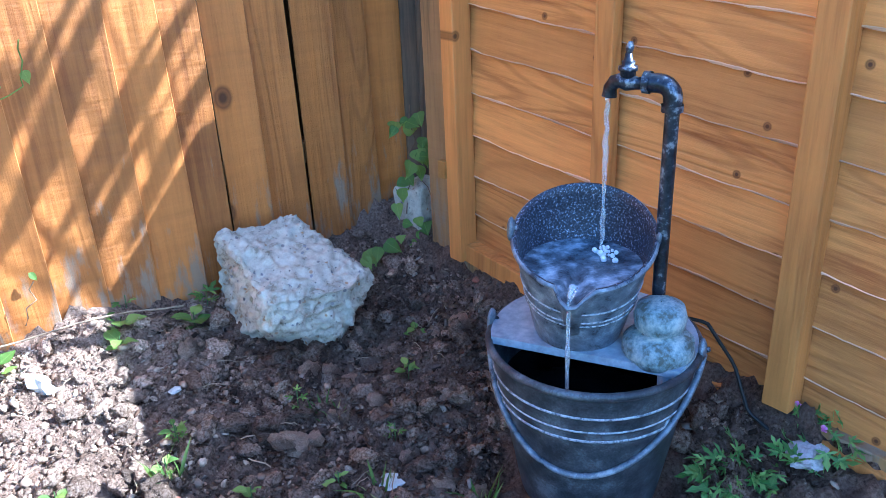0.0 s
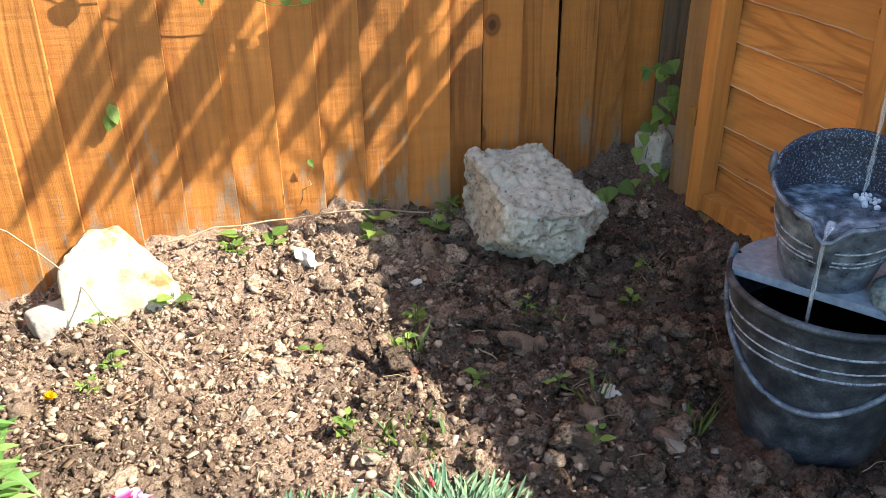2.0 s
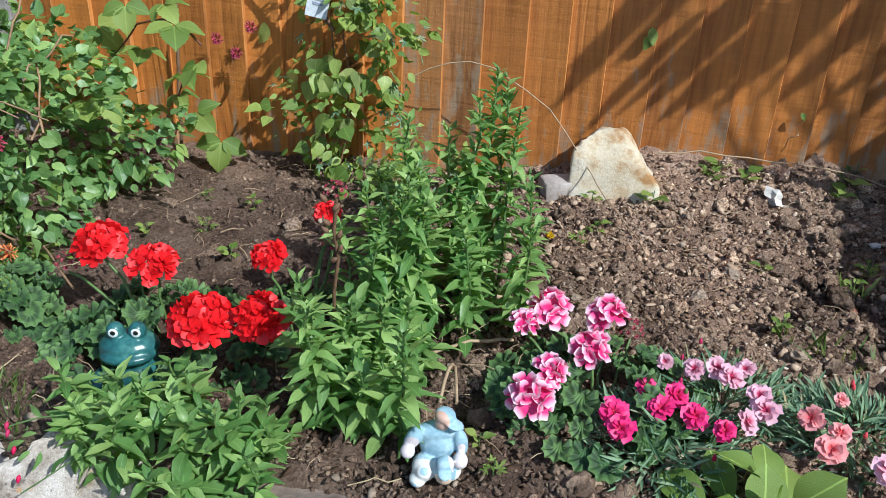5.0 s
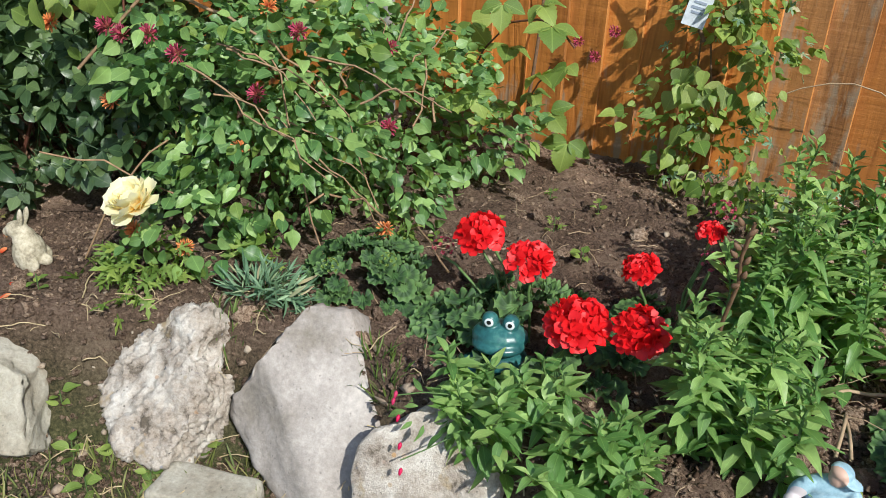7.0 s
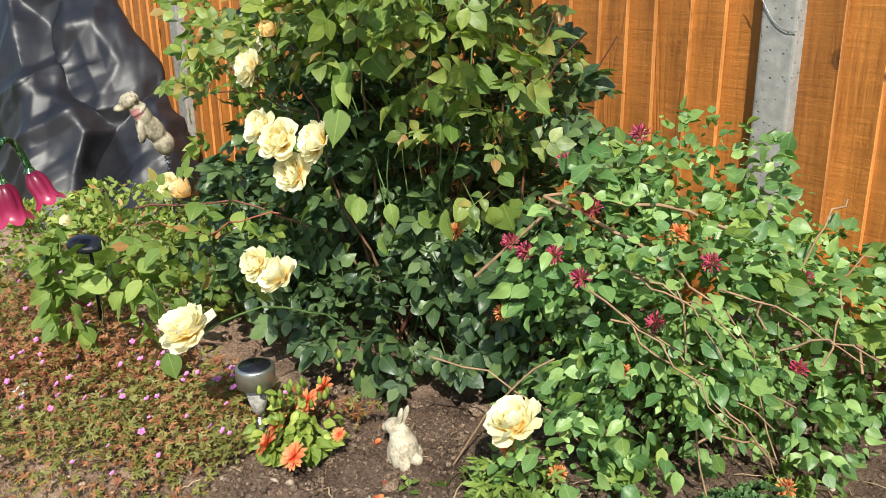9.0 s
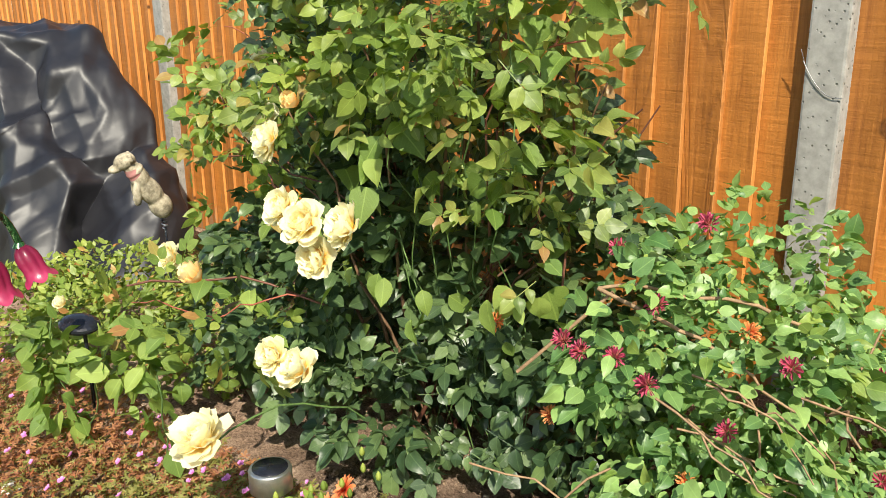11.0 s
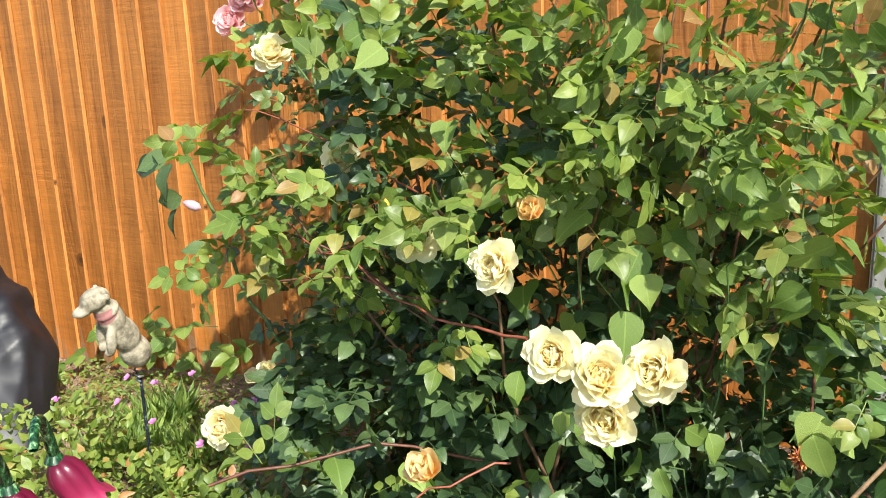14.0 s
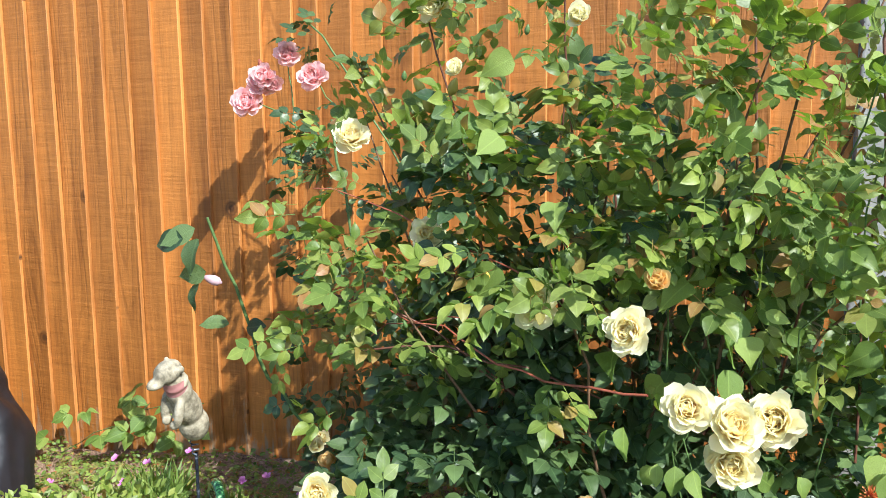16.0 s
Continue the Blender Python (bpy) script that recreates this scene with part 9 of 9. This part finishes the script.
herbs = thing("herb_robert", -3.42, -1.66, -0.2, "bushy light green herb robert before the edging stones", "weed")
pos, dirs, nor = crown([(-3.44, -1.63, -0.14, 0.1, 0.05, 0.06), (-3.34, -1.62, -0.15, 0.09, 0.06, 0.05), (-3.56, -1.7, -0.14, 0.1, 0.07, 0.07), (-3.26, -1.585, -0.18, 0.06, 0.04, 0.04)], 330, rng, 0.1, 0.0, 0.01)
foliage(herbs, "ferny", FERNY, L_BRIGHT, pos, dirs, nor, rng.uniform(0.02, 0.045, len(pos)), 260)
for p in ((-3.27, -1.6, -0.115), (-3.36, -1.63, -0.08), (-3.5, -1.7, -0.06)):
    flower(herbs, [FIVE], P_MAG, p, 0.02, (0, -0.6, 1), 0, "small_flower")
stems(herbs, [(bend((-3.42 + rng.normal(0, 0.05), -1.66, -0.26), (rng.uniform(-3.56, -3.24), rng.uniform(-1.72, -1.6), rng.uniform(-0.14, -0.08)), 0.02, 6, 0.004, rng), 0.0012) for _ in range(14)], S_RED)
for q, (x, y) in enumerate([(-3.2, -1.52), (-3.1, -1.5), (-3.02, -1.46), (-2.9, -1.49), (-3.17, -1.45), (-2.5, -1.5), (-2.62, -1.47), (-3.0, -1.56), (-2.86, -1.36)]):
    g = float(ground_z(x, y)[0])
    sd = thing("seedling", x, y, g, "small bright green weed seedling in soil", "weed", "seedlings in the soil")
    a = rng.uniform(0, 6.28) + np.arange(5) * 2.4
    foliage(sd, "ovate", OVATE, L_BRIGHT, np.stack([x + 0.006 * np.cos(a), y + 0.006 * np.sin(a), g + 0.01 + 0.008 * np.arange(5)], -1), unit(np.stack([np.cos(a), np.sin(a), 0 * a + 0.4], -1)), unit(np.stack([0 * a, 0 * a - 0.4, 0 * a + 1], -1)), rng.uniform(0.02, 0.04, 5), 5)
    part("stem", tubes([([(0, 0, -0.01), (0.002, 0, 0.045)], 0.0012)], 5), S_GREEN, sd)

# a flat white flower ornament propped on a small stone
pin = thing("white_flower_ornament", -3.4, -1.675, -0.26, "flat white flower ornament with a brown centre", "ornament")
WP = leaf_shape([0.12, 0.3, 0.42, 0.45, 0.36, 0.12], curl=-0.05, fold=0.03)
M_WHITE = plain("white_enamel", (0.72, 0.72, 0.7), 0.35, 0, 0.08)
tilt = pose(0, -0.025, 0.062, 50, 0, 14)
for q in range(5):
    pe = part("petal", mesh_of("petal", *WP), M_WHITE, pin)
    so = pe.modifiers.new("thick", "SOLIDIFY")
    so.thickness = 0.06
    pe.matrix_basis = tilt @ pose(0, 0, 0, 0, 0, 72 * q) @ Matrix.Diagonal((0.045, 0.045, 0.045, 1))
ce = part("centre", lathe([(0.001, 0.0), (0.007, 0.0), (0.008, 0.003), (0.005, 0.006), (0.001, 0.007)], 14), plain("rusty_brown", (0.2, 0.07, 0.04), 0.6), pin)
ce.matrix_basis = tilt @ pose(0, 0, 0.002)
part("stem", tubes([([(0, -0.01, -0.05), (0, -0.015, 0.03), (0, -0.021, 0.061)], 0.003)], 8), M_PIPE, pin)
rock("small_tan_stone", -3.395, -1.735, -0.235, (0.055, 0.05, 0.05), M_TSTONE, "small pale tan stone below a flower ornament", "stone", 91, 0.3, (0, 0, 12), 3)

# ---- dry straw and twig bits on the dug soil ----
rng = np.random.default_rng(311)
bits = []
for _ in range(170):
    x, y, a, ln = rng.uniform(-3.5, -0.1), rng.uniform(-1.25, -0.06), rng.uniform(0, 6.28), rng.uniform(0.02, 0.075)
    if math.hypot(x + 0.30, y + 1.075) < 0.27 or math.hypot(x + 0.385, y + 0.25) < 0.2:
        continue
    p, q = (x, y, soil_height(x, y) + 0.011), (x + ln * math.cos(a), y + ln * math.sin(a), soil_height(x + ln * math.cos(a), y + ln * math.sin(a)) + 0.014)
    bits.append((bend(p, q, 0.003, 5, 0.0015, rng), rng.uniform(0.0007, 0.0015)))
straw = part("straw_bits", tubes(bits, 4), S_STRAW, None)
tagged(straw, "short dry straw and twig bits on soil", "straw", kind="stuff")
